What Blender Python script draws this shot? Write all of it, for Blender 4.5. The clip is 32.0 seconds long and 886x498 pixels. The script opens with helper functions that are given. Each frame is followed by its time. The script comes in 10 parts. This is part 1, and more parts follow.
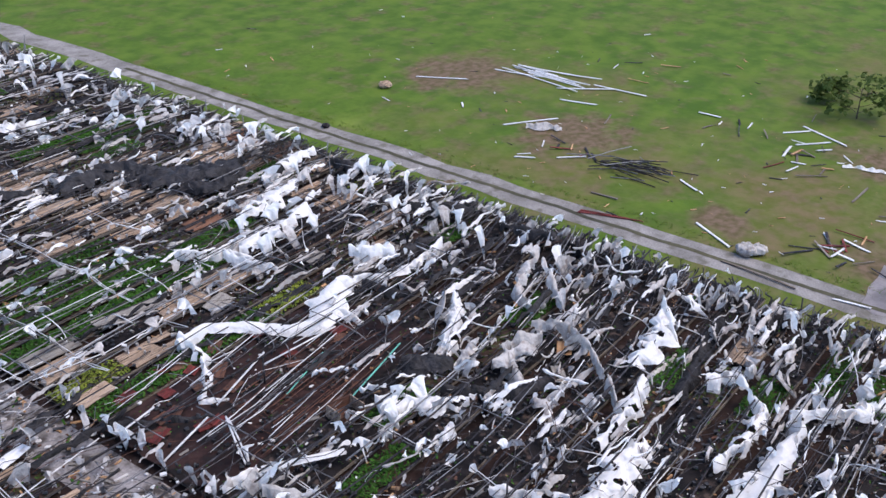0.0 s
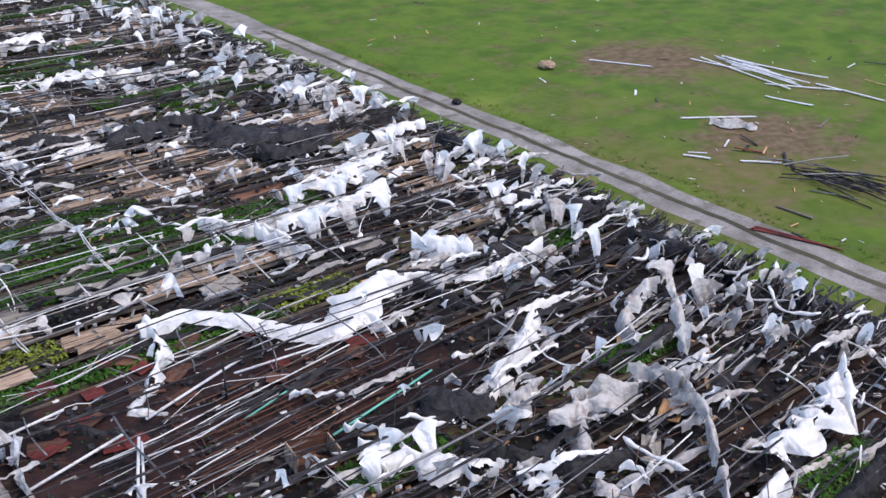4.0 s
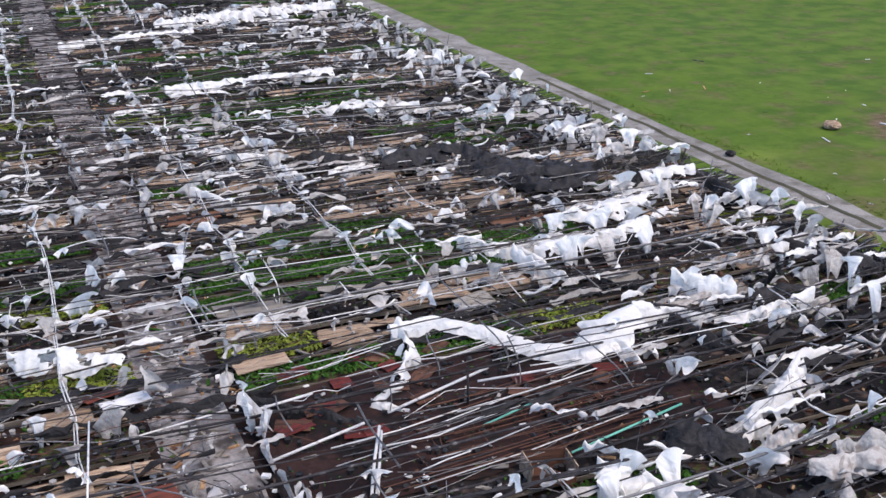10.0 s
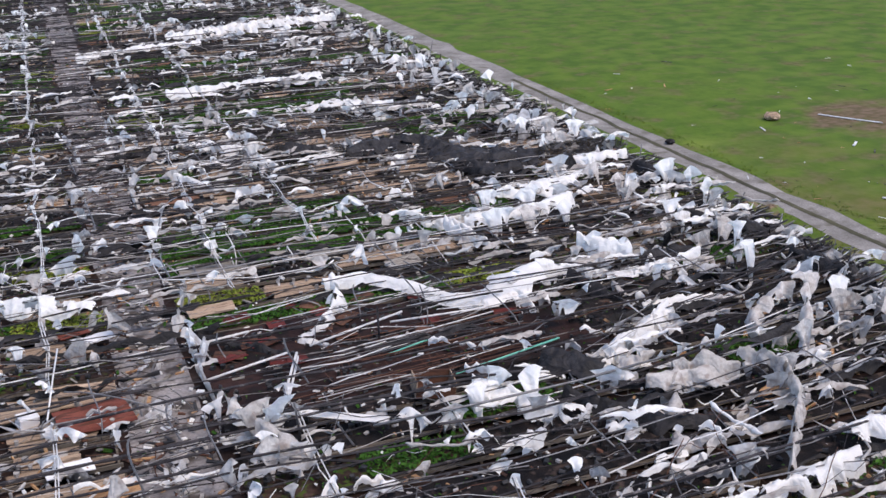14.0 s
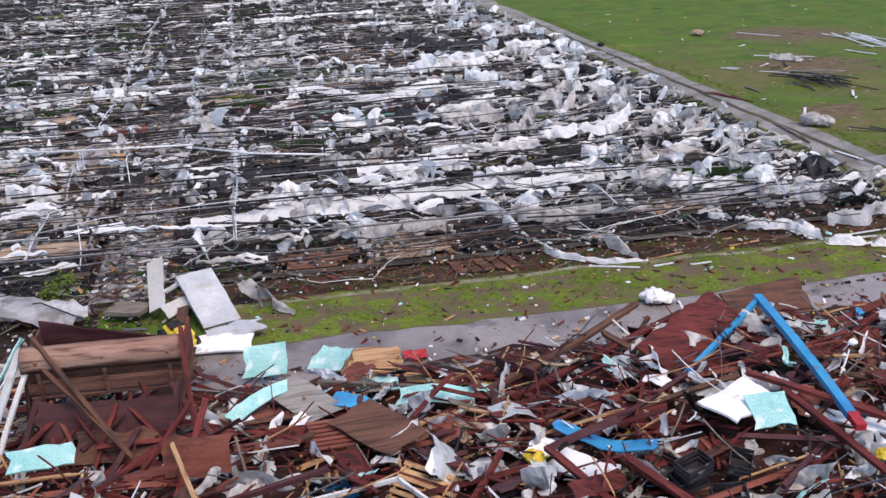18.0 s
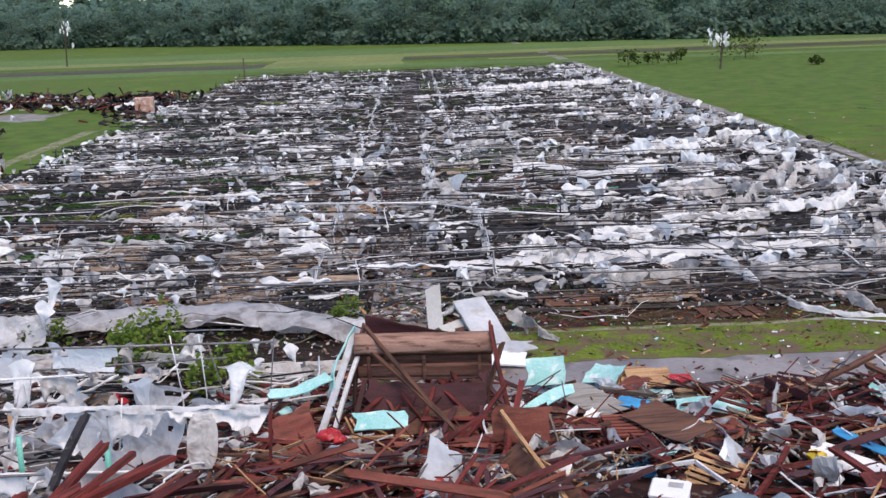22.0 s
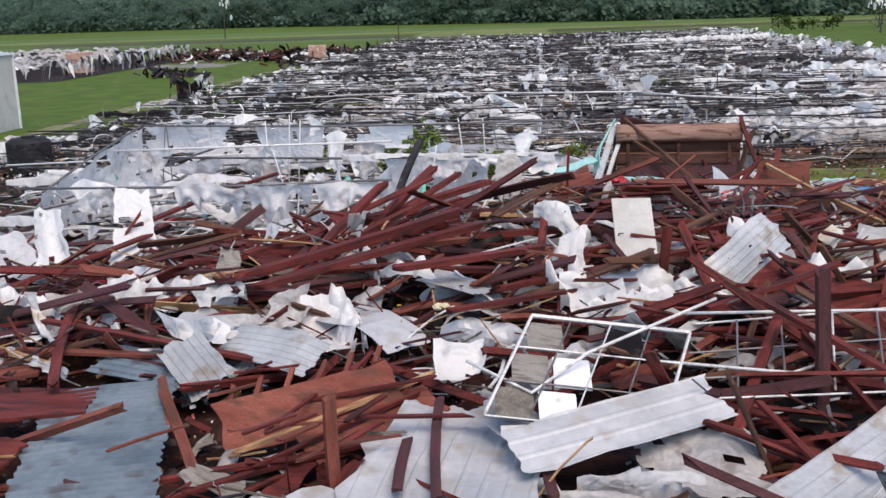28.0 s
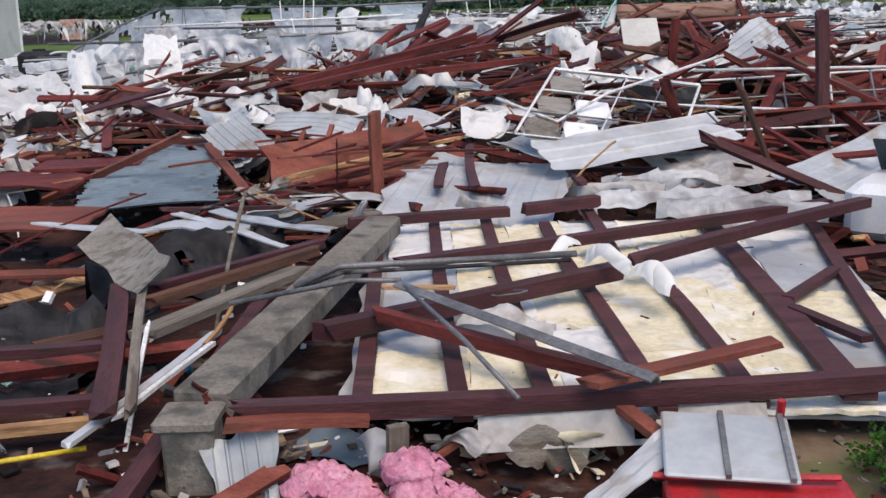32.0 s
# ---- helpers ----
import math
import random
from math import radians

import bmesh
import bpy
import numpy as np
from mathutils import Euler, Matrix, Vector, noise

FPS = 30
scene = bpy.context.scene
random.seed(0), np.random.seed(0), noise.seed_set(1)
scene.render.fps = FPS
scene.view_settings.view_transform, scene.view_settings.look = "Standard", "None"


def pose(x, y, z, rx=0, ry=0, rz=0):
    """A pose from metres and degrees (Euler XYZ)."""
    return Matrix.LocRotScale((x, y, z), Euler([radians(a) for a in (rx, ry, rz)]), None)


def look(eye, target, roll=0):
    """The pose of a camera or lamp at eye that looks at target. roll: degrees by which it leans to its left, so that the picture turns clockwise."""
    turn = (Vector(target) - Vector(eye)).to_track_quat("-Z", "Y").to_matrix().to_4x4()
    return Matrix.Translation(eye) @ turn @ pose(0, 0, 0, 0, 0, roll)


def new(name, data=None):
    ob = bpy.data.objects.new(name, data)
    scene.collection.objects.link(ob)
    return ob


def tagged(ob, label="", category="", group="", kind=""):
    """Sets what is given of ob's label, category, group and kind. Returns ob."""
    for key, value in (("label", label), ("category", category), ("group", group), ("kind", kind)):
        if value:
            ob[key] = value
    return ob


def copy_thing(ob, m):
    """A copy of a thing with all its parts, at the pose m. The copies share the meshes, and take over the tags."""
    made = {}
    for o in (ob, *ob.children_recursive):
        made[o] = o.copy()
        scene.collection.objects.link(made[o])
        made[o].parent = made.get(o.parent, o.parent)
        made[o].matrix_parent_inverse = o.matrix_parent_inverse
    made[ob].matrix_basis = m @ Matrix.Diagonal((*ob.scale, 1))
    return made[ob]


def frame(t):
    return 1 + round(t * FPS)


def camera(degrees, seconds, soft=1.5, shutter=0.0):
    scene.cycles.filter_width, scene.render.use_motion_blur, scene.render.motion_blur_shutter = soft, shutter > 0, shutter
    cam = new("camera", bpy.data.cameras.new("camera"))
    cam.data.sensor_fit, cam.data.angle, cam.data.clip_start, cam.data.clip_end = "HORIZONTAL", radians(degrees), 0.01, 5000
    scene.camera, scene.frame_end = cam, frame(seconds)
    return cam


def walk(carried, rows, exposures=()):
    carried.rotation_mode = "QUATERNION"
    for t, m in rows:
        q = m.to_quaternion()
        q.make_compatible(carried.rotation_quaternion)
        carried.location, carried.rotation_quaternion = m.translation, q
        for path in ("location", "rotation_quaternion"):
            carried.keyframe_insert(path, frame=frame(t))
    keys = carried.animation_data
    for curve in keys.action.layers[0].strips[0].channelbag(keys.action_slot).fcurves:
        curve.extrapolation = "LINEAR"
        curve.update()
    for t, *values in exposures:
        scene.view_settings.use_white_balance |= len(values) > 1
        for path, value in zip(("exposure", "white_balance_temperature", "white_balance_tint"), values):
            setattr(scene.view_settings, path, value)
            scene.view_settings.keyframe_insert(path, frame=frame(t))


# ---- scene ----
cam = camera(46.1, 32.0)
METRES, EYE, TILT, LEAN, TURN = 70.0, 24.1, -28.53, -0.7, -53.0
ROWS = [
    (0.0, 0.0, 0.0, 0.0, -0.0, 0.0, 0.0),
    (0.5, 0.0128, 0.0359, -0.0005, 1.33, 0.31, -0.65),
    (1.0, 0.0251, 0.0673, 0.0007, 2.86, 0.76, -1.4),
    (1.5, 0.0365, 0.0959, 0.0023, 4.49, 1.05, -2.2),
    (2.0, 0.0468, 0.1215, 0.0035, 6.13, 1.32, -3.03),
    (2.5, 0.0566, 0.145, 0.0032, 7.87, 1.46, -3.89),
    (4.5, 0.0733, 0.2013, -0.0254, 15.16, 1.49, -7.39),
    (5.0, 0.0726, 0.2041, -0.0325, 16.89, 1.49, -8.17),
    (5.5, 0.0721, 0.2049, -0.036, 18.52, 1.47, -8.93),
    (6.0, 0.0716, 0.204, -0.0372, 20.14, 1.45, -9.73),
    (6.5, 0.0715, 0.2031, -0.0378, 21.82, 1.37, -10.51),
    (7.0, 0.0717, 0.2026, -0.0386, 23.46, 1.29, -11.28),
    (7.5, 0.0716, 0.2025, -0.0394, 25.11, 1.19, -12.05),
    (8.0, 0.0717, 0.2027, -0.0398, 26.65, 1.13, -12.76),
    (8.5, 0.0715, 0.2033, -0.0398, 27.24, 1.44, -13.0),
    (9.0, 0.0712, 0.2036, -0.0398, 27.21, 2.08, -12.98),
    (9.5, 0.0711, 0.2038, -0.0397, 27.17, 2.79, -12.97),
    (10.0, 0.071, 0.204, -0.0397, 27.12, 3.28, -12.95),
    (10.5, 0.071, 0.2042, -0.0398, 27.08, 3.61, -12.9),
    (11.0, 0.0749, 0.2032, -0.0405, 27.18, 3.65, -12.77),
    (11.5, 0.0808, 0.2012, -0.0413, 27.09, 3.65, -12.76),
    (12.0, 0.0834, 0.1996, -0.0417, 27.13, 3.77, -12.68),
    (12.5, 0.0933, 0.1958, -0.0435, 27.25, 3.88, -12.48),
    (13.0, 0.1092, 0.1898, -0.0463, 27.34, 3.98, -12.28),
    (13.5, 0.1312, 0.1813, -0.0508, 28.12, 3.89, -12.36),
    (15.5, 0.2682, 0.1292, -0.0784, 34.58, 2.58, -14.05),
    (16.0, 0.3102, 0.1149, -0.0906, 35.99, 2.29, -14.4),
    (16.5, 0.3543, 0.1031, -0.1093, 37.36, 2.18, -14.7),
    (17.0, 0.3981, 0.0929, -0.131, 38.57, 2.21, -15.04),
    (17.5, 0.4459, 0.0825, -0.1553, 39.46, 2.21, -15.39),
    (18.0, 0.4823, 0.0763, -0.1792, 39.49, 2.92, -15.89),
    (18.5, 0.5016, 0.0743, -0.1938, 39.82, 3.5, -16.56),
    (19.0, 0.506, 0.0734, -0.1973, 40.61, 4.16, -17.0),
    (19.5, 0.5081, 0.0713, -0.1995, 41.47, 4.67, -17.36),
    (20.0, 0.5084, 0.0694, -0.2007, 42.5, 5.13, -17.8),
    (20.5, 0.5064, 0.064, -0.2037, 43.84, 5.52, -18.24),
    (21.0, 0.5017, 0.0549, -0.2085, 45.22, 5.85, -18.68),
    (21.5, 0.4951, 0.0424, -0.2148, 46.8, 5.94, -19.18),
    (22.0, 0.4862, 0.0264, -0.2226, 48.45, 5.92, -19.69),
    (22.5, 0.4775, 0.009, -0.2324, 50.7, 5.61, -20.24),
    (23.0, 0.4716, -0.0048, -0.2404, 53.07, 4.78, -20.81),
    (23.5, 0.4689, -0.0087, -0.2431, 55.06, 4.23, -21.32),
    (24.0, 0.4684, -0.0098, -0.2435, 56.63, 3.89, -21.7),
    (24.5, 0.4704, -0.0122, -0.2445, 56.95, 3.66, -21.69),
    (26.5, 0.4982, -0.0367, -0.2661, 56.17, 3.26, -21.59),
    (27.0, 0.5018, -0.0306, -0.2834, 55.92, 3.08, -21.65),
    (27.5, 0.5039, -0.0221, -0.3013, 55.68, 3.07, -21.72),
    (28.0, 0.5056, -0.0146, -0.3132, 55.48, 3.11, -21.81),
    (28.5, 0.5046, -0.0076, -0.3271, 55.25, 3.28, -21.91),
    (29.0, 0.505, -0.0006, -0.339, 55.16, 3.36, -21.83),
    (29.5, 0.5059, 0.003, -0.3459, 55.07, 3.16, -21.6),
    (30.0, 0.5068, 0.0045, -0.3506, 54.9, 3.23, -21.57),
    (30.5, 0.507, 0.004, -0.3513, 54.82, 3.32, -21.6),
    (31.0, 0.5099, 0.0001, -0.353, 54.76, 3.27, -21.56),
    (31.5, 0.5157, -0.0066, -0.3569, 54.75, 3.26, -21.51),
    (32.0, 0.5224, -0.0141, -0.3614, 54.71, 3.18, -21.59),
]
walk(cam, [(t, pose(0, 0, EYE, TILT, LEAN, TURN) @ pose(METRES * x, METRES * y, METRES * z, 90 + pitch, roll, yaw)) for t, x, y, z, yaw, pitch, roll in ROWS],
     [(0.0, 1.12, 6950, 18), (9.0, 1.07, 7350, 17), (19.0, 0.92, 7450, 19), (24.0, 0.9, 7450, 17), (29.0, 0.8, 7800, 16), (32.0, 0.75, 7800, 15)])

# ---- light ----
world = bpy.data.worlds.new("world")
scene.world = world
world.use_nodes = True
wt = world.node_tree
sky = wt.nodes.new("ShaderNodeTexSky")
sky.sky_type = "NISHITA"
sky.sun_disc = False
sky.sun_elevation, sky.sun_rotation = radians(58), radians(150)
sky.air_density, sky.dust_density, sky.ozone_density = 0.85, 0.05, 3.5
wt.links.new(sky.outputs[0], wt.nodes["Background"].inputs[0])
wt.nodes["Background"].inputs[1].default_value = 0.15
sun = new("sun", bpy.data.lights.new("sun", "SUN"))
sun.data.energy, sun.data.angle, sun.data.color = 1.85, radians(45), (1.0, 0.94, 0.86)
sun.matrix_basis = look((0, 0, 60), (-17, 30, 0))


# ---- materials ----
def nodes_of(name):
    m = bpy.data.materials.new(name)
    m.use_nodes = True
    return m, m.node_tree.nodes, m.node_tree.links


def surface(name, a, b, scale=3.0, rough=0.7, bump=0.3, metal=0.0, stain=None, amount=0.35, coord="Object", stretch=(1, 1, 1), rnd=0.25, fine=40.0, film=0.0, clear=0.0, grain=0.8, gloss=None, crease=0.0):
    """A worn surface: two base colours mixed at two scales, stains with edges, grain relief, and a change of tone from piece to piece."""
    m, n, l = nodes_of(name)
    p = n["Principled BSDF"]
    tc = n.new("ShaderNodeTexCoord")
    mp = n.new("ShaderNodeMapping")
    mp.inputs["Scale"].default_value = stretch
    if coord == "World":
        g = n.new("ShaderNodeNewGeometry")
        l.new(g.outputs["Position"], mp.inputs[0])
    else:
        l.new(tc.outputs[coord], mp.inputs[0])
    oi = n.new("ShaderNodeObjectInfo")
    gi = n.new("ShaderNodeNewGeometry")
    shift = n.new("ShaderNodeMath")
    shift.operation = "ADD"
    l.new(oi.outputs["Random"], shift.inputs[0])
    l.new(gi.outputs["Random Per Island"], shift.inputs[1])
    off = n.new("ShaderNodeVectorMath")
    off.operation = "MULTIPLY_ADD"
    sc = n.new("ShaderNodeCombineXYZ")
    for i in range(3):
        l.new(shift.outputs[0], sc.inputs[i])
    l.new(sc.outputs[0], off.inputs[0])
    off.inputs[1].default_value = (37, 23, 11) if coord != "World" else (0, 0, 0)
    l.new(mp.outputs[0], off.inputs[2])
    big, small = n.new("ShaderNodeTexNoise"), n.new("ShaderNodeTexNoise")
    for t, s, d in ((big, scale, 4), (small, fine, 3)):
        t.inputs["Scale"].default_value, t.inputs["Detail"].default_value = s, d
        t.inputs["Roughness"].default_value = 0.65
        l.new(off.outputs[0], t.inputs["Vector"])
    ramp = n.new("ShaderNodeValToRGB")
    ramp.color_ramp.elements[0].position, ramp.color_ramp.elements[1].position = 0.36, 0.64
    ramp.color_ramp.elements[0].color, ramp.color_ramp.elements[1].color = (*a, 1), (*b, 1)
    l.new(big.outputs["Fac"], ramp.inputs[0])
    out = ramp.outputs[0]

    def mix(kind, fac, c1, c2):
        x = n.new("ShaderNodeMix")
        x.data_type, x.blend_type = "RGBA", kind
        for sock, val in ((x.inputs[0], fac), (x.inputs[6], c1), (x.inputs[7], c2)):
            if isinstance(val, (int, float)):
                sock.default_value = val
            elif isinstance(val, tuple):
                sock.default_value = (*val, 1)
            else:
                l.new(val, sock)
        return x.outputs[2]
    gr = n.new("ShaderNodeValToRGB")
    gr.color_ramp.elements[0].position, gr.color_ramp.elements[1].position = 0.3, 0.7
    gr.color_ramp.elements[0].color, gr.color_ramp.elements[1].color = (0.62, 0.62, 0.62, 1), (1.25, 1.25, 1.25, 1)
    l.new(small.outputs["Fac"], gr.inputs[0])
    out = mix("MULTIPLY", grain, out, gr.outputs[0])
    if stain:
        st = n.new("ShaderNodeTexNoise")
        st.inputs["Scale"].default_value, st.inputs["Detail"].default_value = scale * 2.3, 6
        l.new(off.outputs[0], st.inputs["Vector"])
        sr = n.new("ShaderNodeValToRGB")
        sr.color_ramp.elements[0].position, sr.color_ramp.elements[1].position = 0.68 - amount * 0.5, 0.78 - amount * 0.4
        l.new(st.outputs["Fac"], sr.inputs[0])
        out = mix("MIX", sr.outputs[0], out, stain)
    if rnd:
        tone = n.new("ShaderNodeMapRange")
        tone.inputs[2].default_value = 2.0
        tone.inputs[3].default_value, tone.inputs[4].default_value = 1 - rnd, 1 + rnd
        l.new(shift.outputs[0], tone.inputs[0])
        cc = n.new("ShaderNodeCombineColor")
        for i in range(3):
            l.new(tone.outputs[0], cc.inputs[i])
        out = mix("MULTIPLY", 1.0, out, cc.outputs[0])
    l.new(out, p.inputs["Base Color"])
    p.inputs["Metallic"].default_value = metal
    p.inputs["Specular IOR Level"].default_value = (0.12 if rough >= 0.6 else 0.4) if gloss is None else gloss
    rr = n.new("ShaderNodeMapRange")
    rr.inputs[3].default_value, rr.inputs[4].default_value = max(0.05, rough - 0.15), min(1, rough + 0.15)
    l.new(big.outputs["Fac"], rr.inputs[0])
    l.new(rr.outputs[0], p.inputs["Roughness"])
    if bump:
        bp = n.new("ShaderNodeBump")
        bp.inputs["Strength"].default_value, bp.inputs["Distance"].default_value = bump, 0.02
        l.new(small.outputs["Fac"], bp.inputs["Height"])
        l.new(bp.outputs[0], p.inputs["Normal"])
    if crease:
        cn, ca, cb = n.new("ShaderNodeTexNoise"), n.new("ShaderNodeMath"), n.new("ShaderNodeBump")
        cn.inputs["Scale"].default_value, cn.inputs["Detail"].default_value, cn.inputs["Distortion"].default_value = 2.2, 2, 0.6
        l.new(off.outputs[0], cn.inputs["Vector"])
        ca.operation = "PINGPONG"
        ca.inputs[1].default_value = 0.2
        l.new(cn.outputs["Fac"], ca.inputs[0])
        cb.inputs["Strength"].default_value, cb.inputs["Distance"].default_value = crease, 0.9
        l.new(ca.outputs[0], cb.inputs["Height"])
        if bump:
            l.new(bp.outputs[0], cb.inputs["Normal"])
        l.new(cb.outputs[0], p.inputs["Normal"])
    if film or clear:
        o = n["Material Output"]
        tr, m1 = n.new("ShaderNodeBsdfTranslucent"), n.new("ShaderNodeMixShader")
        l.new(out, tr.inputs[0])
        m1.inputs[0].default_value = film
        l.new(p.outputs[0], m1.inputs[1])
        l.new(tr.outputs[0], m1.inputs[2])
        last = m1
        if clear:
            tp, m2 = n.new("ShaderNodeBsdfTransparent"), n.new("ShaderNodeMixShader")
            m2.inputs[0].default_value = clear
            l.new(m1.outputs[0], m2.inputs[1])
            l.new(tp.outputs[0], m2.inputs[2])
            last = m2
        l.new(last.outputs[0], o.inputs[0])
    return m


GRASS = surface("grass", (0.055, 0.109, 0.0115), (0.085, 0.144, 0.016), 0.07, 0.9, 0.8, coord="World", stain=(0.15, 0.2, 0.035), amount=0.16, rnd=0, fine=2.2)


def patch(m, places, a, b, scale, fine):
    """Lets a second growth take over the ground round some places, with a broken edge."""
    n, l = m.node_tree.nodes, m.node_tree.links
    p = n["Principled BSDF"]
    old = p.inputs["Base Color"].links[0].from_socket
    g = n.new("ShaderNodeNewGeometry")
    nn = n.new("ShaderNodeTexNoise")
    nn.inputs["Scale"].default_value, nn.inputs["Detail"].default_value = scale, 7
    l.new(g.outputs["Position"], nn.inputs["Vector"])
    n2 = n.new("ShaderNodeTexNoise")
    n2.inputs["Scale"].default_value, n2.inputs["Detail"].default_value = fine, 5
    l.new(g.outputs["Position"], n2.inputs["Vector"])
    total = None
    for (x, y, r) in places:
        d = n.new("ShaderNodeVectorMath")
        d.operation = "DISTANCE"
        d.inputs[1].default_value = (x, y, 0)
        l.new(g.outputs["Position"], d.inputs[0])
        mr = n.new("ShaderNodeMapRange")
        mr.inputs[1].default_value, mr.inputs[2].default_value = r * 1.15, r * 0.3
        mr.inputs[3].default_value, mr.inputs[4].default_value = 0, 1
        l.new(d.outputs["Value"], mr.inputs[0])
        if total:
            mx = n.new("ShaderNodeMath")
            mx.operation = "MAXIMUM"
            l.new(total, mx.inputs[0])
            l.new(mr.outputs[0], mx.inputs[1])
            total = mx.outputs[0]
        else:
            total = mr.outputs[0]
    ad = n.new("ShaderNodeMath")
    ad.operation = "MULTIPLY_ADD"
    l.new(nn.outputs["Fac"], ad.inputs[0])
    ad.inputs[1].default_value = 2.6
    l.new(total, ad.inputs[2])
    rp = n.new("ShaderNodeMapRange")
    rp.inputs[1].default_value, rp.inputs[2].default_value = 1.35, 2.1
    l.new(ad.outputs[0], rp.inputs[0])
    cr = n.new("ShaderNodeValToRGB")
    cr.color_ramp.elements[0].position, cr.color_ramp.elements[1].position = 0.38, 0.62
    cr.color_ramp.elements[0].color, cr.color_ramp.elements[1].color = (*a, 1), (*b, 1)
    l.new(n2.outputs["Fac"], cr.inputs[0])
    mix = n.new("ShaderNodeMix")
    mix.data_type = "RGBA"
    l.new(rp.outputs[0], mix.inputs[0])
    l.new(old, mix.inputs[6])
    l.new(cr.outputs[0], mix.inputs[7])
    l.new(mix.outputs[2], p.inputs["Base Color"])


patch(GRASS, ((55, 28, 15), (62, 16, 22), (50, 6, 18), (56, -14, 24), (58, 40, 8), (74, 24, 16)), (0.092, 0.096, 0.024), (0.145, 0.112, 0.055), 0.22, 1.1)
patch(GRASS, ((95, 60, 75), (60, 110, 80), (-40, 60, 70)), (0.046, 0.096, 0.011), (0.083, 0.137, 0.0175), 0.09, 0.5)
patch(GRASS, ((57.5, 41, 4.5), (55, 42, 3), (52.5, 29, 4), (50.5, 30, 2.5), (47, 17, 2.2), (60, 12, 3.5), (47.5, 8, 3.5), (64, 8, 4)), (0.085, 0.068, 0.03), (0.15, 0.105, 0.07), 0.55, 2.0)
BLADE = surface("grass_blades", (0.07, 0.14, 0.02), (0.15, 0.2, 0.04), 2, 0.8, 0, rnd=0.35, film=0.3)
CROP = surface("crop", (0.075, 0.135, 0.035), (0.11, 0.17, 0.05), 0.05, 0.9, 0.6, coord="World", rnd=0, fine=0.8)
CROP_PALE = surface("pale_crop", (0.136, 0.17, 0.051), (0.187, 0.2125, 0.0765), 0.05, 0.9, 0.6, coord="World", rnd=0, fine=0.8)
TILLED = surface("tilled_soil", (0.05, 0.05, 0.035), (0.09, 0.085, 0.05), 0.1, 0.9, 0.6, coord="World", rnd=0, fine=1)
SOIL = surface("dark_wet_soil", (0.009, 0.0055, 0.005), (0.042, 0.025, 0.021), 0.5, 0.75, 0.8, coord="World", stain=(0.06, 0.045, 0.04), amount=0.18, rnd=0, fine=9)
RUBBLE = surface("trodden_rubble", (0.018, 0.0075, 0.0068), (0.066, 0.029, 0.023), 1.2, 0.8, 1.0, coord="World", stain=(0.14, 0.12, 0.11), amount=0.2, rnd=0, fine=14)
GRAVEL = surface("wet_gravel", (0.16, 0.15, 0.138), (0.29, 0.275, 0.26), 0.5, 0.8, 0.8, coord="World", stain=(0.13, 0.12, 0.1), amount=0.3, rnd=0, fine=14)
MUD = surface("wet_mud_lane", (0.155, 0.127, 0.114), (0.27, 0.238, 0.222), 0.35, 0.4, 0.5, coord="World", stain=(0.1, 0.08, 0.066), amount=0.3, rnd=0, fine=7, gloss=0.5, grain=0.4)
PATH = surface("trodden_path", (0.13, 0.14, 0.05), (0.27, 0.255, 0.2), 0.8, 0.9, 0.6, coord="World", stain=(0.09, 0.125, 0.02), amount=0.4, rnd=0, fine=5)
FRONT_SOIL = surface("brown_bed_soil", (0.03, 0.018, 0.013), (0.085, 0.05, 0.036), 0.7, 0.85, 0.9, coord="World", stain=(0.05, 0.06, 0.018), amount=0.3, rnd=0, fine=9)
VERGE = surface("trampled_grass", (0.085, 0.13, 0.014), (0.13, 0.17, 0.026), 0.6, 0.9, 0.9, coord="World", stain=(0.12, 0.085, 0.055), amount=0.48, rnd=0, fine=9, grain=1.0)
FABRIC = surface("pale_floor_fabric", (0.17, 0.16, 0.16), (0.3, 0.29, 0.29), 0.7, 0.7, 0.4, coord="World", stain=(0.1, 0.085, 0.075), amount=0.35, rnd=0, fine=7)
BARE = surface("bare_earth", (0.13, 0.09, 0.065), (0.19, 0.14, 0.1), 0.6, 0.9, 0.8, coord="World", stain=(0.1, 0.14, 0.04), amount=0.4, rnd=0, fine=6)
CONCRETE = surface("grey_concrete", (0.155, 0.136, 0.114), (0.225, 0.205, 0.178), 1.6, 0.85, 0.5, stain=(0.09, 0.085, 0.075), amount=0.35, rnd=0.1, fine=30)
AISLE = surface("aisle_concrete", (0.19, 0.174, 0.17), (0.32, 0.3, 0.296), 0.7, 0.7, 0.5, coord="World", stain=(0.07, 0.06, 0.055), amount=0.4, rnd=0, fine=10)
PLASTIC = surface("white_greenhouse_film", (0.88, 0.88, 0.865), (0.92, 0.92, 0.905), 1.2, 0.5, 0.1, stain=(0.62, 0.59, 0.56), amount=0.1, rnd=0.06, fine=14, film=0.35, grain=0.1, crease=0.3)
PLASTIC_DIRTY = surface("dirty_greenhouse_film", (0.455, 0.435, 0.415), (0.63, 0.61, 0.59), 1.5, 0.6, 0.3, stain=(0.36, 0.32, 0.3), amount=0.3, rnd=0.25, fine=12, film=0.3, grain=0.3, crease=0.3)
FILM = surface("clear_film", (0.6, 0.605, 0.62), (0.74, 0.745, 0.75), 1.4, 0.3, 0.25, stain=(0.42, 0.4, 0.39), amount=0.3, rnd=0.2, fine=9, film=0.3, clear=0.2, grain=0.3, crease=0.3)
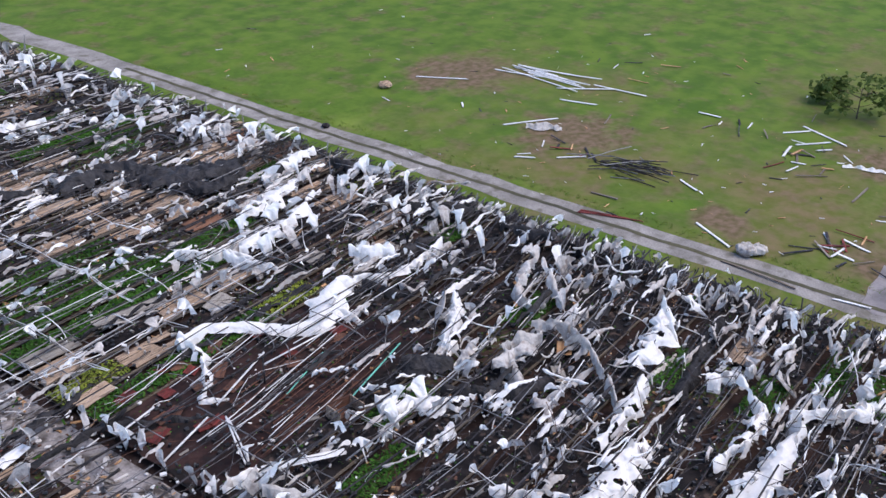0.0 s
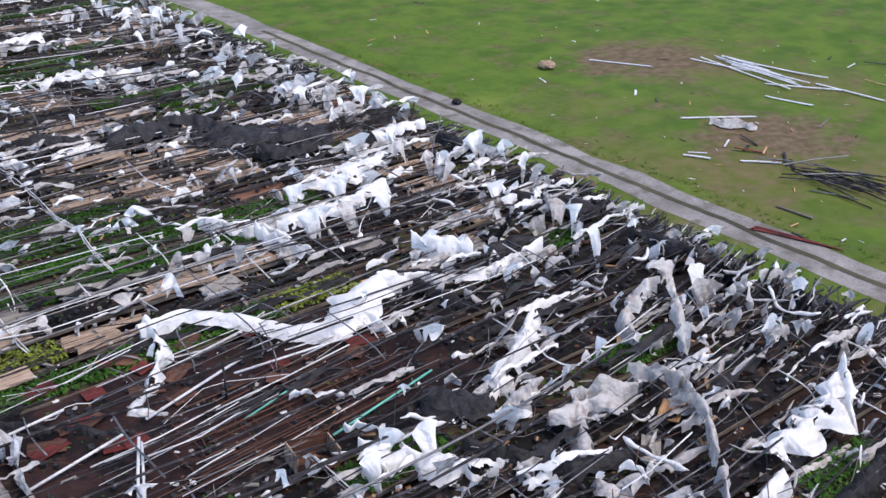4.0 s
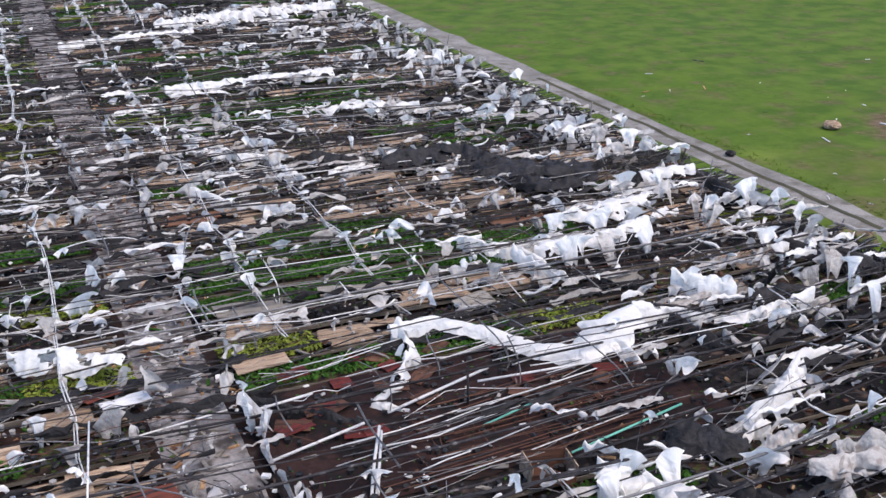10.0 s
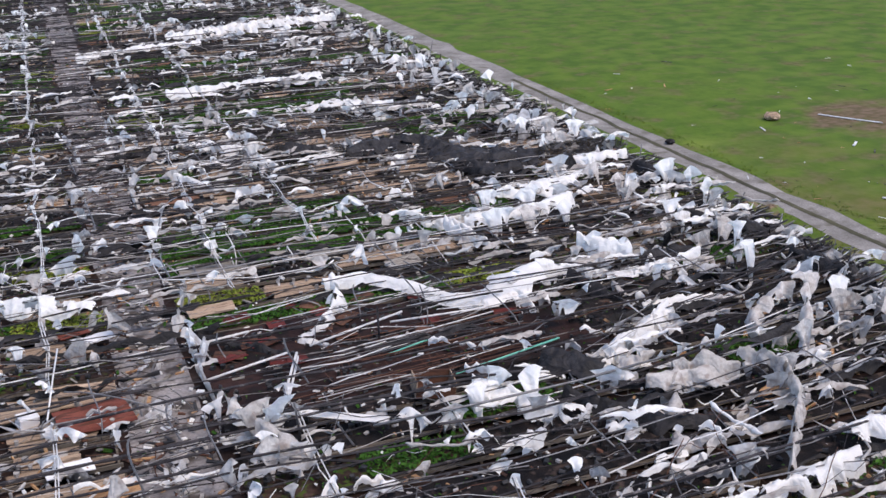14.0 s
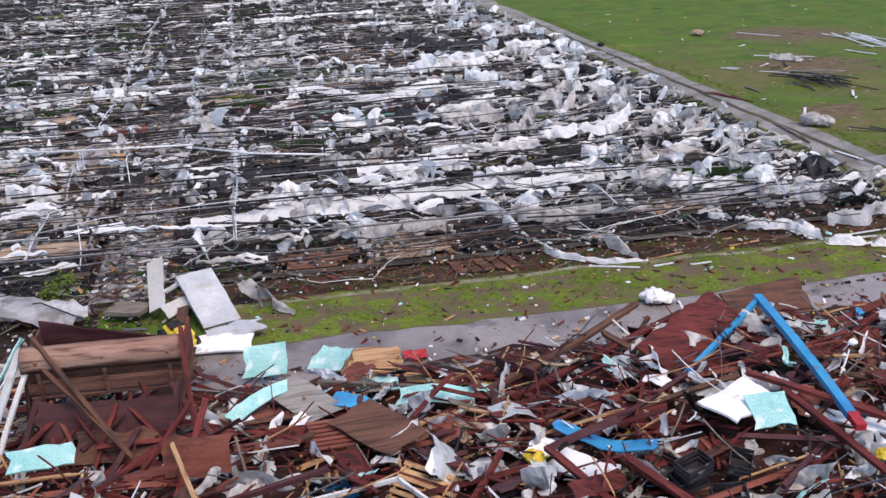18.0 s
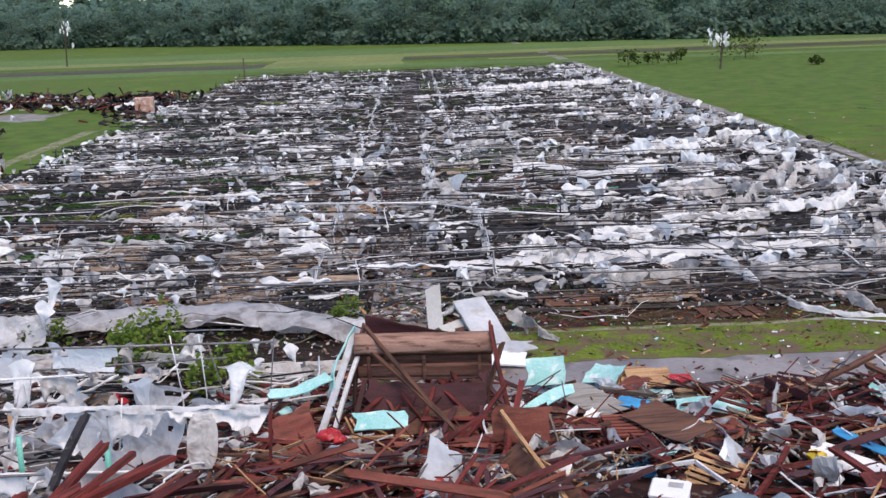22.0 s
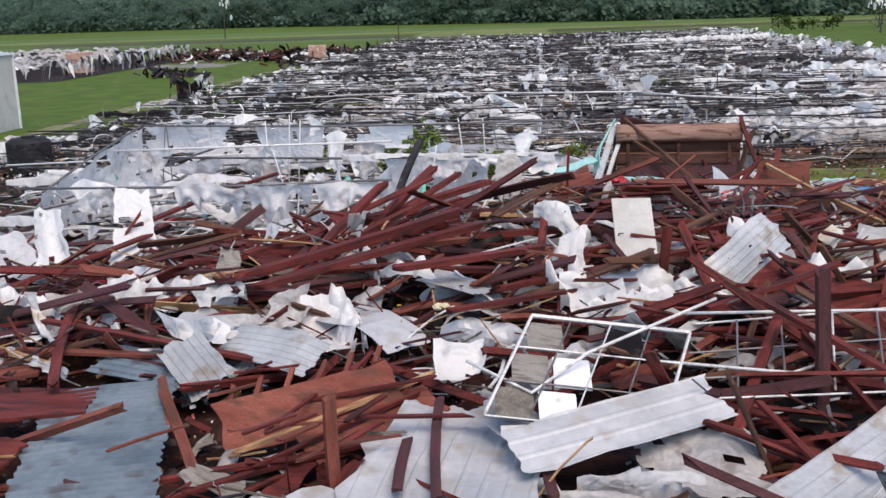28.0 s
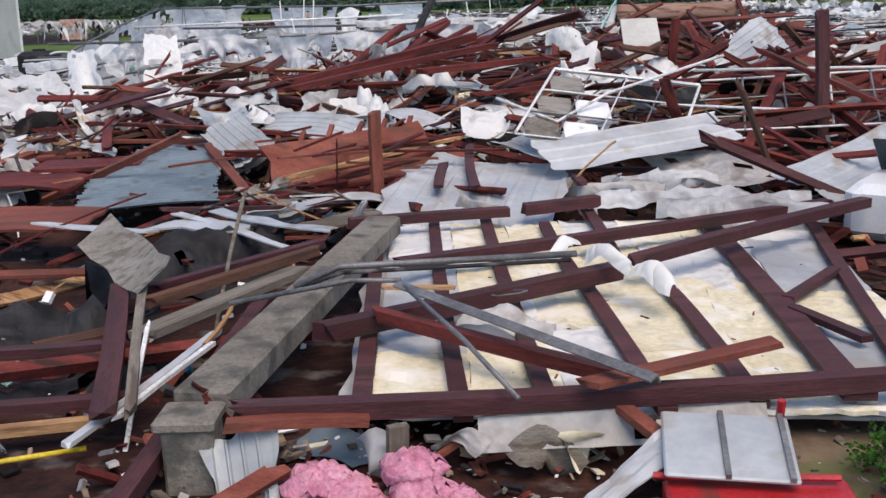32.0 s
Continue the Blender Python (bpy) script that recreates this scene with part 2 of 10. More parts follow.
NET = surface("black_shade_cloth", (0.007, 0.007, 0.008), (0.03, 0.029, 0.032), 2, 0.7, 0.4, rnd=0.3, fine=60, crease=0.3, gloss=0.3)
BOX_PINK = surface("faded_orange_paint", (0.42, 0.22, 0.16), (0.55, 0.32, 0.25), 1.5, 0.7, 0.2, stain=(0.6, 0.5, 0.44), amount=0.35, rnd=0.1)
FRONT_FILM = surface("weathered_grey_film", (0.36, 0.36, 0.37), (0.52, 0.52, 0.53), 0.9, 0.35, 0.2, stain=(0.25, 0.235, 0.23), amount=0.4, rnd=0.1, fine=8, film=0.3, clear=0.08, grain=0.2, crease=0.25)
FILM_WHITE = surface("milky_wall_film", (0.66, 0.66, 0.67), (0.78, 0.78, 0.785), 1.3, 0.4, 0.2, stain=(0.5, 0.47, 0.45), amount=0.25, rnd=0.1, fine=10, film=0.3, clear=0.05, grain=0.2, crease=0.25)
NET_OPEN = surface("open_black_netting", (0.01, 0.01, 0.011), (0.03, 0.03, 0.032), 2, 0.8, 0.3, rnd=0.2, fine=60, clear=0.45)
STEEL = surface("galvanised_steel", (0.1, 0.1, 0.105), (0.21, 0.208, 0.212), 3, 0.5, 0.15, metal=0.3, stain=(0.11, 0.1, 0.1), amount=0.25, rnd=0.35)
PIPE_DARK = surface("weathered_dark_pipe", (0.0135, 0.01275, 0.015), (0.045, 0.04125, 0.045), 2, 0.6, 0.2, metal=0.0, stain=(0.15, 0.14, 0.14), amount=0.18, rnd=0.4)
PIPE_WHITE = surface("white_pipe", (0.558, 0.558, 0.558), (0.702, 0.702, 0.693), 2, 0.45, 0.1, stain=(0.35, 0.33, 0.3), amount=0.2, rnd=0.15)
PIPE_GREEN = surface("green_pvc", (0.1, 0.42, 0.33), (0.15, 0.5, 0.4), 2, 0.5, 0.1, rnd=0.15)
PLANK = surface("bench_plank", (0.2816, 0.1936, 0.132), (0.44, 0.3344, 0.2464), 2, 0.85, 0.4, stretch=(0.3, 3, 3), stain=(0.14, 0.1, 0.075), amount=0.35, rnd=0.35)
PLANK_RED = surface("reddish_board", (0.17, 0.08075, 0.051), (0.272, 0.1445, 0.0935), 2, 0.85, 0.4, stretch=(0.3, 3, 3), stain=(0.1, 0.06, 0.045), amount=0.35, rnd=0.3)
PLANK_GREY = surface("grey_board", (0.22, 0.203, 0.18), (0.29, 0.275, 0.25), 2, 0.85, 0.4, stretch=(0.3, 3, 3), stain=(0.15, 0.13, 0.11), amount=0.35, rnd=0.3)
MAT_BLACK = surface("black_ground_cloth", (0.005, 0.0045, 0.005), (0.018, 0.015, 0.015), 1.3, 0.75, 0.5, stain=(0.07, 0.05, 0.042), amount=0.25, rnd=0.3)
BENCH_TOP = surface("littered_bench_top", (0.008, 0.0055, 0.005), (0.066, 0.04, 0.032), 2.2, 0.85, 0.7, coord="World", stain=(0.045, 0.075, 0.014), amount=0.3, rnd=0.3, fine=13, grain=1.0)
POT = surface("black_pot", (0.015, 0.015, 0.016), (0.04, 0.04, 0.042), 2, 0.5, 0.1, rnd=0.4)
POT_PALE = surface("pale_pot", (0.32, 0.304, 0.288), (0.48, 0.464, 0.44), 2, 0.6, 0.1, rnd=0.4)
LEAF = surface("bedding_leaf", (0.024, 0.09, 0.013), (0.058, 0.16, 0.024), 2.2, 0.6, 0.1, rnd=0.4, film=0.25)
LEAF_PALE = surface("yellow_green_leaf", (0.13, 0.21, 0.03), (0.3, 0.33, 0.06), 2.2, 0.6, 0.1, rnd=0.4, film=0.25)
# far tree leaves: distance haze painted in, base colour lifted and blued
LEAF_HAZED = surface("hazed_tree_leaf", (0.12, 0.2, 0.145), (0.195, 0.295, 0.225), 0.045, 0.95, 0, rnd=0.08, film=0.65, coord="World", fine=1.2)
LEAF_BUSH = surface("bush_leaf", (0.05, 0.085, 0.02), (0.085, 0.12, 0.03), 0.6, 0.8, 0, rnd=0.3, film=0.3)
BARK = surface("bark", (0.05, 0.04, 0.03), (0.11, 0.09, 0.07), 4, 0.9, 0.6, rnd=0.3)
WOOD_RED = surface("dark_red_painted_timber", (0.088, 0.0175, 0.0155), (0.185, 0.04, 0.034), 2, 0.62, 0.35, stretch=(0.35, 2.5, 2.5), stain=(0.04, 0.018, 0.016), amount=0.32, rnd=0.4)
WOOD_RUST = surface("rust_red_panel", (0.15, 0.042, 0.03), (0.25, 0.082, 0.06), 1.4, 0.7, 0.35, stretch=(0.4, 2, 2), stain=(0.11, 0.045, 0.032), amount=0.35, rnd=0.3)
WOOD_PURPLE = surface("brown_painted_stud", (0.0595, 0.0221, 0.0255), (0.102, 0.0408, 0.0442), 2.2, 0.6, 0.35, stretch=(0.35, 2.5, 2.5), stain=(0.05, 0.028, 0.024), amount=0.3, rnd=0.25)
WOOD_RAW = surface("splintered_raw_wood", (0.36, 0.19, 0.09), (0.56, 0.35, 0.19), 2, 0.8, 0.5, stretch=(0.3, 3, 3), stain=(0.2, 0.09, 0.05), amount=0.3, rnd=0.3)
WAGON = surface("worn_pink_brown_board", (0.15, 0.066, 0.045), (0.26, 0.13, 0.095), 1.6, 0.8, 0.4, stretch=(0.3, 3, 3), stain=(0.075, 0.038, 0.03), amount=0.3, rnd=0.2)
# WAGON's board colour in a lighter tone, for the top board
WAGON_TOP = surface("pale_pink_board", (0.24, 0.13, 0.095), (0.37, 0.225, 0.175), 1.6, 0.8, 0.4, stretch=(0.3, 3, 3), stain=(0.12, 0.06, 0.045), amount=0.3, rnd=0.1)
WOOD_GREY = surface("weathered_grey_wood", (0.1125, 0.09375, 0.075), (0.2175, 0.1913, 0.1613), 2, 0.85, 0.5, stretch=(0.3, 3, 3), stain=(0.1, 0.075, 0.06), amount=0.3, rnd=0.3)
WOOD_BROWN = surface("old_brown_wood", (0.1, 0.047, 0.033), (0.155, 0.077, 0.052), 1.2, 0.8, 0.5, stretch=(0.3, 3, 3), stain=(0.06, 0.035, 0.028), amount=0.4, rnd=0.3)
SIDING = surface("white_metal_siding", (0.37, 0.385, 0.4), (0.5, 0.51, 0.52), 0.9, 0.42, 0.1, stain=(0.36, 0.33, 0.29), amount=0.28, rnd=0.2, metal=0.1, grain=0.25, fine=9)
TIN = surface("pale_corrugated_tin", (0.34, 0.357, 0.3655), (0.493, 0.51, 0.5185), 1.1, 0.42, 0.15, metal=0.2, stain=(0.3, 0.25, 0.2), amount=0.28, rnd=0.2, grain=0.25, fine=9)
TIN_BLUE = surface("blue_grey_roof_tin", (0.11, 0.155, 0.19), (0.19, 0.245, 0.285), 1.0, 0.6, 0.15, metal=0.0, stain=(0.1, 0.1, 0.11), amount=0.25, rnd=0.12, grain=0.25, fine=9)
FOAM = surface("cream_insulation", (0.62, 0.54, 0.37), (0.73, 0.67, 0.5), 1.2, 0.85, 0.5, stain=(0.76, 0.72, 0.63), amount=0.35, rnd=0.08, fine=16, grain=0.45)
FOAM_PINK = surface("pink_insulation_wool", (0.5, 0.17, 0.26), (0.68, 0.33, 0.42), 4, 0.95, 1.0, rnd=0.1, fine=30)
FOAM_TEAL = surface("teal_foam_board", (0.24, 0.55, 0.52), (0.4, 0.68, 0.65), 1.5, 0.7, 0.2, stain=(0.6, 0.72, 0.7), amount=0.2, rnd=0.12)
PAINT_BLUE = surface("blue_painted_steel", (0.008, 0.19, 0.4), (0.02, 0.29, 0.52), 1.5, 0.45, 0.15, stain=(0.16, 0.13, 0.12), amount=0.12, rnd=0.12, grain=0.3)
PAINT_RED = surface("red_paint", (0.32, 0.015, 0.02), (0.5, 0.03, 0.035), 2, 0.4, 0.1, stain=(0.16, 0.04, 0.035), amount=0.22, rnd=0.15)
PAINT_WHITE = surface("white_enamel", (0.7, 0.71, 0.72), (0.8, 0.8, 0.8), 1.5, 0.4, 0.08, stain=(0.5, 0.46, 0.42), amount=0.14, rnd=0.08, grain=0.2)
PAINT_YELLOW = surface("yellow_paint", (0.55, 0.38, 0.02), (0.7, 0.5, 0.05), 2, 0.45, 0.1, stain=(0.2, 0.14, 0.04), amount=0.2, rnd=0.15)
WALL_WHITE = surface("cream_wall", (0.44, 0.432, 0.4), (0.528, 0.52, 0.488), 0.6, 0.8, 0.1, stain=(0.42, 0.4, 0.36), amount=0.25, rnd=0.05, grain=0.25, fine=12)
RUBBER = surface("black_rubber", (0.015, 0.015, 0.016), (0.035, 0.035, 0.035), 3, 0.7, 0.3, rnd=0.2)
GLASS_DARK = surface("dark_glass", (0.02, 0.025, 0.03), (0.03, 0.04, 0.045), 1, 0.12, 0, rnd=0)


# ---- mesh tools ----
class Shape:
    """Collects faces for one mesh."""

    def __init__(self):
        self.v, self.f = [], []

    def add(self, vs, fs):
        k = len(self.v)
        self.v += [tuple(p) for p in vs]
        self.f += [tuple(i + k for i in q) for q in fs]

    def box(self, sx, sy, sz, m=None, bevel=0.0):
        m = m or Matrix()
        x, y, z = sx / 2, sy / 2, sz / 2
        if not bevel:
            p = [m @ Vector((a * x, b * y, c * z)) for c in (-1, 1) for b in (-1, 1) for a in (-1, 1)]
            self.add(p, [(0, 2, 3, 1), (4, 5, 7, 6), (0, 1, 5, 4), (1, 3, 7, 5), (3, 2, 6, 7), (2, 0, 4, 6)])
            return self
        e = min(bevel, x, y, z)
        ring = [(-x + e, -y), (x - e, -y), (x, -y + e), (x, y - e), (x - e, y), (-x + e, y), (-x, y - e), (-x, -y + e)]
        inner = [(a * (x - e) / x, b * (y - e) / y) for a, b in ring]
        p = [(*q, -z) for q in inner] + [(*q, -z + e) for q in ring] + [(*q, z - e) for q in ring] + [(*q, z) for q in inner]
        fs = [tuple(range(7, -1, -1)), tuple(range(24, 32))]
        for r in range(3):
            fs += [(r * 8 + i, r * 8 + (i + 1) % 8, r * 8 + 8 + (i + 1) % 8, r * 8 + 8 + i) for i in range(8)]
        self.add([m @ Vector(q) for q in p], fs)
        return self

    def tube(self, pts, r, n=6, cap=True):
        pts = [Vector(p) for p in pts]
        rs = r if isinstance(r, (list, tuple)) else [r] * len(pts)
        vs = []
        for i, p in enumerate(pts):
            d = (pts[min(i + 1, len(pts) - 1)] - pts[max(i - 1, 0)]).normalized()
            a = d.cross(Vector((0, 0, 1)) if abs(d.z) < 0.9 else Vector((1, 0, 0))).normalized()
            b = d.cross(a)
            vs += [p + rs[i] * (math.cos(6.2832 * k / n) * a + math.sin(6.2832 * k / n) * b) for k in range(n)]
        fs = [(i * n + k, i * n + (k + 1) % n, i * n + n + (k + 1) % n, i * n + n + k) for i in range(len(pts) - 1) for k in range(n)]
        if cap:
            fs += [tuple(range(n - 1, -1, -1)), tuple((len(pts) - 1) * n + k for k in range(n))]
        self.add(vs, fs)
        return self

    def grid(self, fn, nu, nv, m=None, keep=None):
        vs = [Vector(fn(i / nu, j / nv)) for i in range(nu + 1) for j in range(nv + 1)]
        if m:
            vs = [m @ p for p in vs]
        fs = [(i * (nv + 1) + j, (i + 1) * (nv + 1) + j, (i + 1) * (nv + 1) + j + 1, i * (nv + 1) + j + 1) for i in range(nu) for j in range(nv) if keep is None or keep(i, j)]
        self.add(vs, fs)
        return self

    def slab(self, fn, nu, nv, thick, m=None, keep=None):
        """A bent sheet with a thickness: two skins and a rim."""
        top = [[Vector(fn(i / nu, j / nv)) for j in range(nv + 1)] for i in range(nu + 1)]
        n = (nu + 1) * (nv + 1)
        flat = [p for row in top for p in row]
        vs = flat + [p - Vector((0, 0, thick)) for p in flat]
        if m:
            vs = [m @ p for p in vs]
        q = lambda i, j: i * (nv + 1) + j
        fs = []
        for i in range(nu):
            for j in range(nv):
                fs.append((q(i, j), q(i + 1, j), q(i + 1, j + 1), q(i, j + 1)))
                fs.append((n + q(i, j + 1), n + q(i + 1, j + 1), n + q(i + 1, j), n + q(i, j)))
        for i in range(nu):
            fs += [(q(i + 1, 0), q(i, 0), n + q(i, 0), n + q(i + 1, 0)), (q(i, nv), q(i + 1, nv), n + q(i + 1, nv), n + q(i, nv))]
        for j in range(nv):
            fs += [(q(0, j), q(0, j + 1), n + q(0, j + 1), n + q(0, j)), (q(nu, j + 1), q(nu, j), n + q(nu, j), n + q(nu, j + 1))]
        self.add(vs, fs)
        return self

    def mesh(self, name, mat, smooth=False):
        me = bpy.data.meshes.new(name)
        me.from_pydata(self.v, [], self.f)
        if mat:
            me.materials.append(mat)
        if smooth:
            me.shade_smooth()
        return me

    def thing(self, name, mat, label="", category="", group="", kind="", smooth=False):
        return tagged(new(name, self.mesh(name, mat, smooth)), label, category, group, kind)


def part(name, shape, mat, parent, label="", smooth=False):
    ob = new(name, shape.mesh(name, mat, smooth))
    ob.parent = parent
    return tagged(ob, label)


def root(name, label, category, group="", at=None):
    ob = tagged(new(name), label, category, group)
    ob.empty_display_size = 0.2
    if at:
        ob.matrix_basis = at
    return ob


def nz(x, y=0.0, z=0.0):
    return noise.noise(Vector((x, y, z)))


def beam_shape(L, w, t, rng, broken=(True, True), bow=0.02):
    """A timber along x: six-sided section, slightly bowed, with splintered ends where it broke."""
    s = Shape()
    sec = [(-w / 2, -t / 2), (0, -t / 2), (w / 2, -t / 2), (w / 2, t / 2), (0, t / 2), (-w / 2, t / 2)]
    bx, bz = rng.uniform(-bow, bow) * L, rng.uniform(-bow, bow) * L * 0.5
    vs, stations = [], (0, 0.06, 0.35, 0.65, 0.94, 1)
    for k, u in enumerate(stations):
        for y, z in sec:
            x = (u - 0.5) * L
            if k == 0 and broken[0]:
                x += rng.uniform(-0.02, 0.3) * min(1.0, L * 0.3) * (1 if y < 0 else 0.4)
            if k == 5 and broken[1]:
                x -= rng.uniform(-0.02, 0.3) * min(1.0, L * 0.3) * (1 if y > 0 else 0.4)
            vs.append((x, y + bx * 4 * u * (1 - u), z + bz * 4 * u * (1 - u)))
    fs = [tuple(range(5, -1, -1)), tuple(range(30, 36))]
    fs += [(i * 6 + k, i * 6 + (k + 1) % 6, i * 6 + 6 + (k + 1) % 6, i * 6 + 6 + k) for i in range(5) for k in range(6)]
    s.add(vs, fs)
    return s


def cloth_fn(L, W, rng, fold=0.12, ragged=0.45, sag=0.0, bend=0.0, ends=0.0):
    """A torn sheet along x: ragged long edges, folds across it, its sides and ends hanging where it lies over something."""
    o = rng.uniform(-50, 50)
    f1, p1 = rng.uniform(2.5, 5.5), rng.uniform(0, 6)
    side = rng.uniform(-0.5, 0.5)

    def fn(u, v):
        x = (u - 0.5) * L
        k = 7.7 if v > 0.5 else 2.2
        edge = 1 - ragged * (0.35 + 0.8 * nz(o + u * L * 1.3, k) + 0.9 * nz(o + u * L * 3.6, k) + 0.7 * nz(o + u * L * 8.3, k)) * abs(2 * v - 1)
        taper = 1 - 0.55 * abs(2 * u - 1) ** 3
        y = (v - 0.5) * W * edge * taper + bend * L * 4 * (u - 0.5) ** 2 + 0.25 * W * nz(o + 5, u * 2.2)
        z = fold * (0.6 * math.sin(f1 * x + p1 + 2.5 * v) + 1.3 * nz(o + x * 1.7, v * W * 1.6) + 0.6 * nz(o + x * 4.1, v * W * 3.7, 3))
        z += fold * 0.9 * (0.4 - 2 * abs(nz(o + x * 2.9, v * W * 2.3 + 0.6 * x, 6)))
        z -= sag * (2 * v - 1 + side * 0.4) ** 2 * (0.7 + 0.6 * nz(o + 9, u * L))
        z -= ends * abs(2 * u - 1) ** 2.5
        return (x + 0.15 * W * nz(o + v * 3, u * 3, 8), y, z)
    return fn


def cloth_shape(L, W, rng, nu=None, nv=None, **kw):
    nu = nu or max(4, min(26, int(L * 4.5)))
    nv = nv or max(3, min(9, int(W * 5)))
    return Shape().grid(cloth_fn(L, W, rng, **kw), nu, nv)


def hang_shape(L, drop, rng, nu=None, nv=6, sway=0.12, tear=0.4):
    """A torn sheet that hangs from a pipe along x: gathered at the top, its lower edge in scallops and long pointed strips."""
    nu = max(nu or 0, 8, int(L * 17))
    o = rng.uniform(-90, 90)
    tilt, peak, droop = rng.gauss(0, 0.3), rng.uniform(0.25, 0.75), rng.uniform(0.1, 0.45) * min(1.0, L)

    def fn(u, v):
        x = (u - 0.5) * L
        end = 1 - abs((u - peak) / (peak if u < peak else 1 - peak)) ** 1.6
        finger = max(0.0, 1 - 3.0 * abs(nz(o + x * 2.0, 4)))
        d = drop * (0.3 + 0.6 * abs(nz(o + x * 0.9)) + 0.25 * nz(o + x * 4.3, 7) + tear * (1.7 * finger - 0.3))
        d = max(0.06 * drop, d * (1 if tear < 0.2 else 0.15 + 0.85 * end))
        top = -droop * (2 * abs(u - peak)) ** 1.5 * (0.3 if tear < 0.2 else 1) + 0.09 * nz(o + x * 2.2, 9)
        pleat = 0.06 * math.sin(12 * x + o + 2 * nz(x * 2 + o, v)) + 0.09 * nz(o + x * 4.1, v * 2.2, 5)
        y = (sway * 1.7 * nz(o + x * 1.6, v * 1.2) + pleat) * (0.35 + v) + tilt * d * v
        pull = 0.16 if tear < 0.2 else 0.42
        return ((x - (peak - 0.5) * L) * (1 - pull * v) + (peak - 0.5) * L + 0.2 * v * nz(o + x * 2.5, 6), y, top - d * v)
    return Shape().grid(fn, nu, nv)


def rope_shape(L, r, rng):
    """A bunched, twisted strip of film along x, drooping between its ends."""
    o, n = rng.uniform(-90, 90), max(6, int(L * 6))
    bend, dip = rng.gauss(0, 0.12), rng.uniform(0.05, 0.3)
    pts = [((i / n - 0.5) * L, bend * L * (2 * i / n - 1) ** 2 + 0.16 * nz(o + i / n * L * 1.7), -dip * math.sin(3.1416 * i / n) + 0.1 * nz(o + i / n * L * 2.4, 5)) for i in range(n + 1)]
    rs = [r * max(0.2, 0.8 + 1.3 * nz(o + i / n * L * 2.2, 3) + 0.7 * nz(o + i / n * L * 6, 8)) * (0.4 if i in (0, n) else 1) for i in range(n + 1)]
    return Shape().tube(pts, rs, 5)


# ---- ground ----
def sheet(name, x0, y0, x1, y1, z, mat, label, category="ground", wob=0.0, step=2.0, relief=0.0, kind="structure"):
    """A piece of ground with uneven edges and slight relief."""
    nu, nv = max(1, min(160, int((x1 - x0) / step))), max(1, min(160, int((y1 - y0) / step)))
    s = Shape()
    o = x0 * 1.7 + y0

    def fn(u, v):
        x, y = x0 + u * (x1 - x0), y0 + v * (y1 - y0)
        ex = wob * nz(o + y * 0.35, 3) + 0.4 * wob * nz(o + y * 1.1, 5)
        ey = wob * nz(o + x * 0.35, 9) + 0.4 * wob * nz(o + x * 1.1, 1)
        x += ex * (1 if u in (0, 1) else 0)
        y += ey * (1 if v in (0, 1) else 0)
        return (x, y, z + (relief * nz(x * 0.6, y * 0.6) if 0 < u < 1 and 0 < v < 1 else 0))
    s.grid(fn, nu, nv)
    return s.thing(name, mat, label, category, kind=kind)


g = Shape()
lines = sorted({-2500, -1200, -600, -300, -150, *range(-100, 131, 10), 200, 300, 600, 1200, 2500})
g.grid(lambda u, v: (lines[round(u * (len(lines) - 1))], lines[round(v * (len(lines) - 1))] + 60, 0), len(lines) - 1, len(lines) - 1)
g.thing("ground", GRASS, "green meadow reaching to the woods", "ground", kind="structure")
sheet("floor_greenhouse", -9.5, 1.2, 40.0, 128, 0.012, SOIL, "dark wet soil under the collapsed greenhouse", "soil", wob=0.5, step=1.5, relief=0.01)
sheet("pavement_aisle", 14.2, 1.4, 16.3, 127, 0.03, AISLE, "stained concrete aisle between the plant beds", "path", wob=0.15, step=1)
sheet("road_farm", 41.95, -2, 43.95, 420, 0.012, GRAVEL, "pale gravel farm track beside the greenhouse", "road", wob=0.45, step=1.5)
sheet("road_verge", 42.6, -24, 47, 9, 0.02, MUD, "muddy bare ground where the tracks meet", "road", wob=1.2, step=1.0)
sheet("road_lane", 15.5, -5.9, 47, -2.3, 0.026, MUD, "wet grey lane in front of the greenhouse", "road", wob=0.6, step=0.8)
sheet("road_path", -14.1, 6, -12.8, 64, 0.012, PATH, "narrow pale path worn in the grass", "path", wob=0.3, step=0.8)
sheet("pavement_pad", -33, 76, -22, 84, 0.012, GRAVEL, "pale gravel pad by the far greenhouse", "ground", wob=1.6, step=1)
sheet("ground_verge", 18.2, -2.95, 40.6, 0.12, 0.034, VERGE, "green grass strip before the greenhouse", wob=0.5, step=0.6, relief=0.0)
sheet("ground_bed", 16.6, -0.25, 40.2, 2.6, 0.028, FRONT_SOIL, "bare brown soil along the greenhouse front", "soil", wob=0.35, step=0.6, relief=0.015)
sheet("pavement_edging", 17.5, -0.2, 39.5, 0.06, 0.04, PATH, "pale worn edge between soil and grass", "edging", wob=0.3, step=0.4)
sheet("ground_fabric", -1.6, -13.4, 7.6, -1.2, 0.1, FABRIC, "stained pale floor fabric under the hoop house", wob=0.7, step=0.5, relief=0.05)
sheet("ground_front", -9.5, -6.0, 14.6, 1.1, 0.05, SOIL, "dark littered soil before the greenhouse", "soil", wob=0.6, step=0.8, relief=0.03)
sheet("ground_yard", -6, -60, 50, -5.2, 0.07, RUBBLE, "trodden earth strewn with broken wood and rubbish", "ground", wob=1.2, step=0.8, relief=0.05)
sheet("road_rut", 42.8, 6, 43.1, 60, 0.022, TILLED, "dark muddy strip between the track's wheel ruts", "road", wob=0.22, step=0.6)
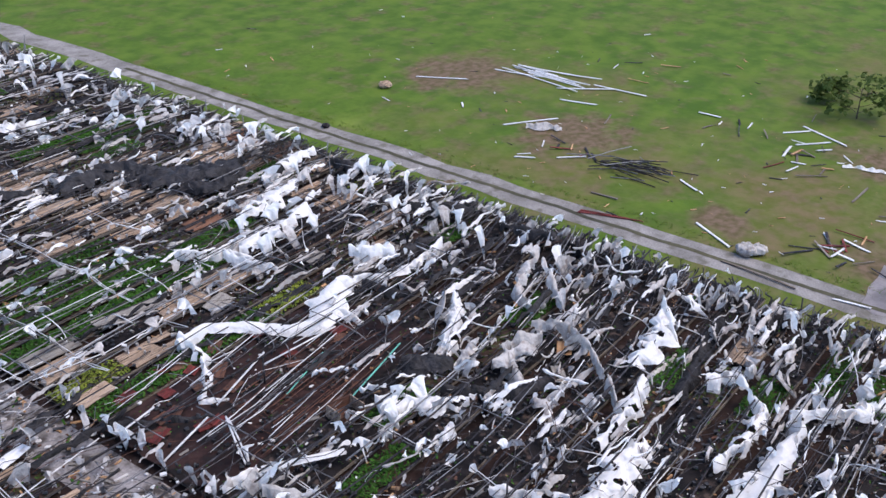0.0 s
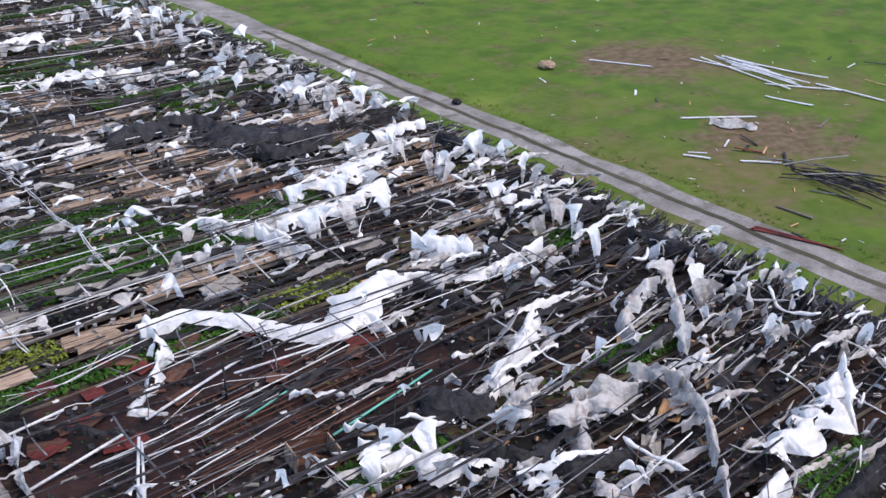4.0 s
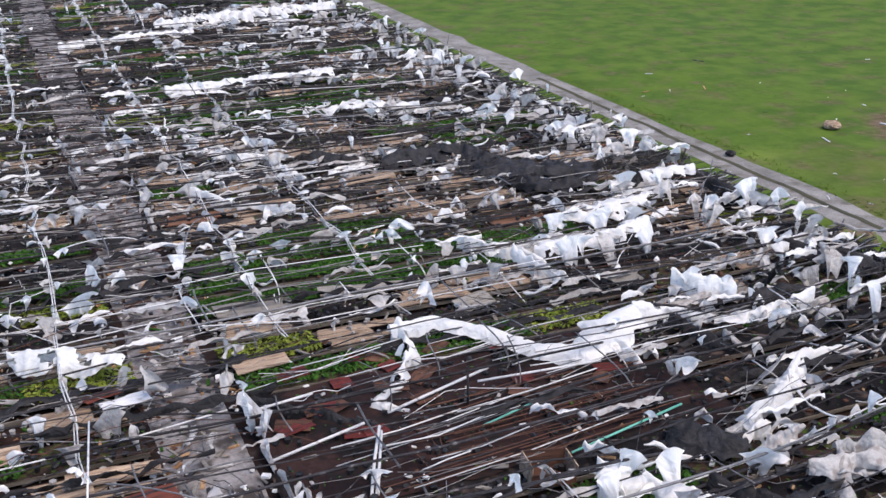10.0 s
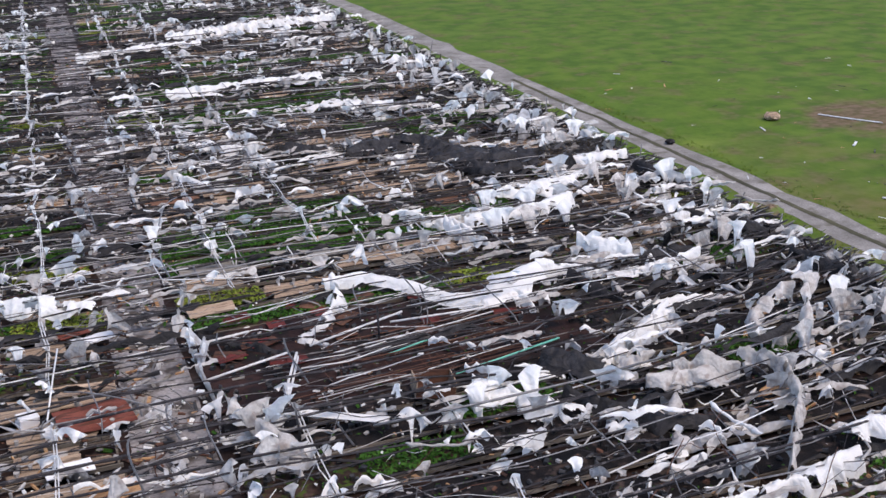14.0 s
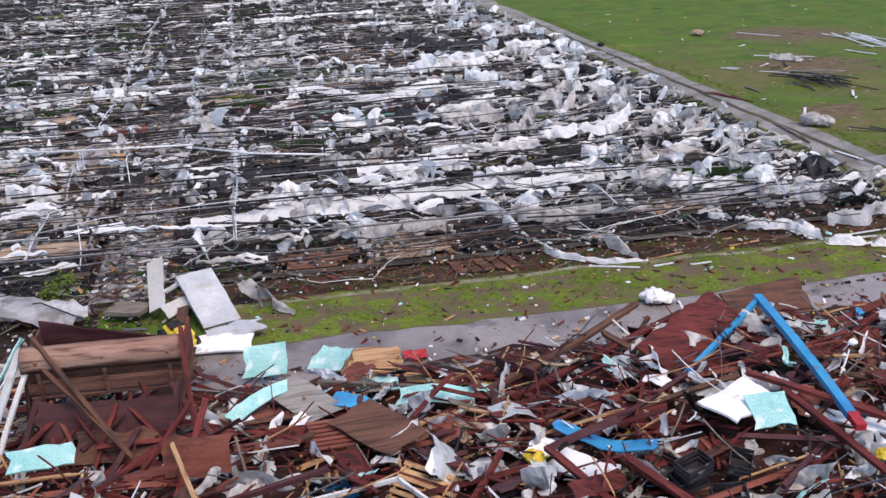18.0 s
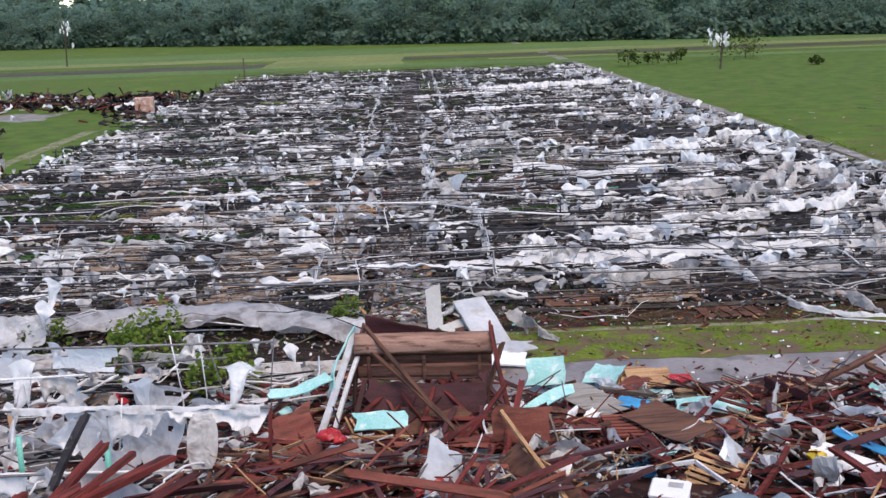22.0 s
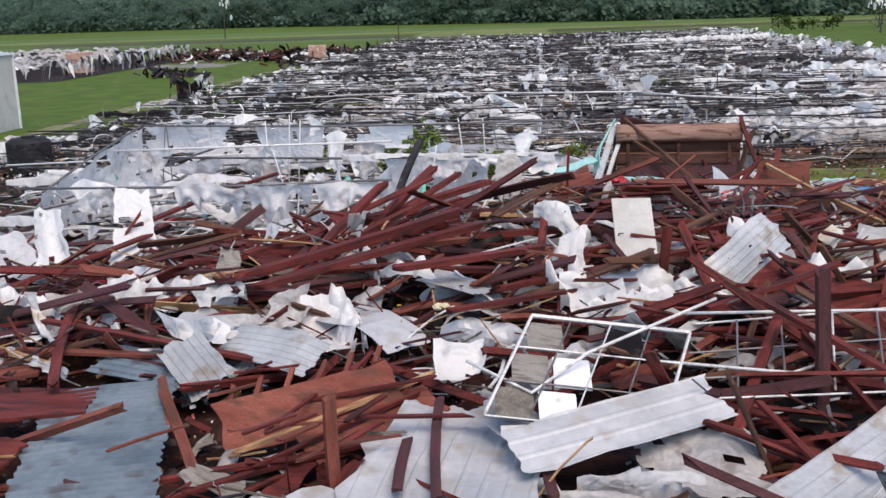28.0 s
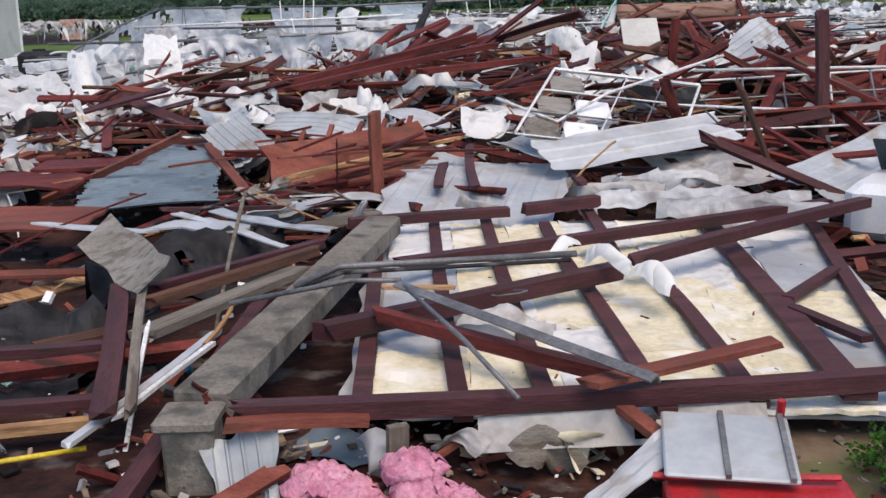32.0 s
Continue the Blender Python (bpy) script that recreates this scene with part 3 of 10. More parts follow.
# far fields
for i, (x0, y0, x1, y1, m, lab) in enumerate(((-260, 150, 40, 163, CROP, "dull green field"), (-90, 163, -12, 178, TILLED, "strip of dark tilled soil"), (-12, 160, 14, 190, CROP_PALE, "pale green strip of young crop"),
                                              (14, 176, 120, 186, TILLED, "dark tilled strip across the field"), (-150, 190, 160, 205, CROP_PALE, "pale strip of grass along the field"), (14, 150, 170, 158, CROP, "green crop strip"),
                                              (-160, 205, 170, 240, CROP, "green crop field before the woods"), (30, 166, 150, 171, CROP_PALE, "pale crop strip"))):
    sheet("ground_field_%d" % (i + 1), x0, y0, x1, y1, 0.03 + 0.004 * i, m, lab, "field", wob=1.5, step=4)

# ---- woods ----
def tree_mesh(rng, H, R, clumps, leaf):
    """Trunk with limbs, and a crown of many small leaf clumps with gaps."""
    trunk, crown = Shape(), Shape()
    lean = Vector((rng.uniform(-0.06, 0.06), rng.uniform(-0.06, 0.06), 1))
    top = lean * H * 0.8
    trunk.tube([(0, 0, -0.2), lean * H * 0.3, lean * H * 0.55, top], [H * 0.022, H * 0.016, H * 0.011, H * 0.003], 6)
    heads = []
    for k in range(13):
        a, h0 = rng.uniform(0, 6.28), rng.uniform(0.08, 0.7) * H
        tip = Vector((math.cos(a) * R * rng.uniform(0.5, 0.95), math.sin(a) * R * rng.uniform(0.5, 0.95), min(H * 0.95, h0 + rng.uniform(0.1, 0.3) * H)))
        trunk.tube([lean * h0, lean * h0 * 0.4 + tip * 0.6, tip], [H * 0.008, H * 0.005, H * 0.002], 4)
        heads.append((tip, rng.uniform(0.22, 0.42) * R + 0.1 * H))
    heads.append((top + Vector((0, 0, 0.05 * H)), 0.45 * R))
    for k in range(clumps):
        c, r = rng.choice(heads)
        d = Vector((rng.gauss(0, 1), rng.gauss(0, 1), rng.gauss(0, 0.8))).normalized()
        p = c + d * r * rng.uniform(0.55, 1.05)
        if p.z < H * 0.03:
            continue
        s = leaf * rng.uniform(0.5, 1.2)
        e = Euler((rng.uniform(-0.9, 0.9), rng.uniform(-0.9, 0.9), rng.uniform(0, 6.28))).to_matrix()
        q = [p + e @ Vector(w) * s for w in ((-1, -0.3, 0), (-0.2, -0.8, 0.25), (0.9, -0.4, 0), (0.5, 0.6, -0.2), (-0.5, 0.7, 0.2))]
        crown.add(q, [(0, 1, 2, 3, 4)])
    return trunk, crown


rng = random.Random(11)
kinds = [tree_mesh(rng, H, R, 800, 0.62) for H, R in ((15, 4.6), (13, 4.2), (17, 5.2), (12, 4.8), (14.5, 3.8), (10, 4.0))]
edge = [(-420, 420), (-205, 362), (-86, 339), (15, 268), (83, 238), (190, 215), (420, 190)]


def edge_y(x):
    for (x0, y0), (x1, y1) in zip(edge, edge[1:]):
        if x0 <= x <= x1:
            return y0 + (y1 - y0) * (x - x0) / (x1 - x0)
    return edge[-1][1]


wood_t, wood_c = Shape(), Shape()
lone = []
x = -330.0
while x < 330:
    x += rng.uniform(2.2, 4.2)
    for row in range(3):
        if row and rng.random() < 0.2:
            continue
        px, py = x + rng.uniform(-1.5, 1.5), edge_y(x) + 2 + row * 11 + rng.uniform(-4, 4)
        t, c = rng.choice(kinds)
        sc = rng.choice((rng.uniform(0.5, 0.8), rng.uniform(0.7, 1.0), rng.uniform(0.9, 1.22))) * (0.86 if px < -60 else 0.88 if px < 0 else 0.84) * (1.0 if row else 0.85)
        m = Matrix.Translation((px, py, 0.0 + row * 1.2)) @ Matrix.Rotation(rng.uniform(0, 6.28), 4, "Z") @ Matrix.Diagonal((sc, sc, sc * rng.uniform(0.85, 1.1), 1))
        if row == 0 and -120 < px < 110:
            lone.append((t, c, m))
        else:
            if row == 1:
                wood_t.add([m @ Vector(p) for p in t.v], t.f)
            wood_c.add([m @ Vector(p) for p in c.v[:2250]], c.f[:450])
brush = tree_mesh(rng, 3.4, 3.0, 170, 0.8)[1]
x = -330.0
while x < 330:
    x += rng.uniform(1.6, 3.0)
    m = Matrix.Translation((x, edge_y(x) - 2.5 + rng.uniform(-1.5, 3), -0.6)) @ Matrix.Rotation(rng.uniform(0, 6.28), 4, "Z") @ Matrix.Diagonal((1, 1, rng.uniform(0.7, 1.5), 1))
    wood_c.add([m @ Vector(p) for p in brush.v], brush.f)
wood_t.thing("woodland_trunks", BARK, "dark trunks deep in the woods", "woods", kind="stuff")
wood_c.thing("woodland", LEAF_HAZED, "dense deciduous woods behind the fields", "woods", kind="stuff")
stock = {}
for t, c, m in lone:
    if id(t) not in stock:
        r = root("tree", "leafy tree at the edge of the woods", "tree", "trees along the wood's edge")
        part("trunk", t, BARK, r)
        part("crown", c, LEAF_HAZED, r)
        stock[id(t)] = r
        r.matrix_basis = m
        r.scale = m.to_scale()
    else:
        o = copy_thing(stock[id(t)], m.normalized())
        o.matrix_basis = m
# wooded rise behind
hill = Shape()
hill.grid(lambda u, v: (-700 + 1400 * u, edge_y(-420 + 840 * u) + 40 + 420 * v, (26 * math.sin(v * 1.57)) * (0.6 + 0.5 * nz(u * 7, v * 2))), 60, 12)
hill.thing("ground_hill", CROP, "wooded rise far behind the fields", "hill", kind="structure")
far = Shape()
t, c = tree_mesh(rng, 12, 4.8, 130, 1.4)
for k in range(700):
    u, v = rng.random(), rng.random()
    if 0.53 < u < 0.57 and v > 0.2 and rng.random() < 0.85:
        continue
    p = Vector((-700 + 1400 * u, edge_y(-420 + 840 * u) + 44 + 400 * v, (26 * math.sin(v * 1.57)) * (0.6 + 0.5 * nz(u * 7, v * 2)) - 1))
    m = Matrix.Translation(p) @ Matrix.Rotation(rng.uniform(0, 6.28), 4, "Z") @ Matrix.Diagonal((1.5, 1.5, rng.uniform(0.8, 1.1), 1))
    far.add([m @ Vector(q) for q in c.v], c.f)
far.thing("hillside_woods", LEAF_HAZED, "tree crowns covering the far rise", "woods", kind="stuff")


def shrub(name, x, y, H, R, label, clumps=260, leaf=0.22):
    rg = random.Random(int(x * 7 + y))
    t, c = tree_mesh(rg, H, R, clumps, leaf)
    r = root(name, label, "bush" if H < 3 else "tree", at=Matrix.Translation((x, y, 0)))
    part("trunk", t, BARK, r)
    part("crown", c, LEAF_BUSH, r)


for x, y, H, R in ((49, 131, 2.6, 1.6), (53.5, 134, 2.0, 1.4), (57, 133, 2.4, 1.4), (66, 140, 4.5, 3.2), (71, 143, 4.8, 3.4), (65.8, 16.2, 2.6, 2.0), (68, 19, 1.6, 1.2), (74, 120, 1.2, 1.0)):
    shrub("bush", x, y, H, R, "low green bush standing in the meadow")


def snag(x, y, H, seed):
    """A stripped tree hung with plastic."""
    rg = random.Random(seed)
    r = root("stripped_tree", "storm-stripped tree hung with shreds of white plastic", "tree", at=Matrix.Translation((x, y, 0)))
    s = Shape().tube([(0, 0, -0.2), (0.2, 0, H * 0.5), (0.4, 0.1, H)], [0.16, 0.11, 0.04], 6)
    tips = []
    for k in range(9):
        h, a = rg.uniform(0.35, 0.85) * H, rg.uniform(0, 6.28)
        tip = Vector((math.cos(a) * rg.uniform(0.6, 1.8), math.sin(a) * rg.uniform(0.6, 1.8), h + rg.uniform(0.3, 1.6)))
        s.tube([(0.2, 0, h), tip * 0.6 + Vector((0, 0, h * 0.4)), tip], [0.05, 0.035, 0.015], 4)
        tips.append(tip)
    part("trunk", s, BARK, r)
    for k, tip in enumerate(tips):
        L = rg.uniform(0.9, 2.4)
        c = cloth_shape(L, rg.uniform(0.4, 0.9), rg, fold=0.15)
        m = Matrix.Translation(tip) @ Matrix.Rotation(rg.uniform(0, 6.28), 4, "Z") @ Matrix.Rotation(rg.uniform(0.9, 1.6), 4, "Y")
        q = Shape()
        q.add([m @ Vector(p) for p in c.v], c.f)
        part("plastic_shred", q, PLASTIC, r, "torn white plastic")


snag(-58, 197, 9.5, 5)
snag(59.5, 118, 5.2, 6)
post = root("utility_post", "dark wooden post standing at the field's edge", "post", at=Matrix.Translation((-10.4, 134, 0)))
part("pole", Shape().tube([(0, 0, -0.3), (0, 0, 3.2)], [0.11, 0.08], 8), BARK, post)
part("cap", Shape().box(0.24, 0.24, 0.06, Matrix.Translation((0, 0, 3.22))), STEEL, post)

# ---- collapsed greenhouse: plant beds ----
rng = random.Random(21)


def leaves(s, x0, x1, w, n, rg, size, h):
    for k in range(n):
        x, y = rg.uniform(x0, x1), rg.uniform(-w / 2, w / 2)
        z = h * (0.4 + 0.6 * rg.random()) * (0.75 + 0.5 * nz(x * 2.2, y * 2))
        e = Euler((rg.uniform(-0.8, 0.8), rg.uniform(-0.8, 0.8), rg.uniform(0, 6.28))).to_matrix()
        a = size * rg.uniform(0.6, 1.3)
        s.add([Vector((x, y, 0.3 + z)) + e @ Vector(q) * a for q in ((-1, 0, 0), (0, -0.5, 0.12), (1, 0, 0), (0, 0.5, 0.12))], [(0, 1, 2, 3)])


def pots(s, x0, x1, w, n, rg, knocked=0.5):
    for k in range(n):
        x, y, r = rg.uniform(x0, x1), rg.uniform(-w / 2, w / 2), rg.uniform(0.05, 0.1)
        m = Matrix.Translation((x, y, 0.36)) @ Matrix.Rotation(rg.uniform(0, 6.28), 4, "Z") @ Matrix.Rotation(1.5 if rg.random() < knocked else 0.0, 4, "X")
        ring = lambda rr, z: [m @ Vector((rr * math.cos(a * 1.0472), rr * math.sin(a * 1.0472), z)) for a in range(6)]
        s.add(ring(r * 0.7, -0.06) + ring(r, 0.09) + ring(r * 0.85, 0.07), [tuple(range(5, -1, -1))] + [(i, (i + 1) % 6, 6 + (i + 1) % 6, 6 + i) for i in range(6)] + [(6 + i, 6 + (i + 1) % 6, 12 + (i + 1) % 6, 12 + i) for i in range(6)] + [tuple(range(12, 18))])


def bed(seed, plan, Lb=11.9, w=1.25):
    """A low plant bench 12 m long: frame and legs, and stretches of bare boards, black cloth, pots and bedding plants."""
    rg = random.Random(seed)
    words = {"p": "bare plank stretches", "g": "rows of green bedding plants", "y": "yellow-green plants", "k": "scattered black pots", "c": "black ground cloth", "r": "reddish boards"}
    big = max(set(plan), key=plan.count)
    r = root("plant_bench", "low wrecked greenhouse bench with " + words[big], "plant bench", "benches in the greenhouse")
    fr = Shape()
    for sgn in (-1, 1):
        fr.box(Lb, 0.05, 0.12, Matrix.Translation((0, sgn * w / 2, 0.2)))
    for k in range(7):
        fr.box(0.06, w, 0.06, Matrix.Translation((-Lb / 2 + 0.1 + k * (Lb - 0.2) / 6, 0, 0.14)))
        for sgn in (-1, 1):
            fr.box(0.07, 0.07, 0.2, Matrix.Translation((-Lb / 2 + 0.1 + k * (Lb - 0.2) / 6, sgn * (w / 2 - 0.05), 0.1)))
    part("bench_frame", fr, WOOD_GREY, r)
    groups = {}
    n = len(plan)
    for i, kd in enumerate(plan):
        x0, x1 = -Lb / 2 + Lb * i / n, -Lb / 2 + Lb * (i + 1) / n
        s = groups.setdefault((i, kd), {"top": Shape(), "plant": Shape(), "pot": Shape()})
        if kd in "pr":
            for y in (-0.41, 0.0, 0.41):
                xa = x0 + rg.uniform(0, 0.5)
                xb = x1 - rg.uniform(0, 1.2)
                m = pose((xa + xb) / 2, y, 0.29 + rg.uniform(0, 0.03), rg.gauss(0, 3), 0, rg.gauss(0, 0.8))
                q = beam_shape(xb - xa, 0.38, 0.03, rg, bow=0.004)
                s.setdefault("planks", []).append([m @ Vector(p) for p in q.v])
                s["pf"] = q.f
            pots(s["pot"], x0, x1, w, int((x1 - x0) * 4), rg)
        else:
            o = rg.uniform(0, 90)
            s["top"].slab(lambda u, v: (x0 + u * (x1 - x0), (v - 0.5) * w * (1 + 0.05 * nz(o + u * 9)), 0.29 + 0.04 * nz(o + u * 7, v * 3)), int((x1 - x0) * 2) + 2, 4, 0.04)
            if kd in "gy":
                leaves(s["plant"], x0, x1, w, int((x1 - x0) * (420 if plan == "gggg" else 240)), rg, 0.085, 0.15)
            elif kd == "k":
                pots(s["pot"], x0, x1, w, int((x1 - x0) * 12), rg)
                leaves(s["plant"], x0, x1, w, int((x1 - x0) * 16), rg, 0.065, 0.14)
            else:
                pots(s["pot"], x0, x1, w, int((x1 - x0) * 5), rg)
                leaves(s["plant"], x0, x1, w, int((x1 - x0) * 5), rg, 0.06, 0.1)
    for (_, kd), s in groups.items():
        if kd in "pr":
            for vs in s["planks"]:
                q = Shape()
                q.add(vs, s["pf"])
                part("plank", q, {"p": PLANK, "r": PLANK_RED}[kd], r)
        else:
            part("bench_top", s["top"], BENCH_TOP if kd != "c" else MAT_BLACK, r)
        if s["plant"].v:
            tagged(part("foliage", s["plant"], {"y": LEAF_PALE}.get(kd, LEAF), r, "green bedding plants" if kd != "y" else "yellow-green plants"), kind="stuff")
        if s["pot"].v:
            tagged(part("potting_litter", s["pot"], POT if kd != "p" else POT_PALE, r, "small plant pots"), kind="stuff")
    return r


plans = ["pkcp", "gggk", "ckpg", "ckpc", "kpkc", "ypck", "gggy", "rpkp", "kgcc", "pcpp", "pggk", "krpc", "cgkp", "cccc", "pkpp", "gkpc", "gggg"]
stockb = [bed(100 + i, p) for i, p in enumerate(plans)]
fixed = {("R", 18, 0): 16, ("R", 19, 0): 16, ("R", 15, 0): 6, ("L", 20, 0): 16, ("L", 14, 0): 1, ("R", 17, 0): 9, ("R", 16, 0): 5, ("R", 20, 0): 1, ("R", 22, 0): 9, ("R", 23, 0): 7, ("R", 24, 0): 0, ("R", 13, 0): 13, ("R", 14, 0): 13, ("R", 12, 0): 13, ("R", 13, 1): 13, ("R", 12, 1): 13}
fixed.update({("L", 7, 0): 1, ("L", 8, 0): 7, ("L", 19, 0): 6, ("L", 4, 0): 9, ("L", 11, 0): 9, ("L", 10, 0): 7, ("L", 9, 0): 14, ("L", 12, 0): 14, ("L", 13, 0): 0, ("L", 6, 0): 9, ("L", 5, 0): 14, ("L", 15, 0): 9, ("L", 2, 0): 14, ("L", 0, 0): 3, ("L", 1, 0): 11, ("L", 3, 0): 3, ("L", 0, 1): 13, ("L", 1, 1): 3, ("L", 2, 1): 11, ("L", 3, 1): 13, ("L", 4, 1): 4, ("R", 0, 0): 11, ("R", 1, 0): 3})
used = set()
for k in range(72):
    y = 2.35 + 1.745 * k
    for side in "RL":
        for j in range(2):
            xc = (22.6 + 12.05 * j) - (0.2 if j else 0) if side == "R" else (8.0 - 12.05 * j)
            i = fixed.get((side, k, j), rng.randrange(len(plans)))
            if side == "R" and y < 27 and (side, k, j) not in fixed:
                i = rng.choice((13, 13, 13, 3, 8, 13))
            elif side == "R" and y < 33 and "g" in plans[i] and (side, k, j) not in fixed:
                i = rng.choice((3, 4, 13, 13, 11, 3))
            m = pose(xc + rng.gauss(0, 0.1), y + rng.gauss(0, 0.06), rng.uniform(0, 0.03), rng.gauss(0, 1.5), 0, rng.gauss(0, 0.35) + (180 if rng.random() < 0.5 and (side, k, j) not in fixed else 0))
            if i in used:
                copy_thing(stockb[i], m)
            else:
                stockb[i].matrix_basis = m
                used.add(i)

# ---- collapsed greenhouse: pipes, hoops and posts ----
rng = random.Random(31)


def warp(x):
    """The rows sweep a little as they near the east side."""
    return 0.0 if x < 23 else 0.009 * (x - 23) ** 2


far_cross = Shape()
near_pipe, far_pipe = [], {"d": Shape(), "s": Shape(), "w": Shape()}
y = 1.6
while y < 127.5:
    y += rng.uniform(0.34, 0.62) if y < 60 else rng.uniform(0.45, 0.8)
    x = -9.4 + rng.uniform(0, 4)
    while x < 39.5:
        L = rng.uniform(4, 13)
        x1 = min(39.8, x + L)
        z0, z1 = rng.uniform(0.35, 1.15), rng.uniform(0.35, 1.15)
        dy = rng.gauss(0, 0.28)
        mid = 0.5 * (z0 + z1) + rng.uniform(-0.35, 0.25)
        pts = [(x, y, z0), (x * 0.7 + x1 * 0.3, y + dy * 0.3 + rng.gauss(0, 0.06), max(0.2, mid)), (x * 0.35 + x1 * 0.65, y + dy * 0.65 + rng.gauss(0, 0.08), max(0.2, mid * 0.5 + z1 * 0.5)), (x1, y + dy, z1)]
        pts = [(a, b + warp(a) * max(0, 1 - abs(b - 18.5) / 12), c) for a, b, c in pts]
        kd = rng.choices("dsw", (6.5, 1.8, 0.6))[0]
        r = rng.choice((0.016, 0.02, 0.025, 0.035)) if kd == "d" else rng.choice((0.014, 0.018, 0.022))
        if 17 < 0.5 * (x + x1) < 30 and 21 < y < 28.6 and rng.random() < 0.6:
            x = x1
            continue
        if y < 33 and len(near_pipe) < 270:
            near_pipe.append((pts, r, kd))
        else:
            far_pipe[kd].tube(pts, r * 1.15, 5, cap=False)
        x = x1 - rng.uniform(0, 2.0)
PM = {"d": PIPE_DARK, "s": STEEL, "w": PIPE_WHITE}
PL = {"d": "long dark bent roof pipe lying across the benches", "s": "long bent galvanised pipe lying across the benches", "w": "long white pipe lying across the benches"}
for pts, r, kd in near_pipe:
    Shape().tube(pts, r, 6).thing("roof_pipe", PM[kd], PL[kd], "pipe", "fallen greenhouse pipes", smooth=True)
for kd, s in far_pipe.items():
    s.thing("fallen_pipes", PM[kd], "tangle of fallen greenhouse pipes in long rows", "pipes", kind="stuff")

# long dark gutters fallen across the full width, in lengths
gr = random.Random(35)
y = 3.2
while y < 124:
    x, z = -9.2, gr.uniform(0.9, 1.2)
    while x < 38.5:
        x1 = min(39.4, x + gr.uniform(8, 22))
        if not (16 < x < 28 and 21 < y < 29) or gr.random() < 0.3:
            n = max(3, int((x1 - x) / 2.5))
            dy = gr.gauss(0, 0.25)
            pts = [(x + (x1 - x) * i / n, y + dy * i / n + 0.1 * nz(y * 3, i * 0.7) + warp(x + (x1 - x) * i / n) * max(0, 1 - abs(y - 18.5) / 12), z + 0.18 * nz(y, i * 0.6, 3)) for i in range(n + 1)]
            Shape().tube(pts, gr.choice((0.022, 0.028, 0.036)), 6).thing("fallen_gutter", PIPE_DARK if gr.random() < 0.75 else STEEL, "long dark gutter rail fallen across the benches", "gutter", "fallen gutters", smooth=True)
        x = x1 + gr.uniform(-1.0, 1.5)
    y += gr.choice((3.49, 3.49, 5.2))

# truss lines across the rows, with rags caught where they meet the row pipes
knots = {PLASTIC: Shape(), PLASTIC_DIRTY: Shape()}
for x0 in (12.25, 18.45, 22.3):
    y, xa, za = 3.2, x0, 0.95
    while y < 124:
        xb, zb = x0 + rng.gauss(0, 0.08), 0.95 + rng.uniform(-0.25, 0.25)
        bare = x0 > 17 and 20 < y + 0.9 < 29.5
        if not bare and rng.random() < 0.9:
            for w in (0.0, 0.07):
                Shape().tube([(xa + w, y, za), ((xa + xb) / 2 + w + rng.gauss(0, 0.03), y + 0.87, (za + zb) / 2 - rng.uniform(0.0, 0.15)), (xb + w, y + 1.745, zb)], 0.018, 5).thing(
                    "cross_pipe", PIPE_WHITE if rng.random() < 0.55 else STEEL, "thin pale pipe crossing the fallen rows", "pipe", "cross pipes of the greenhouse", smooth=True) if y < 50 and w == 0 else far_cross.tube([(xa + w, y, za), (xb + w, y + 1.745, zb)], 0.018, 4, cap=False)
        if not bare and rng.random() < 0.7:
            L = rng.uniform(0.25, 0.75)
            c = hang_shape(L, rng.uniform(0.35, 1.0), rng, tear=0.5)
            mt = rng.choice((PLASTIC, PLASTIC_DIRTY))
            m = Matrix.Translation((xb, y + 1.745, zb + 0.12)) @ Matrix.Rotation(rng.uniform(0, 3.14), 4, "Z") @ Matrix.Rotation(rng.gauss(0, 0.3), 4, "Y")
            if y < 50:
                c.thing("knotted_rag", mt, "torn plastic rag knotted round a cross pipe", "plastic scrap", "rags on the cross pipes", smooth=True).matrix_basis = m
            else:
                knots[mt].add([m @ Vector(p) for p in c.v], c.f)
        y, xa, za = y + 1.745, xb, zb
far_cross.thing("far_cross_pipes", PIPE_WHITE, "thin pale pipes crossing the far rows", "pipes", kind="stuff")
for mt, q in knots.items():
    q.thing("far_rags", mt, "rags caught on the far cross pipes", "plastic shreds", kind="stuff", smooth=True)
for x0, z0 in ((26.5, 0.8), (31.0, 0.8), (8.4, 0.9), (4.4, 0.9), (0.4, 0.9), (-3.6, 0.9), (-7.4, 0.9)):
    y = 3 + rng.uniform(0, 4)
    while y < 124:
        L = rng.uniform(3, 7)
        if rng.random() < 0.22:
            xa, xb = x0 + rng.gauss(0, 0.12), x0 + rng.gauss(0, 0.12)
            Shape().tube([(xa, y, z0 + rng.uniform(-0.3, 0.3)), ((xa + xb) / 2 + rng.gauss(0, 0.1), y + L / 2, z0 + rng.uniform(-0.4, 0.2)), (xb, y + L, z0 + rng.uniform(-0.3, 0.3))], 0.022, 6).thing(
                "cross_pipe", PIPE_WHITE if rng.random() < 0.3 else STEEL, "pale pipe lying across the fallen rows", "pipe", "cross pipes of the greenhouse", smooth=True)
        y += L + rng.uniform(0, 2.5)
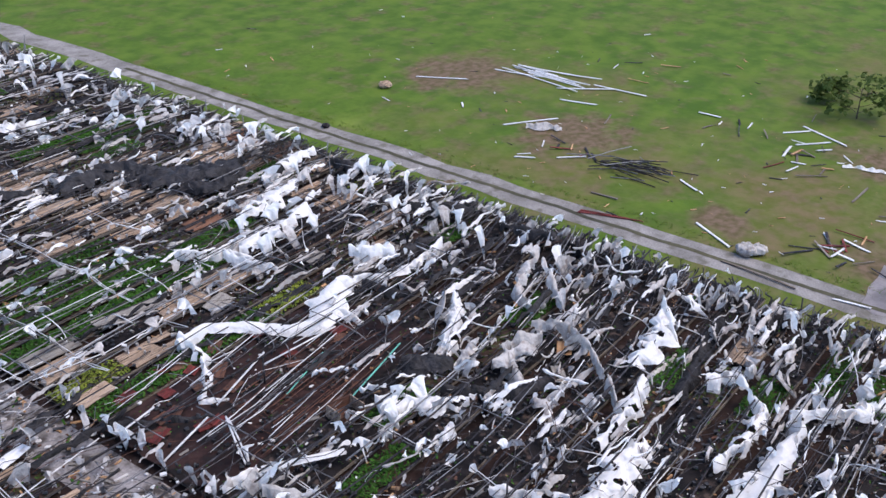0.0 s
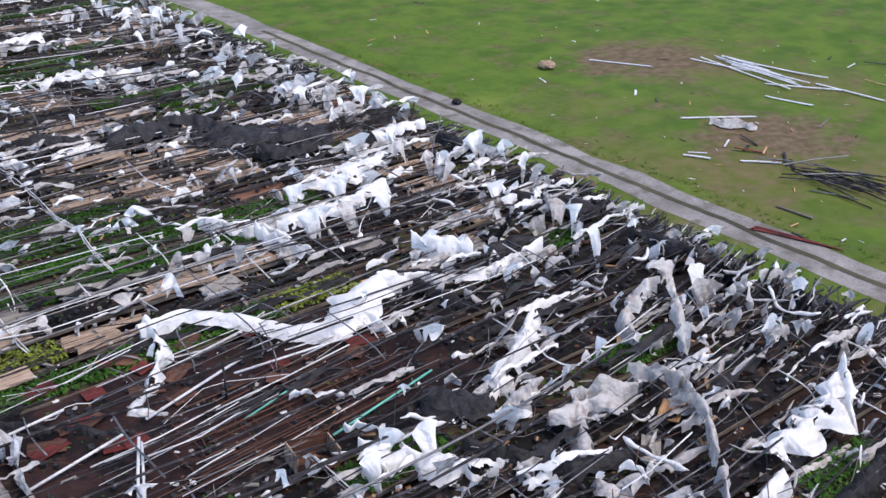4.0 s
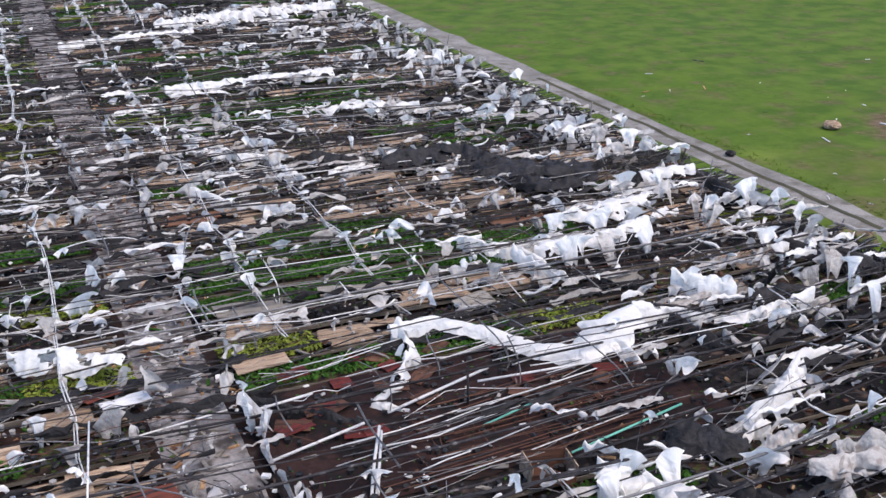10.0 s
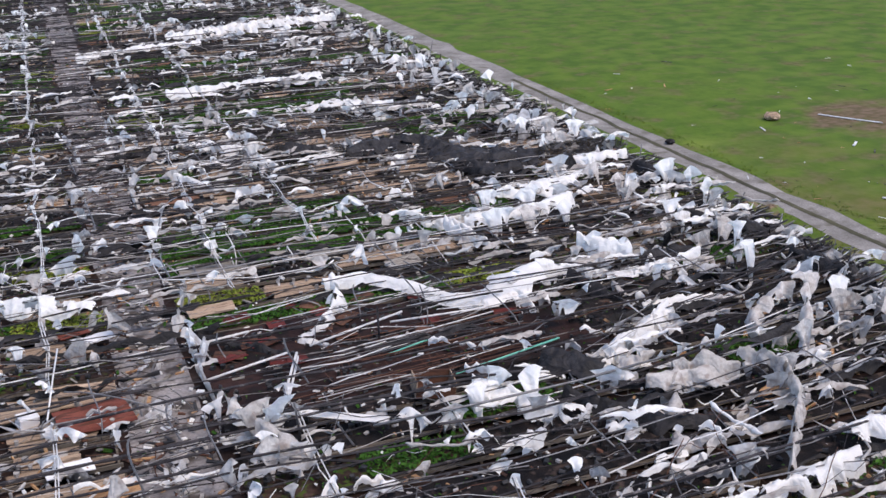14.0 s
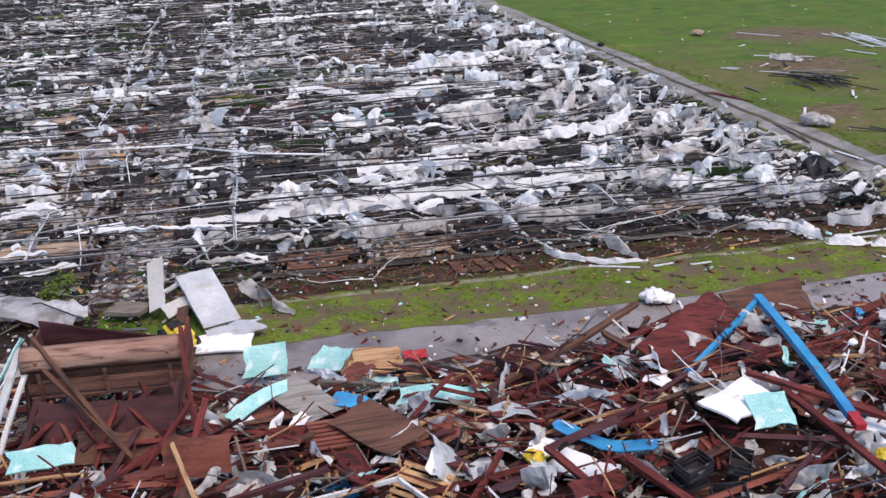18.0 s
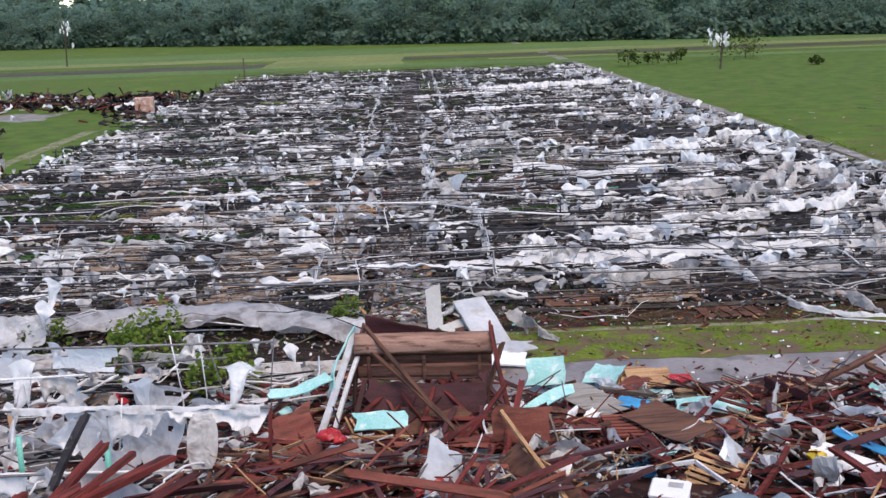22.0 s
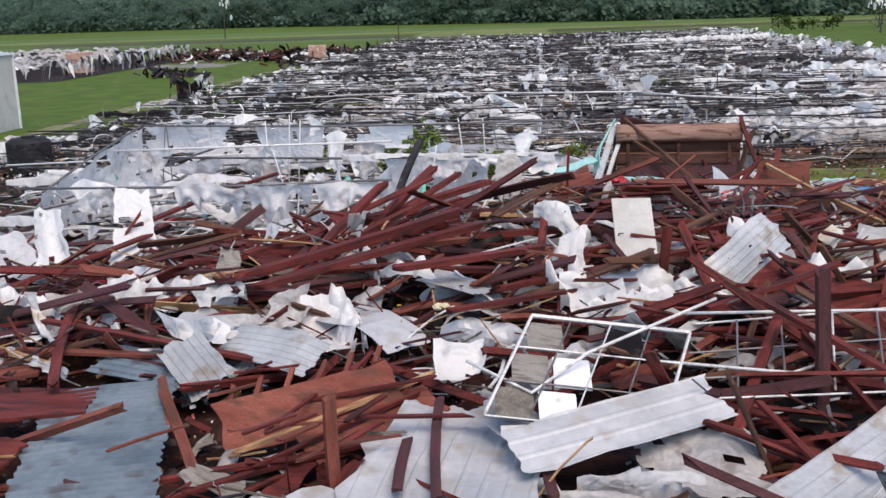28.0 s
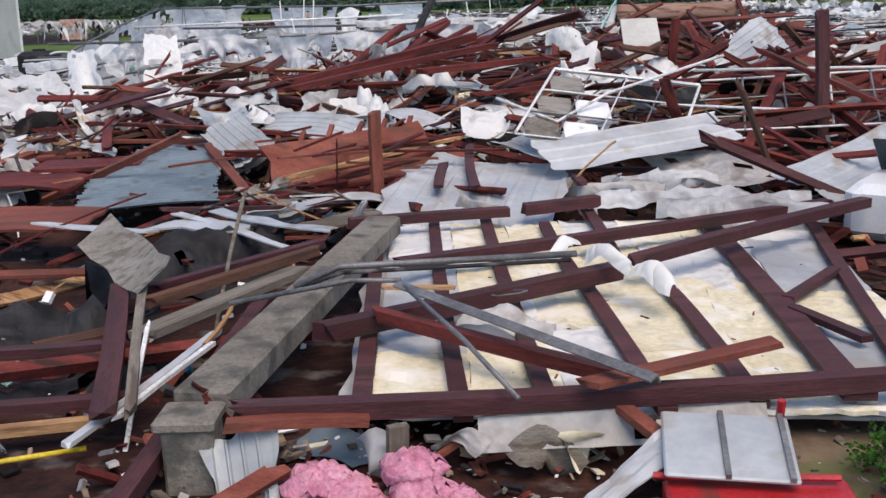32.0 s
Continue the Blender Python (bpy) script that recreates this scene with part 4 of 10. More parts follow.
# dirty tatters hanging along both edges of the aisle
for k in range(58):
    x, y = rng.choice((14.0, 16.5)) + rng.gauss(0, 0.18), 8 + 50 * rng.random() ** 1.1
    L = rng.uniform(0.3, 0.9)
    o = hang_shape(L, rng.uniform(0.6, 1.3), rng, tear=0.6).thing("aisle_tatter", rng.choice((PLASTIC_DIRTY, PLASTIC_DIRTY, PLASTIC, FILM)), "dirty torn film hanging at the aisle's edge", "plastic scrap", "tatters along the aisle", smooth=True)
    o.matrix_basis = Matrix.Translation((x, y, rng.uniform(0.95, 1.4))) @ Matrix.Rotation(1.57 + rng.gauss(0, 0.5), 4, "Z") @ Matrix.Rotation(rng.gauss(0, 0.25), 4, "Y")

# bent hoops: half arches, mostly flattened
hoop_far = Shape()
for k in range(560):
    x, y = rng.uniform(-8.5, 39), rng.uniform(3, 122)
    R, a0 = rng.uniform(0.8, 2.6), rng.uniform(0, 2.0)
    flat = rng.uniform(0.15, 0.6)
    ang = rng.choice((1.57, 1.57, rng.uniform(0, 3.14)))
    pts = []
    for i in range(7):
        a = a0 + i * 0.26
        pts.append((x + math.cos(ang) * R * math.cos(a) + 0.1 * math.sin(a * 3), y + math.sin(ang) * R * math.cos(a), 0.25 + R * flat * abs(math.sin(a))))
    if y < 40 and k < 400:
        Shape().tube(pts, 0.022, 5).thing("bent_hoop", STEEL if k % 3 else PIPE_WHITE, "bent greenhouse hoop pipe", "hoop", "bent hoops", smooth=True)
    else:
        hoop_far.tube(pts, 0.03, 4, cap=False)
hoop_far.thing("far_hoops", STEEL, "bent hoop pipes scattered over the far rows", "hoops", kind="stuff")


def leaning_post(x, y, h, rg):
    a, t = rg.uniform(0, 6.28), rg.uniform(0, 0.5)
    tip = (x + math.cos(a) * h * math.sin(t), y + math.sin(a) * h * math.sin(t), h * math.cos(t))
    return Shape().tube([(x, y, -0.1), tip], 0.035, 6)


for k in range(120):
    side = rng.random()
    y = rng.uniform(2, 124)
    x = 39.3 if side < 0.45 else (-9.2 if side < 0.75 else rng.choice((12.5, 18.4, 22.2, 4.4)))
    leaning_post(x + rng.gauss(0, 0.15), y, rng.uniform(0.9, 1.9), rng).thing("wall_post", STEEL if k % 4 else PIPE_DARK, "leaning galvanised greenhouse post", "post", "greenhouse posts", smooth=True)

# ---- plastic over the rows ----
def lay(name, pts, W, mat, label, fold=0.11, ragged=0.45, sag=0.22, seed=0, group="large torn sheets"):
    """A long torn sheet that follows a line of places."""
    rg = random.Random(seed or int(pts[0][0] * 131 + pts[0][1] * 17))
    P = [Vector(p) for p in pts]
    cum = [0.0]
    for a, b in zip(P, P[1:]):
        cum.append(cum[-1] + (b - a).length)
    L = cum[-1]
    Ws = W if isinstance(W, (list, tuple)) else [W] * len(P)
    o = rg.uniform(-90, 90)

    def at(d):
        d = min(max(d, 0.0), L)
        for i in range(len(P) - 1):
            if d <= cum[i + 1] or i == len(P) - 2:
                f = (d - cum[i]) / max(1e-6, cum[i + 1] - cum[i])
                return P[i].lerp(P[i + 1], f), Ws[i] * (1 - f) + Ws[i + 1] * f

    def fn(u, v):
        c, w = at(u * L)
        d = (at(u * L + 0.35)[0] - at(u * L - 0.35)[0]).normalized()
        n = Vector((-d.y, d.x, 0)).normalized()
        q = 2 * v - 1
        e = 1 - ragged * (0.4 + 0.9 * nz(o + u * L * 0.9, 3 if q > 0 else 11) + 0.8 * nz(o + u * L * 2.9, 5 if q > 0 else 17) + 0.55 * nz(o + u * L * 5.6, 8 if q > 0 else 1)) * abs(q)
        tear = max(0.0, 1 - abs(nz(o + u * L * 0.75, 21 if q > 0 else 33)) * 5.5)
        e *= (1 - 0.35 * abs(2 * u - 1) ** 6) * (1 - min(0.92, 2.2 * ragged) * tear)
        e += 0.75 * max(0.0, nz(o + u * L * 1.25, 41 if q > 0 else 55) - 0.12) * abs(q)
        z = fold * (1.2 * nz(o + u * L * 1.1, q * w * 1.1) + 0.22 * nz(o + u * L * 2.7, q * w * 2.4) + 0.3 * math.sin(3.5 * q * w + 2 * u * L * 0.7) + 1.1 * (0.5 - 2 * abs(nz(o + u * L * 1.6, q * w * 0.7, 4))) + 0.7 * (0.4 - 2 * abs(nz(o + u * L * 3.4, q * w * 1.9 + u * L, 14)))) - (sag + 0.18 * min(1.0, w / 0.8)) * q * q * (1 + 1.2 * nz(o, u * L * 0.8)) - 0.5 * sag * max(0.0, e - 1)
        r = c + n * (q * w / 2 * e)
        return (r.x, r.y, max(0.08, r.z + z))
    nu, nv = max(8, min(150, int(L * 13))), max(7, min(18, int(max(Ws) * 9)))
    hole = lambda i, j: ragged < 0.25 or nz(o + i / nu * L * 1.7, (j / nv) * max(Ws) * 1.7, 61) < 0.34
    return Shape().grid(fn, nu, nv, keep=hole).thing(name, mat, label, "plastic sheet", group, smooth=True)


def axis_pose(A, B):
    """A pose midway between two places, with x along them."""
    return Matrix.Translation((Vector(A) + Vector(B)) / 2) @ Matrix.Rotation(math.atan2(B[1] - A[1], B[0] - A[0]), 4, "Z")


WL = "large torn white plastic sheet draped over the fallen pipes"
lay("torn_sheet", [(21.9, 29.5, 1.0), (21.7, 27.9, 0.8), (20.8, 26.6, 0.6), (19.9, 25.9, 0.5), (20.6, 25.2, 0.4)], [0.9, 0.7, 0.7, 0.8, 0.8], PLASTIC, "narrow white plastic strip hanging off the long sheet")
lay("torn_sheet", [(21.5, 29.1, 1.0), (23.0, 29.2, 0.95), (24.2, 28.2, 0.85), (25.2, 26.6, 0.75), (26.3, 26.0, 0.8), (27.5, 26.4, 1.0), (28.8, 27.2, 1.1)], [0.8, 0.75, 0.7, 0.8, 1.2, 1.9, 1.3], PLASTIC, "long snaking white plastic sheet across a dark bed", ragged=0.1, fold=0.03, sag=0.12)
lay("torn_sheet", [(27.3, 26.2, 0.9), (27.7, 24.7, 0.5)], [0.8, 0.6], PLASTIC, WL)
lay("torn_sheet", [(28.8, 27.2, 1.1), (30.3, 26.8, 0.8), (31.6, 26.0, 0.7), (33.3, 25.9, 0.9), (34.9, 26.0, 1.1)], [1.0, 0.5, 0.6, 0.9, 0.5], PLASTIC, WL)
lay("torn_sheet", [(26.4, 35.1, 0.9), (27.7, 33.6, 0.8), (30.2, 34.1, 0.8)], 0.6, PLASTIC, WL)
lay("torn_sheet", [(28.4, 32.9, 1.0), (30.9, 32.9, 1.1), (33.6, 33.5, 1.1)], [0.8, 1.5, 1.2], PLASTIC, WL, ragged=0.5)
lay("torn_sheet", [(28.0, 33.7, 0.9), (28.6, 30.9, 0.6)], 0.5, PLASTIC, WL)
lay("torn_sheet", [(30.8, 35.4, 1.0), (33, 35.6, 1.1), (35.4, 35.9, 1.1)], [1.0, 2.0, 1.2], PLASTIC, WL)
lay("torn_sheet", [(34.3, 37.4, 1.2), (36.5, 37.8, 1.3), (38.8, 38.0, 1.2)], [1.5, 1.4, 1.0], PLASTIC, WL)
lay("torn_sheet", [(20.2, 49.3, 0.9), (22.4, 48.2, 0.9), (23.3, 44.3, 0.8)], [0.9, 1.0, 0.7], PLASTIC, WL)
lay("torn_sheet", [(18.3, 44.6, 1.0), (19.8, 42.5, 0.8), (22.0, 41.2, 0.8)], 0.6, PLASTIC, WL)
lay("torn_sheet", [(10.9, 31.3, 1.2), (12.4, 30.7, 1.3), (13.9, 30.0, 1.0)], [1.0, 1.3, 0.8], PLASTIC, WL)
lay("torn_sheet", [(20.4, 62.9, 1.0), (25, 63.2, 1.0), (30.5, 63.4, 1.1)], [1.0, 1.5, 1.7], PLASTIC, WL, ragged=0.15)
lay("torn_sheet", [(27.5, 54.9, 0.9), (29.5, 54.3, 1.1), (32.4, 53.8, 1.0)], [1.6, 3.0, 2.0], PLASTIC, WL, ragged=0.5)
lay("torn_sheet", [(15.8, 79.5, 0.9), (20.5, 80.3, 1.0), (25.4, 80.9, 1.0)], [0.9, 1.1, 0.8], PLASTIC, WL)
lay("torn_sheet", [(23.0, 83.8, 1.1), (30, 84.6, 1.3), (37.6, 85.4, 1.4)], [1.6, 3.6, 3.0], PLASTIC, WL, ragged=0.35, fold=0.25)
lay("torn_sheet", [(16.9, 21.6, 0.7), (17.8, 21.4, 0.75), (18.4, 21.1, 0.7)], [0.5, 0.9, 0.5], PLASTIC, WL)
Shape().box(2.9, 0.34, 0.03, axis_pose((18.3, 21.05, 0.75), (20.7, 19.5, 0.75)), 0.01).thing("white_board", PLASTIC, "long flat white board lying over the pipes", "board")
lay("torn_sheet", [(23.6, 20.6, 0.9), (24.9, 18.9, 0.8), (26.0, 18.0, 0.7)], [1.4, 1.7, 0.8], PLASTIC, WL, ragged=0.6)
lay("torn_sheet", [(28.0, 20.8, 0.7), (29.8, 21.6, 0.9), (31.5, 22.6, 0.9)], [0.8, 1.2, 0.6], PLASTIC, WL)
lay("torn_sheet", [(17.3, 20.0, 1.3), (17.9, 19.2, 1.1), (18.0, 18.0, 0.6)], [0.8, 1.0, 0.6], PLASTIC_DIRTY, "broad grey-white sheet hanging by the aisle", fold=0.06)
lay("torn_sheet", [(23.2, 11.6, 0.7), (25.4, 11.4, 0.8), (27.6, 11.7, 0.8)], [1.2, 1.9, 1.4], PLASTIC, WL, ragged=0.3)
lay("torn_sheet", [(26.4, 12.7, 0.9), (28.6, 12.9, 0.9), (31.0, 13.4, 0.9)], [0.9, 1.5, 1.0], PLASTIC, WL)
lay("torn_sheet", [(31.3, 14.1, 1.0), (33.3, 14.0, 1.1), (35.4, 14.6, 1.3)], [1.3, 1.9, 0.8], PLASTIC, WL, ragged=0.35)
lay("torn_sheet", [(17.0, 6.5, 0.7), (20.5, 6.7, 0.75), (24.2, 7.1, 0.8), (28.2, 7.4, 0.85), (31.8, 7.4, 0.8)], [1.3, 1.6, 1.6, 1.4, 0.7], PLASTIC, "very long white plastic sheet lying along the rows", ragged=0.2, fold=0.07, sag=0.05)
lay("torn_sheet", [(27.8, 9.1, 0.9), (29.8, 8.8, 0.8), (31.8, 8.8, 0.9), (32.9, 10.3, 1.1)], [0.5, 0.7, 0.6, 0.5], PLASTIC, WL)
lay("torn_sheet", [(32.3, 11.4, 0.9), (34.3, 10.3, 0.8)], [0.9, 0.7], PLASTIC, WL)
lay("torn_sheet", [(32.2, 8.0, 0.9), (33.9, 6.2, 0.8), (36.0, 5.2, 0.8)], [0.7, 1.3, 1.0], PLASTIC, WL)
lay("torn_sheet", [(27.6, 4.6, 0.8), (28.6, 3.6, 0.7), (30.4, 3.7, 0.9)], [0.8, 1.6, 0.7], PLASTIC_DIRTY, "crumpled dirty plastic sheet", ragged=0.6)
lay("torn_sheet", [(27.9, 18.3, 1.1), (29.4, 18.1, 1.1), (30.7, 18.2, 1.0)], [1.2, 1.7, 1.0], PLASTIC_DIRTY, "greyish plastic sheet hung over pipes")
lay("torn_sheet", [(6.5, 41.0, 0.9), (10.2, 40.7, 0.9)], [1.2, 1.0], PLASTIC, WL)
lay("torn_sheet", [(7.5, 31.6, 0.9), (10.4, 30.9, 0.9)], [1.0, 0.8], PLASTIC, WL)
lay("torn_sheet", [(10.6, 10.2, 0.8), (11.6, 9.7, 0.9), (12.8, 9.4, 0.6)], [1.5, 1.8, 1.3], PLASTIC, WL)
lay("torn_sheet", [(10.0, 12.4, 0.9), (11.3, 12.1, 1.0), (12.2, 10.2, 0.6)], [0.9, 1.0, 0.6], PLASTIC, WL)
lay("torn_sheet", [(19.6, 8.4, 0.6), (20.4, 8.9, 1.1), (21.3, 8.9, 0.7)], [0.9, 1.2, 0.7], PLASTIC, WL)
lay("torn_sheet", [(22.1, 14.4, 1.0), (23.6, 12.2, 0.7)], [0.6, 0.8], PLASTIC, WL)
lay("torn_sheet", [(26.9, 5.9, 0.9), (27.3, 4.6, 0.7), (27.5, 2.9, 0.4), (28.1, 1.0, 0.3), (29.3, 0.0, 0.22), (30.6, -0.1, 0.18)], [0.7, 0.5, 0.38, 0.3, 0.26, 0.2], PLASTIC, "long white plastic strip trailing onto the bare bed", ragged=0.3, fold=0.05)
lay("torn_sheet", [(29.2, 2.0, 0.35), (29.9, 1.4, 0.55), (30.4, 0.2, 0.2)], [0.4, 0.7, 0.3], PLASTIC_DIRTY, "crumpled dirty plastic sheet", ragged=0.6)
lay("torn_sheet", [(33.8, 2.7, 0.5), (34.9, 1.6, 0.4), (36.0, 0.9, 0.5), (36.4, -0.2, 0.3), (38.2, -1.2, 0.2)], [0.4, 0.5, 0.8, 0.6, 0.3], PLASTIC, "white plastic strip trailing from the greenhouse corner", ragged=0.5)
lay("torn_sheet", [(22.3, 3.7, 0.7), (23.6, 3.5, 0.9), (25.2, 3.8, 0.8)], [0.8, 1.2, 0.6], PLASTIC_DIRTY, "greyish plastic sheet hung over pipes")
lay("torn_sheet", [(33.5, 4.2, 0.6), (35.4, 4.0, 0.85), (37.4, 3.4, 0.8), (38.8, 3.2, 1.0)], [1.2, 2.0, 1.8, 1.2], FILM, "large clear plastic sheet sagging at the greenhouse corner", ragged=0.35, fold=0.06)
lay("torn_sheet", [(37.2, 1.4, 0.4), (38.4, 1.2, 0.5), (39.6, 1.8, 0.6)], [0.5, 0.8, 0.6], FILM, "clear plastic sheet lying at the greenhouse corner")
lay("torn_sheet", [(-3.0, 0.2, 0.4), (2.9, 0.9, 0.6), (6.5, 1.4, 0.9), (11.1, 1.2, 0.9), (14.2, -0.4, 0.4)], [0.9, 1.4, 1.8, 1.9, 1.2], FRONT_FILM, "long grey translucent sheet along the greenhouse front", ragged=0.06, fold=0.025, sag=0.12)
NL = "black shade cloth crumpled over the fallen pipes"
for pts, w in (([(23.6, 46.9, 1.0), (24.8, 46.4, 1.05), (26.2, 45.6, 1.0)], [0.5, 1.1, 0.6]), ([(26.8, 44.3, 1.0), (28.0, 45.0, 1.25), (29.4, 44.9, 1.2), (30.2, 44.4, 1.1)], [1.0, 1.9, 2.2, 1.2]), ([(29.6, 45.2, 1.3), (30.9, 44.2, 1.35), (31.4, 42.3, 1.25)], [1.0, 1.8, 1.6]),
               ([(30.4, 43.8, 1.0), (31.6, 42.0, 1.1), (33.2, 40.6, 1.2), (34.6, 40.2, 1.15), (35.6, 40.2, 1.1)], [1.4, 2.8, 3.0, 2.4, 1.2]), ([(31.2, 41.0, 0.9), (32.6, 39.2, 0.9), (34.2, 39.2, 0.95)], [0.9, 1.6, 0.9]),
               ([(26.2, 21.4, 0.8), (26.9, 20.4, 0.95), (27.5, 19.9, 0.7)], [1.0, 1.7, 0.9]), ([(25.8, 19.2, 0.8), (26.6, 18.0, 0.7), (27.6, 16.8, 0.7), (29.3, 16.0, 0.7)], [0.5, 0.8, 0.9, 0.6]), ([(29.8, 26.6, 0.9), (30.2, 25.6, 0.7), (30.6, 24.6, 0.5)], [0.5, 0.7, 0.3]),
               ([(16.6, 27.6, 0.5), (18.3, 26.1, 0.45), (20, 24.6, 0.4)], 0.4), ([(18.0, 12.9, 0.5), (21.0, 12.7, 0.6), (24.0, 12.4, 0.5)], 0.9), ([(17.5, 11.5, 0.6), (18.5, 12.1, 0.8), (19.5, 12.5, 0.7)], 1.0), ([(31, 11.9, 0.6), (34.0, 12.4, 0.7), (37, 12.8, 0.7)], 0.9), ([(36.4, 29.8, 1.1), (37.6, 28.2, 1.2), (38.4, 26.6, 1.0)], [0.6, 1.2, 0.7]), ([(37.8, 24.6, 1.1), (38.2, 22.8, 1.2), (38.6, 21.2, 1.0)], [0.6, 1.0, 0.5]), ([(33.0, 27.0, 0.8), (34.4, 26.8, 0.9), (35.6, 26.4, 0.7)], [0.4, 0.8, 0.4]), ([(38.2, 36.2, 1.2), (38.6, 34.8, 1.2), (38.8, 33.4, 1.0)], [0.5, 0.9, 0.5])):
    lay("shade_cloth", pts, w, NET, NL, fold=0.13, ragged=0.2, sag=0.2, group="black shade cloths")
lay("shade_net", [(35.2, 40.0, 1.2), (36.6, 39.6, 1.45), (38.0, 39.2, 1.5), (39.2, 38.9, 1.3)], [1.2, 2.2, 2.4, 1.4], NET_OPEN, "see-through black netting stretched to the east wall", fold=0.15, ragged=0.2, sag=0.15, group="black shade cloths")
lay("shade_net", [(22.0, 47.2, 0.9), (25.0, 46.4, 1.0), (27.0, 45.4, 0.9)], [0.8, 1.3, 0.8], NET_OPEN, "see-through black netting over the plant benches", fold=0.15, ragged=0.3, sag=0.2, group="black shade cloths")
# tall and bunched sheets on the east half
for pts, w, mt in (([(31.4, 22.7, 1.0), (30.2, 21.8, 0.95), (28.9, 20.9, 0.85), (27.6, 20.3, 0.6)], [0.5, 0.75, 0.8, 0.5], PLASTIC), ([(32.7, 19.4, 0.6), (33.3, 20.7, 1.0), (34.5, 21.0, 1.7), (35.2, 20.6, 1.75), (34.2, 19.3, 1.1), (33.4, 18.4, 0.7)], [0.5, 0.7, 0.6, 0.5, 0.5, 0.3], PLASTIC_DIRTY), ([(28.9, 18.4, 1.1), (28.5, 17.8, 0.9), (28.0, 17.0, 0.7), (28.3, 16.5, 0.5)], [0.9, 0.9, 0.8, 0.6], PLASTIC_DIRTY),
                   ([(28.9, 18.5, 1.2), (29.9, 18.3, 1.3), (30.6, 17.7, 1.1)], [0.6, 0.9, 0.7], PLASTIC_DIRTY), ([(31.2, 18.6, 1.2), (31.8, 17.3, 1.3), (31.2, 15.9, 1.2), (29.8, 14.4, 1.1), (29.0, 13.4, 0.9)], [0.5, 0.6, 0.5, 0.5, 0.4], PLASTIC_DIRTY), ([(35.6, 14.9, 1.6), (34.9, 14.2, 1.3), (34.1, 13.6, 1.0)], [0.3, 0.5, 0.8], PLASTIC),
                   ([(31.2, 28.6, 1.3), (31.9, 27.9, 1.2), (32.7, 27.1, 1.1)], [0.5, 0.9, 0.5], PLASTIC), ([(27.6, 33.0, 1.1), (27.8, 31.8, 0.9), (28.6, 30.6, 0.8)], [0.4, 0.4, 0.3], PLASTIC)):
    lay("torn_sheet", pts, w, mt, "bunched torn plastic sheet hung over pipes", fold=0.16, ragged=0.4, sag=0.3)
Shape().slab(lambda u, v: (31.5 - 2.6 * u, 23.3 - 1.5 * u + 0.5 * (v - 0.5) * math.sin(3.1 * u), 1.0 - 0.45 * v + 0.05 * nz(u * 5, v * 3)), 12, 6, 0.008).thing("grey_flap", PLASTIC_DIRTY, "stiff grey film flap standing on edge", "plastic sheet", smooth=True)
hr = random.Random(47)
for x, y, z, L, d, mt in ((23.3, 19.6, 1.3, 0.7, 1.0, PLASTIC), (24.2, 19.9, 1.4, 0.8, 1.3, PLASTIC), (25.0, 19.7, 1.4, 0.7, 1.5, PLASTIC), (24.6, 18.4, 1.2, 0.6, 1.0, PLASTIC_DIRTY), (21.4, 19.3, 1.1, 0.9, 0.8, PLASTIC), (22.4, 19.0, 1.1, 0.8, 0.9, PLASTIC_DIRTY), (34.8, 37.2, 1.7, 1.0, 1.3, PLASTIC), (36.2, 37.0, 1.6, 0.7, 1.1, PLASTIC), (30.2, 34.6, 1.5, 1.3, 1.0, PLASTIC), (31.8, 34.3, 1.5, 1.2, 1.1, PLASTIC), (33.2, 33.9, 1.5, 0.9, 1.0, PLASTIC), (29.6, 32.2, 1.5, 1.6, 1.3, PLASTIC), (31.0, 32.2, 1.4, 1.2, 1.1, PLASTIC_DIRTY), (32.4, 32.1, 1.4, 0.8, 0.9, PLASTIC),
                      (24.2, 32.4, 1.2, 0.7, 0.9, PLASTIC_DIRTY), (25.0, 32.0, 1.2, 0.7, 0.8, PLASTIC_DIRTY), (26.2, 31.5, 1.3, 0.6, 0.9, PLASTIC_DIRTY), (31.6, 28.2, 1.5, 0.8, 1.2, PLASTIC), (32.6, 27.4, 1.4, 0.5, 0.9, PLASTIC), (38.4, 34.0, 1.9, 1.2, 1.6, PLASTIC), (38.9, 32.6, 1.9, 0.9, 1.5, PLASTIC), (38.7, 31.2, 1.8, 0.8, 1.5, PLASTIC), (38.2, 29.8, 1.8, 0.7, 1.4, PLASTIC_DIRTY), (36.8, 26.5, 1.7, 0.7, 1.4, PLASTIC), (35.9, 24.7, 1.7, 0.6, 1.5, PLASTIC), (36.6, 20.8, 1.7, 0.9, 1.3, PLASTIC), (37.2, 19.4, 1.6, 0.8, 1.2, PLASTIC_DIRTY), (33.4, 18.6, 1.6, 0.7, 1.2, PLASTIC_DIRTY), (35.8, 17.4, 1.6, 0.7, 1.3, PLASTIC), (32.0, 17.4, 1.4, 0.6, 1.0, PLASTIC_DIRTY), (37.5, 14.2, 1.6, 0.7, 1.2, PLASTIC), (17.9, 19.8, 1.9, 1.1, 1.2, PLASTIC), (17.2, 18.7, 1.5, 0.8, 1.2, PLASTIC_DIRTY)):
    o = hang_shape(L, d * 1.25, hr, nv=7, tear=0.45).thing("hanging_sheet", mt, "torn plastic sheet hanging in pleats from a fallen pipe", "plastic sheet", "hanging sheets", smooth=True)
    o.matrix_basis = Matrix.Translation((x, y, z)) @ Matrix.Rotation(hr.gauss(-0.1, 0.3), 4, "Z") @ Matrix.Rotation(hr.gauss(0, 0.12), 4, "Y")
rng = random.Random(41)
stuff = {0: Shape(), 1: Shape(), 2: Shape()}
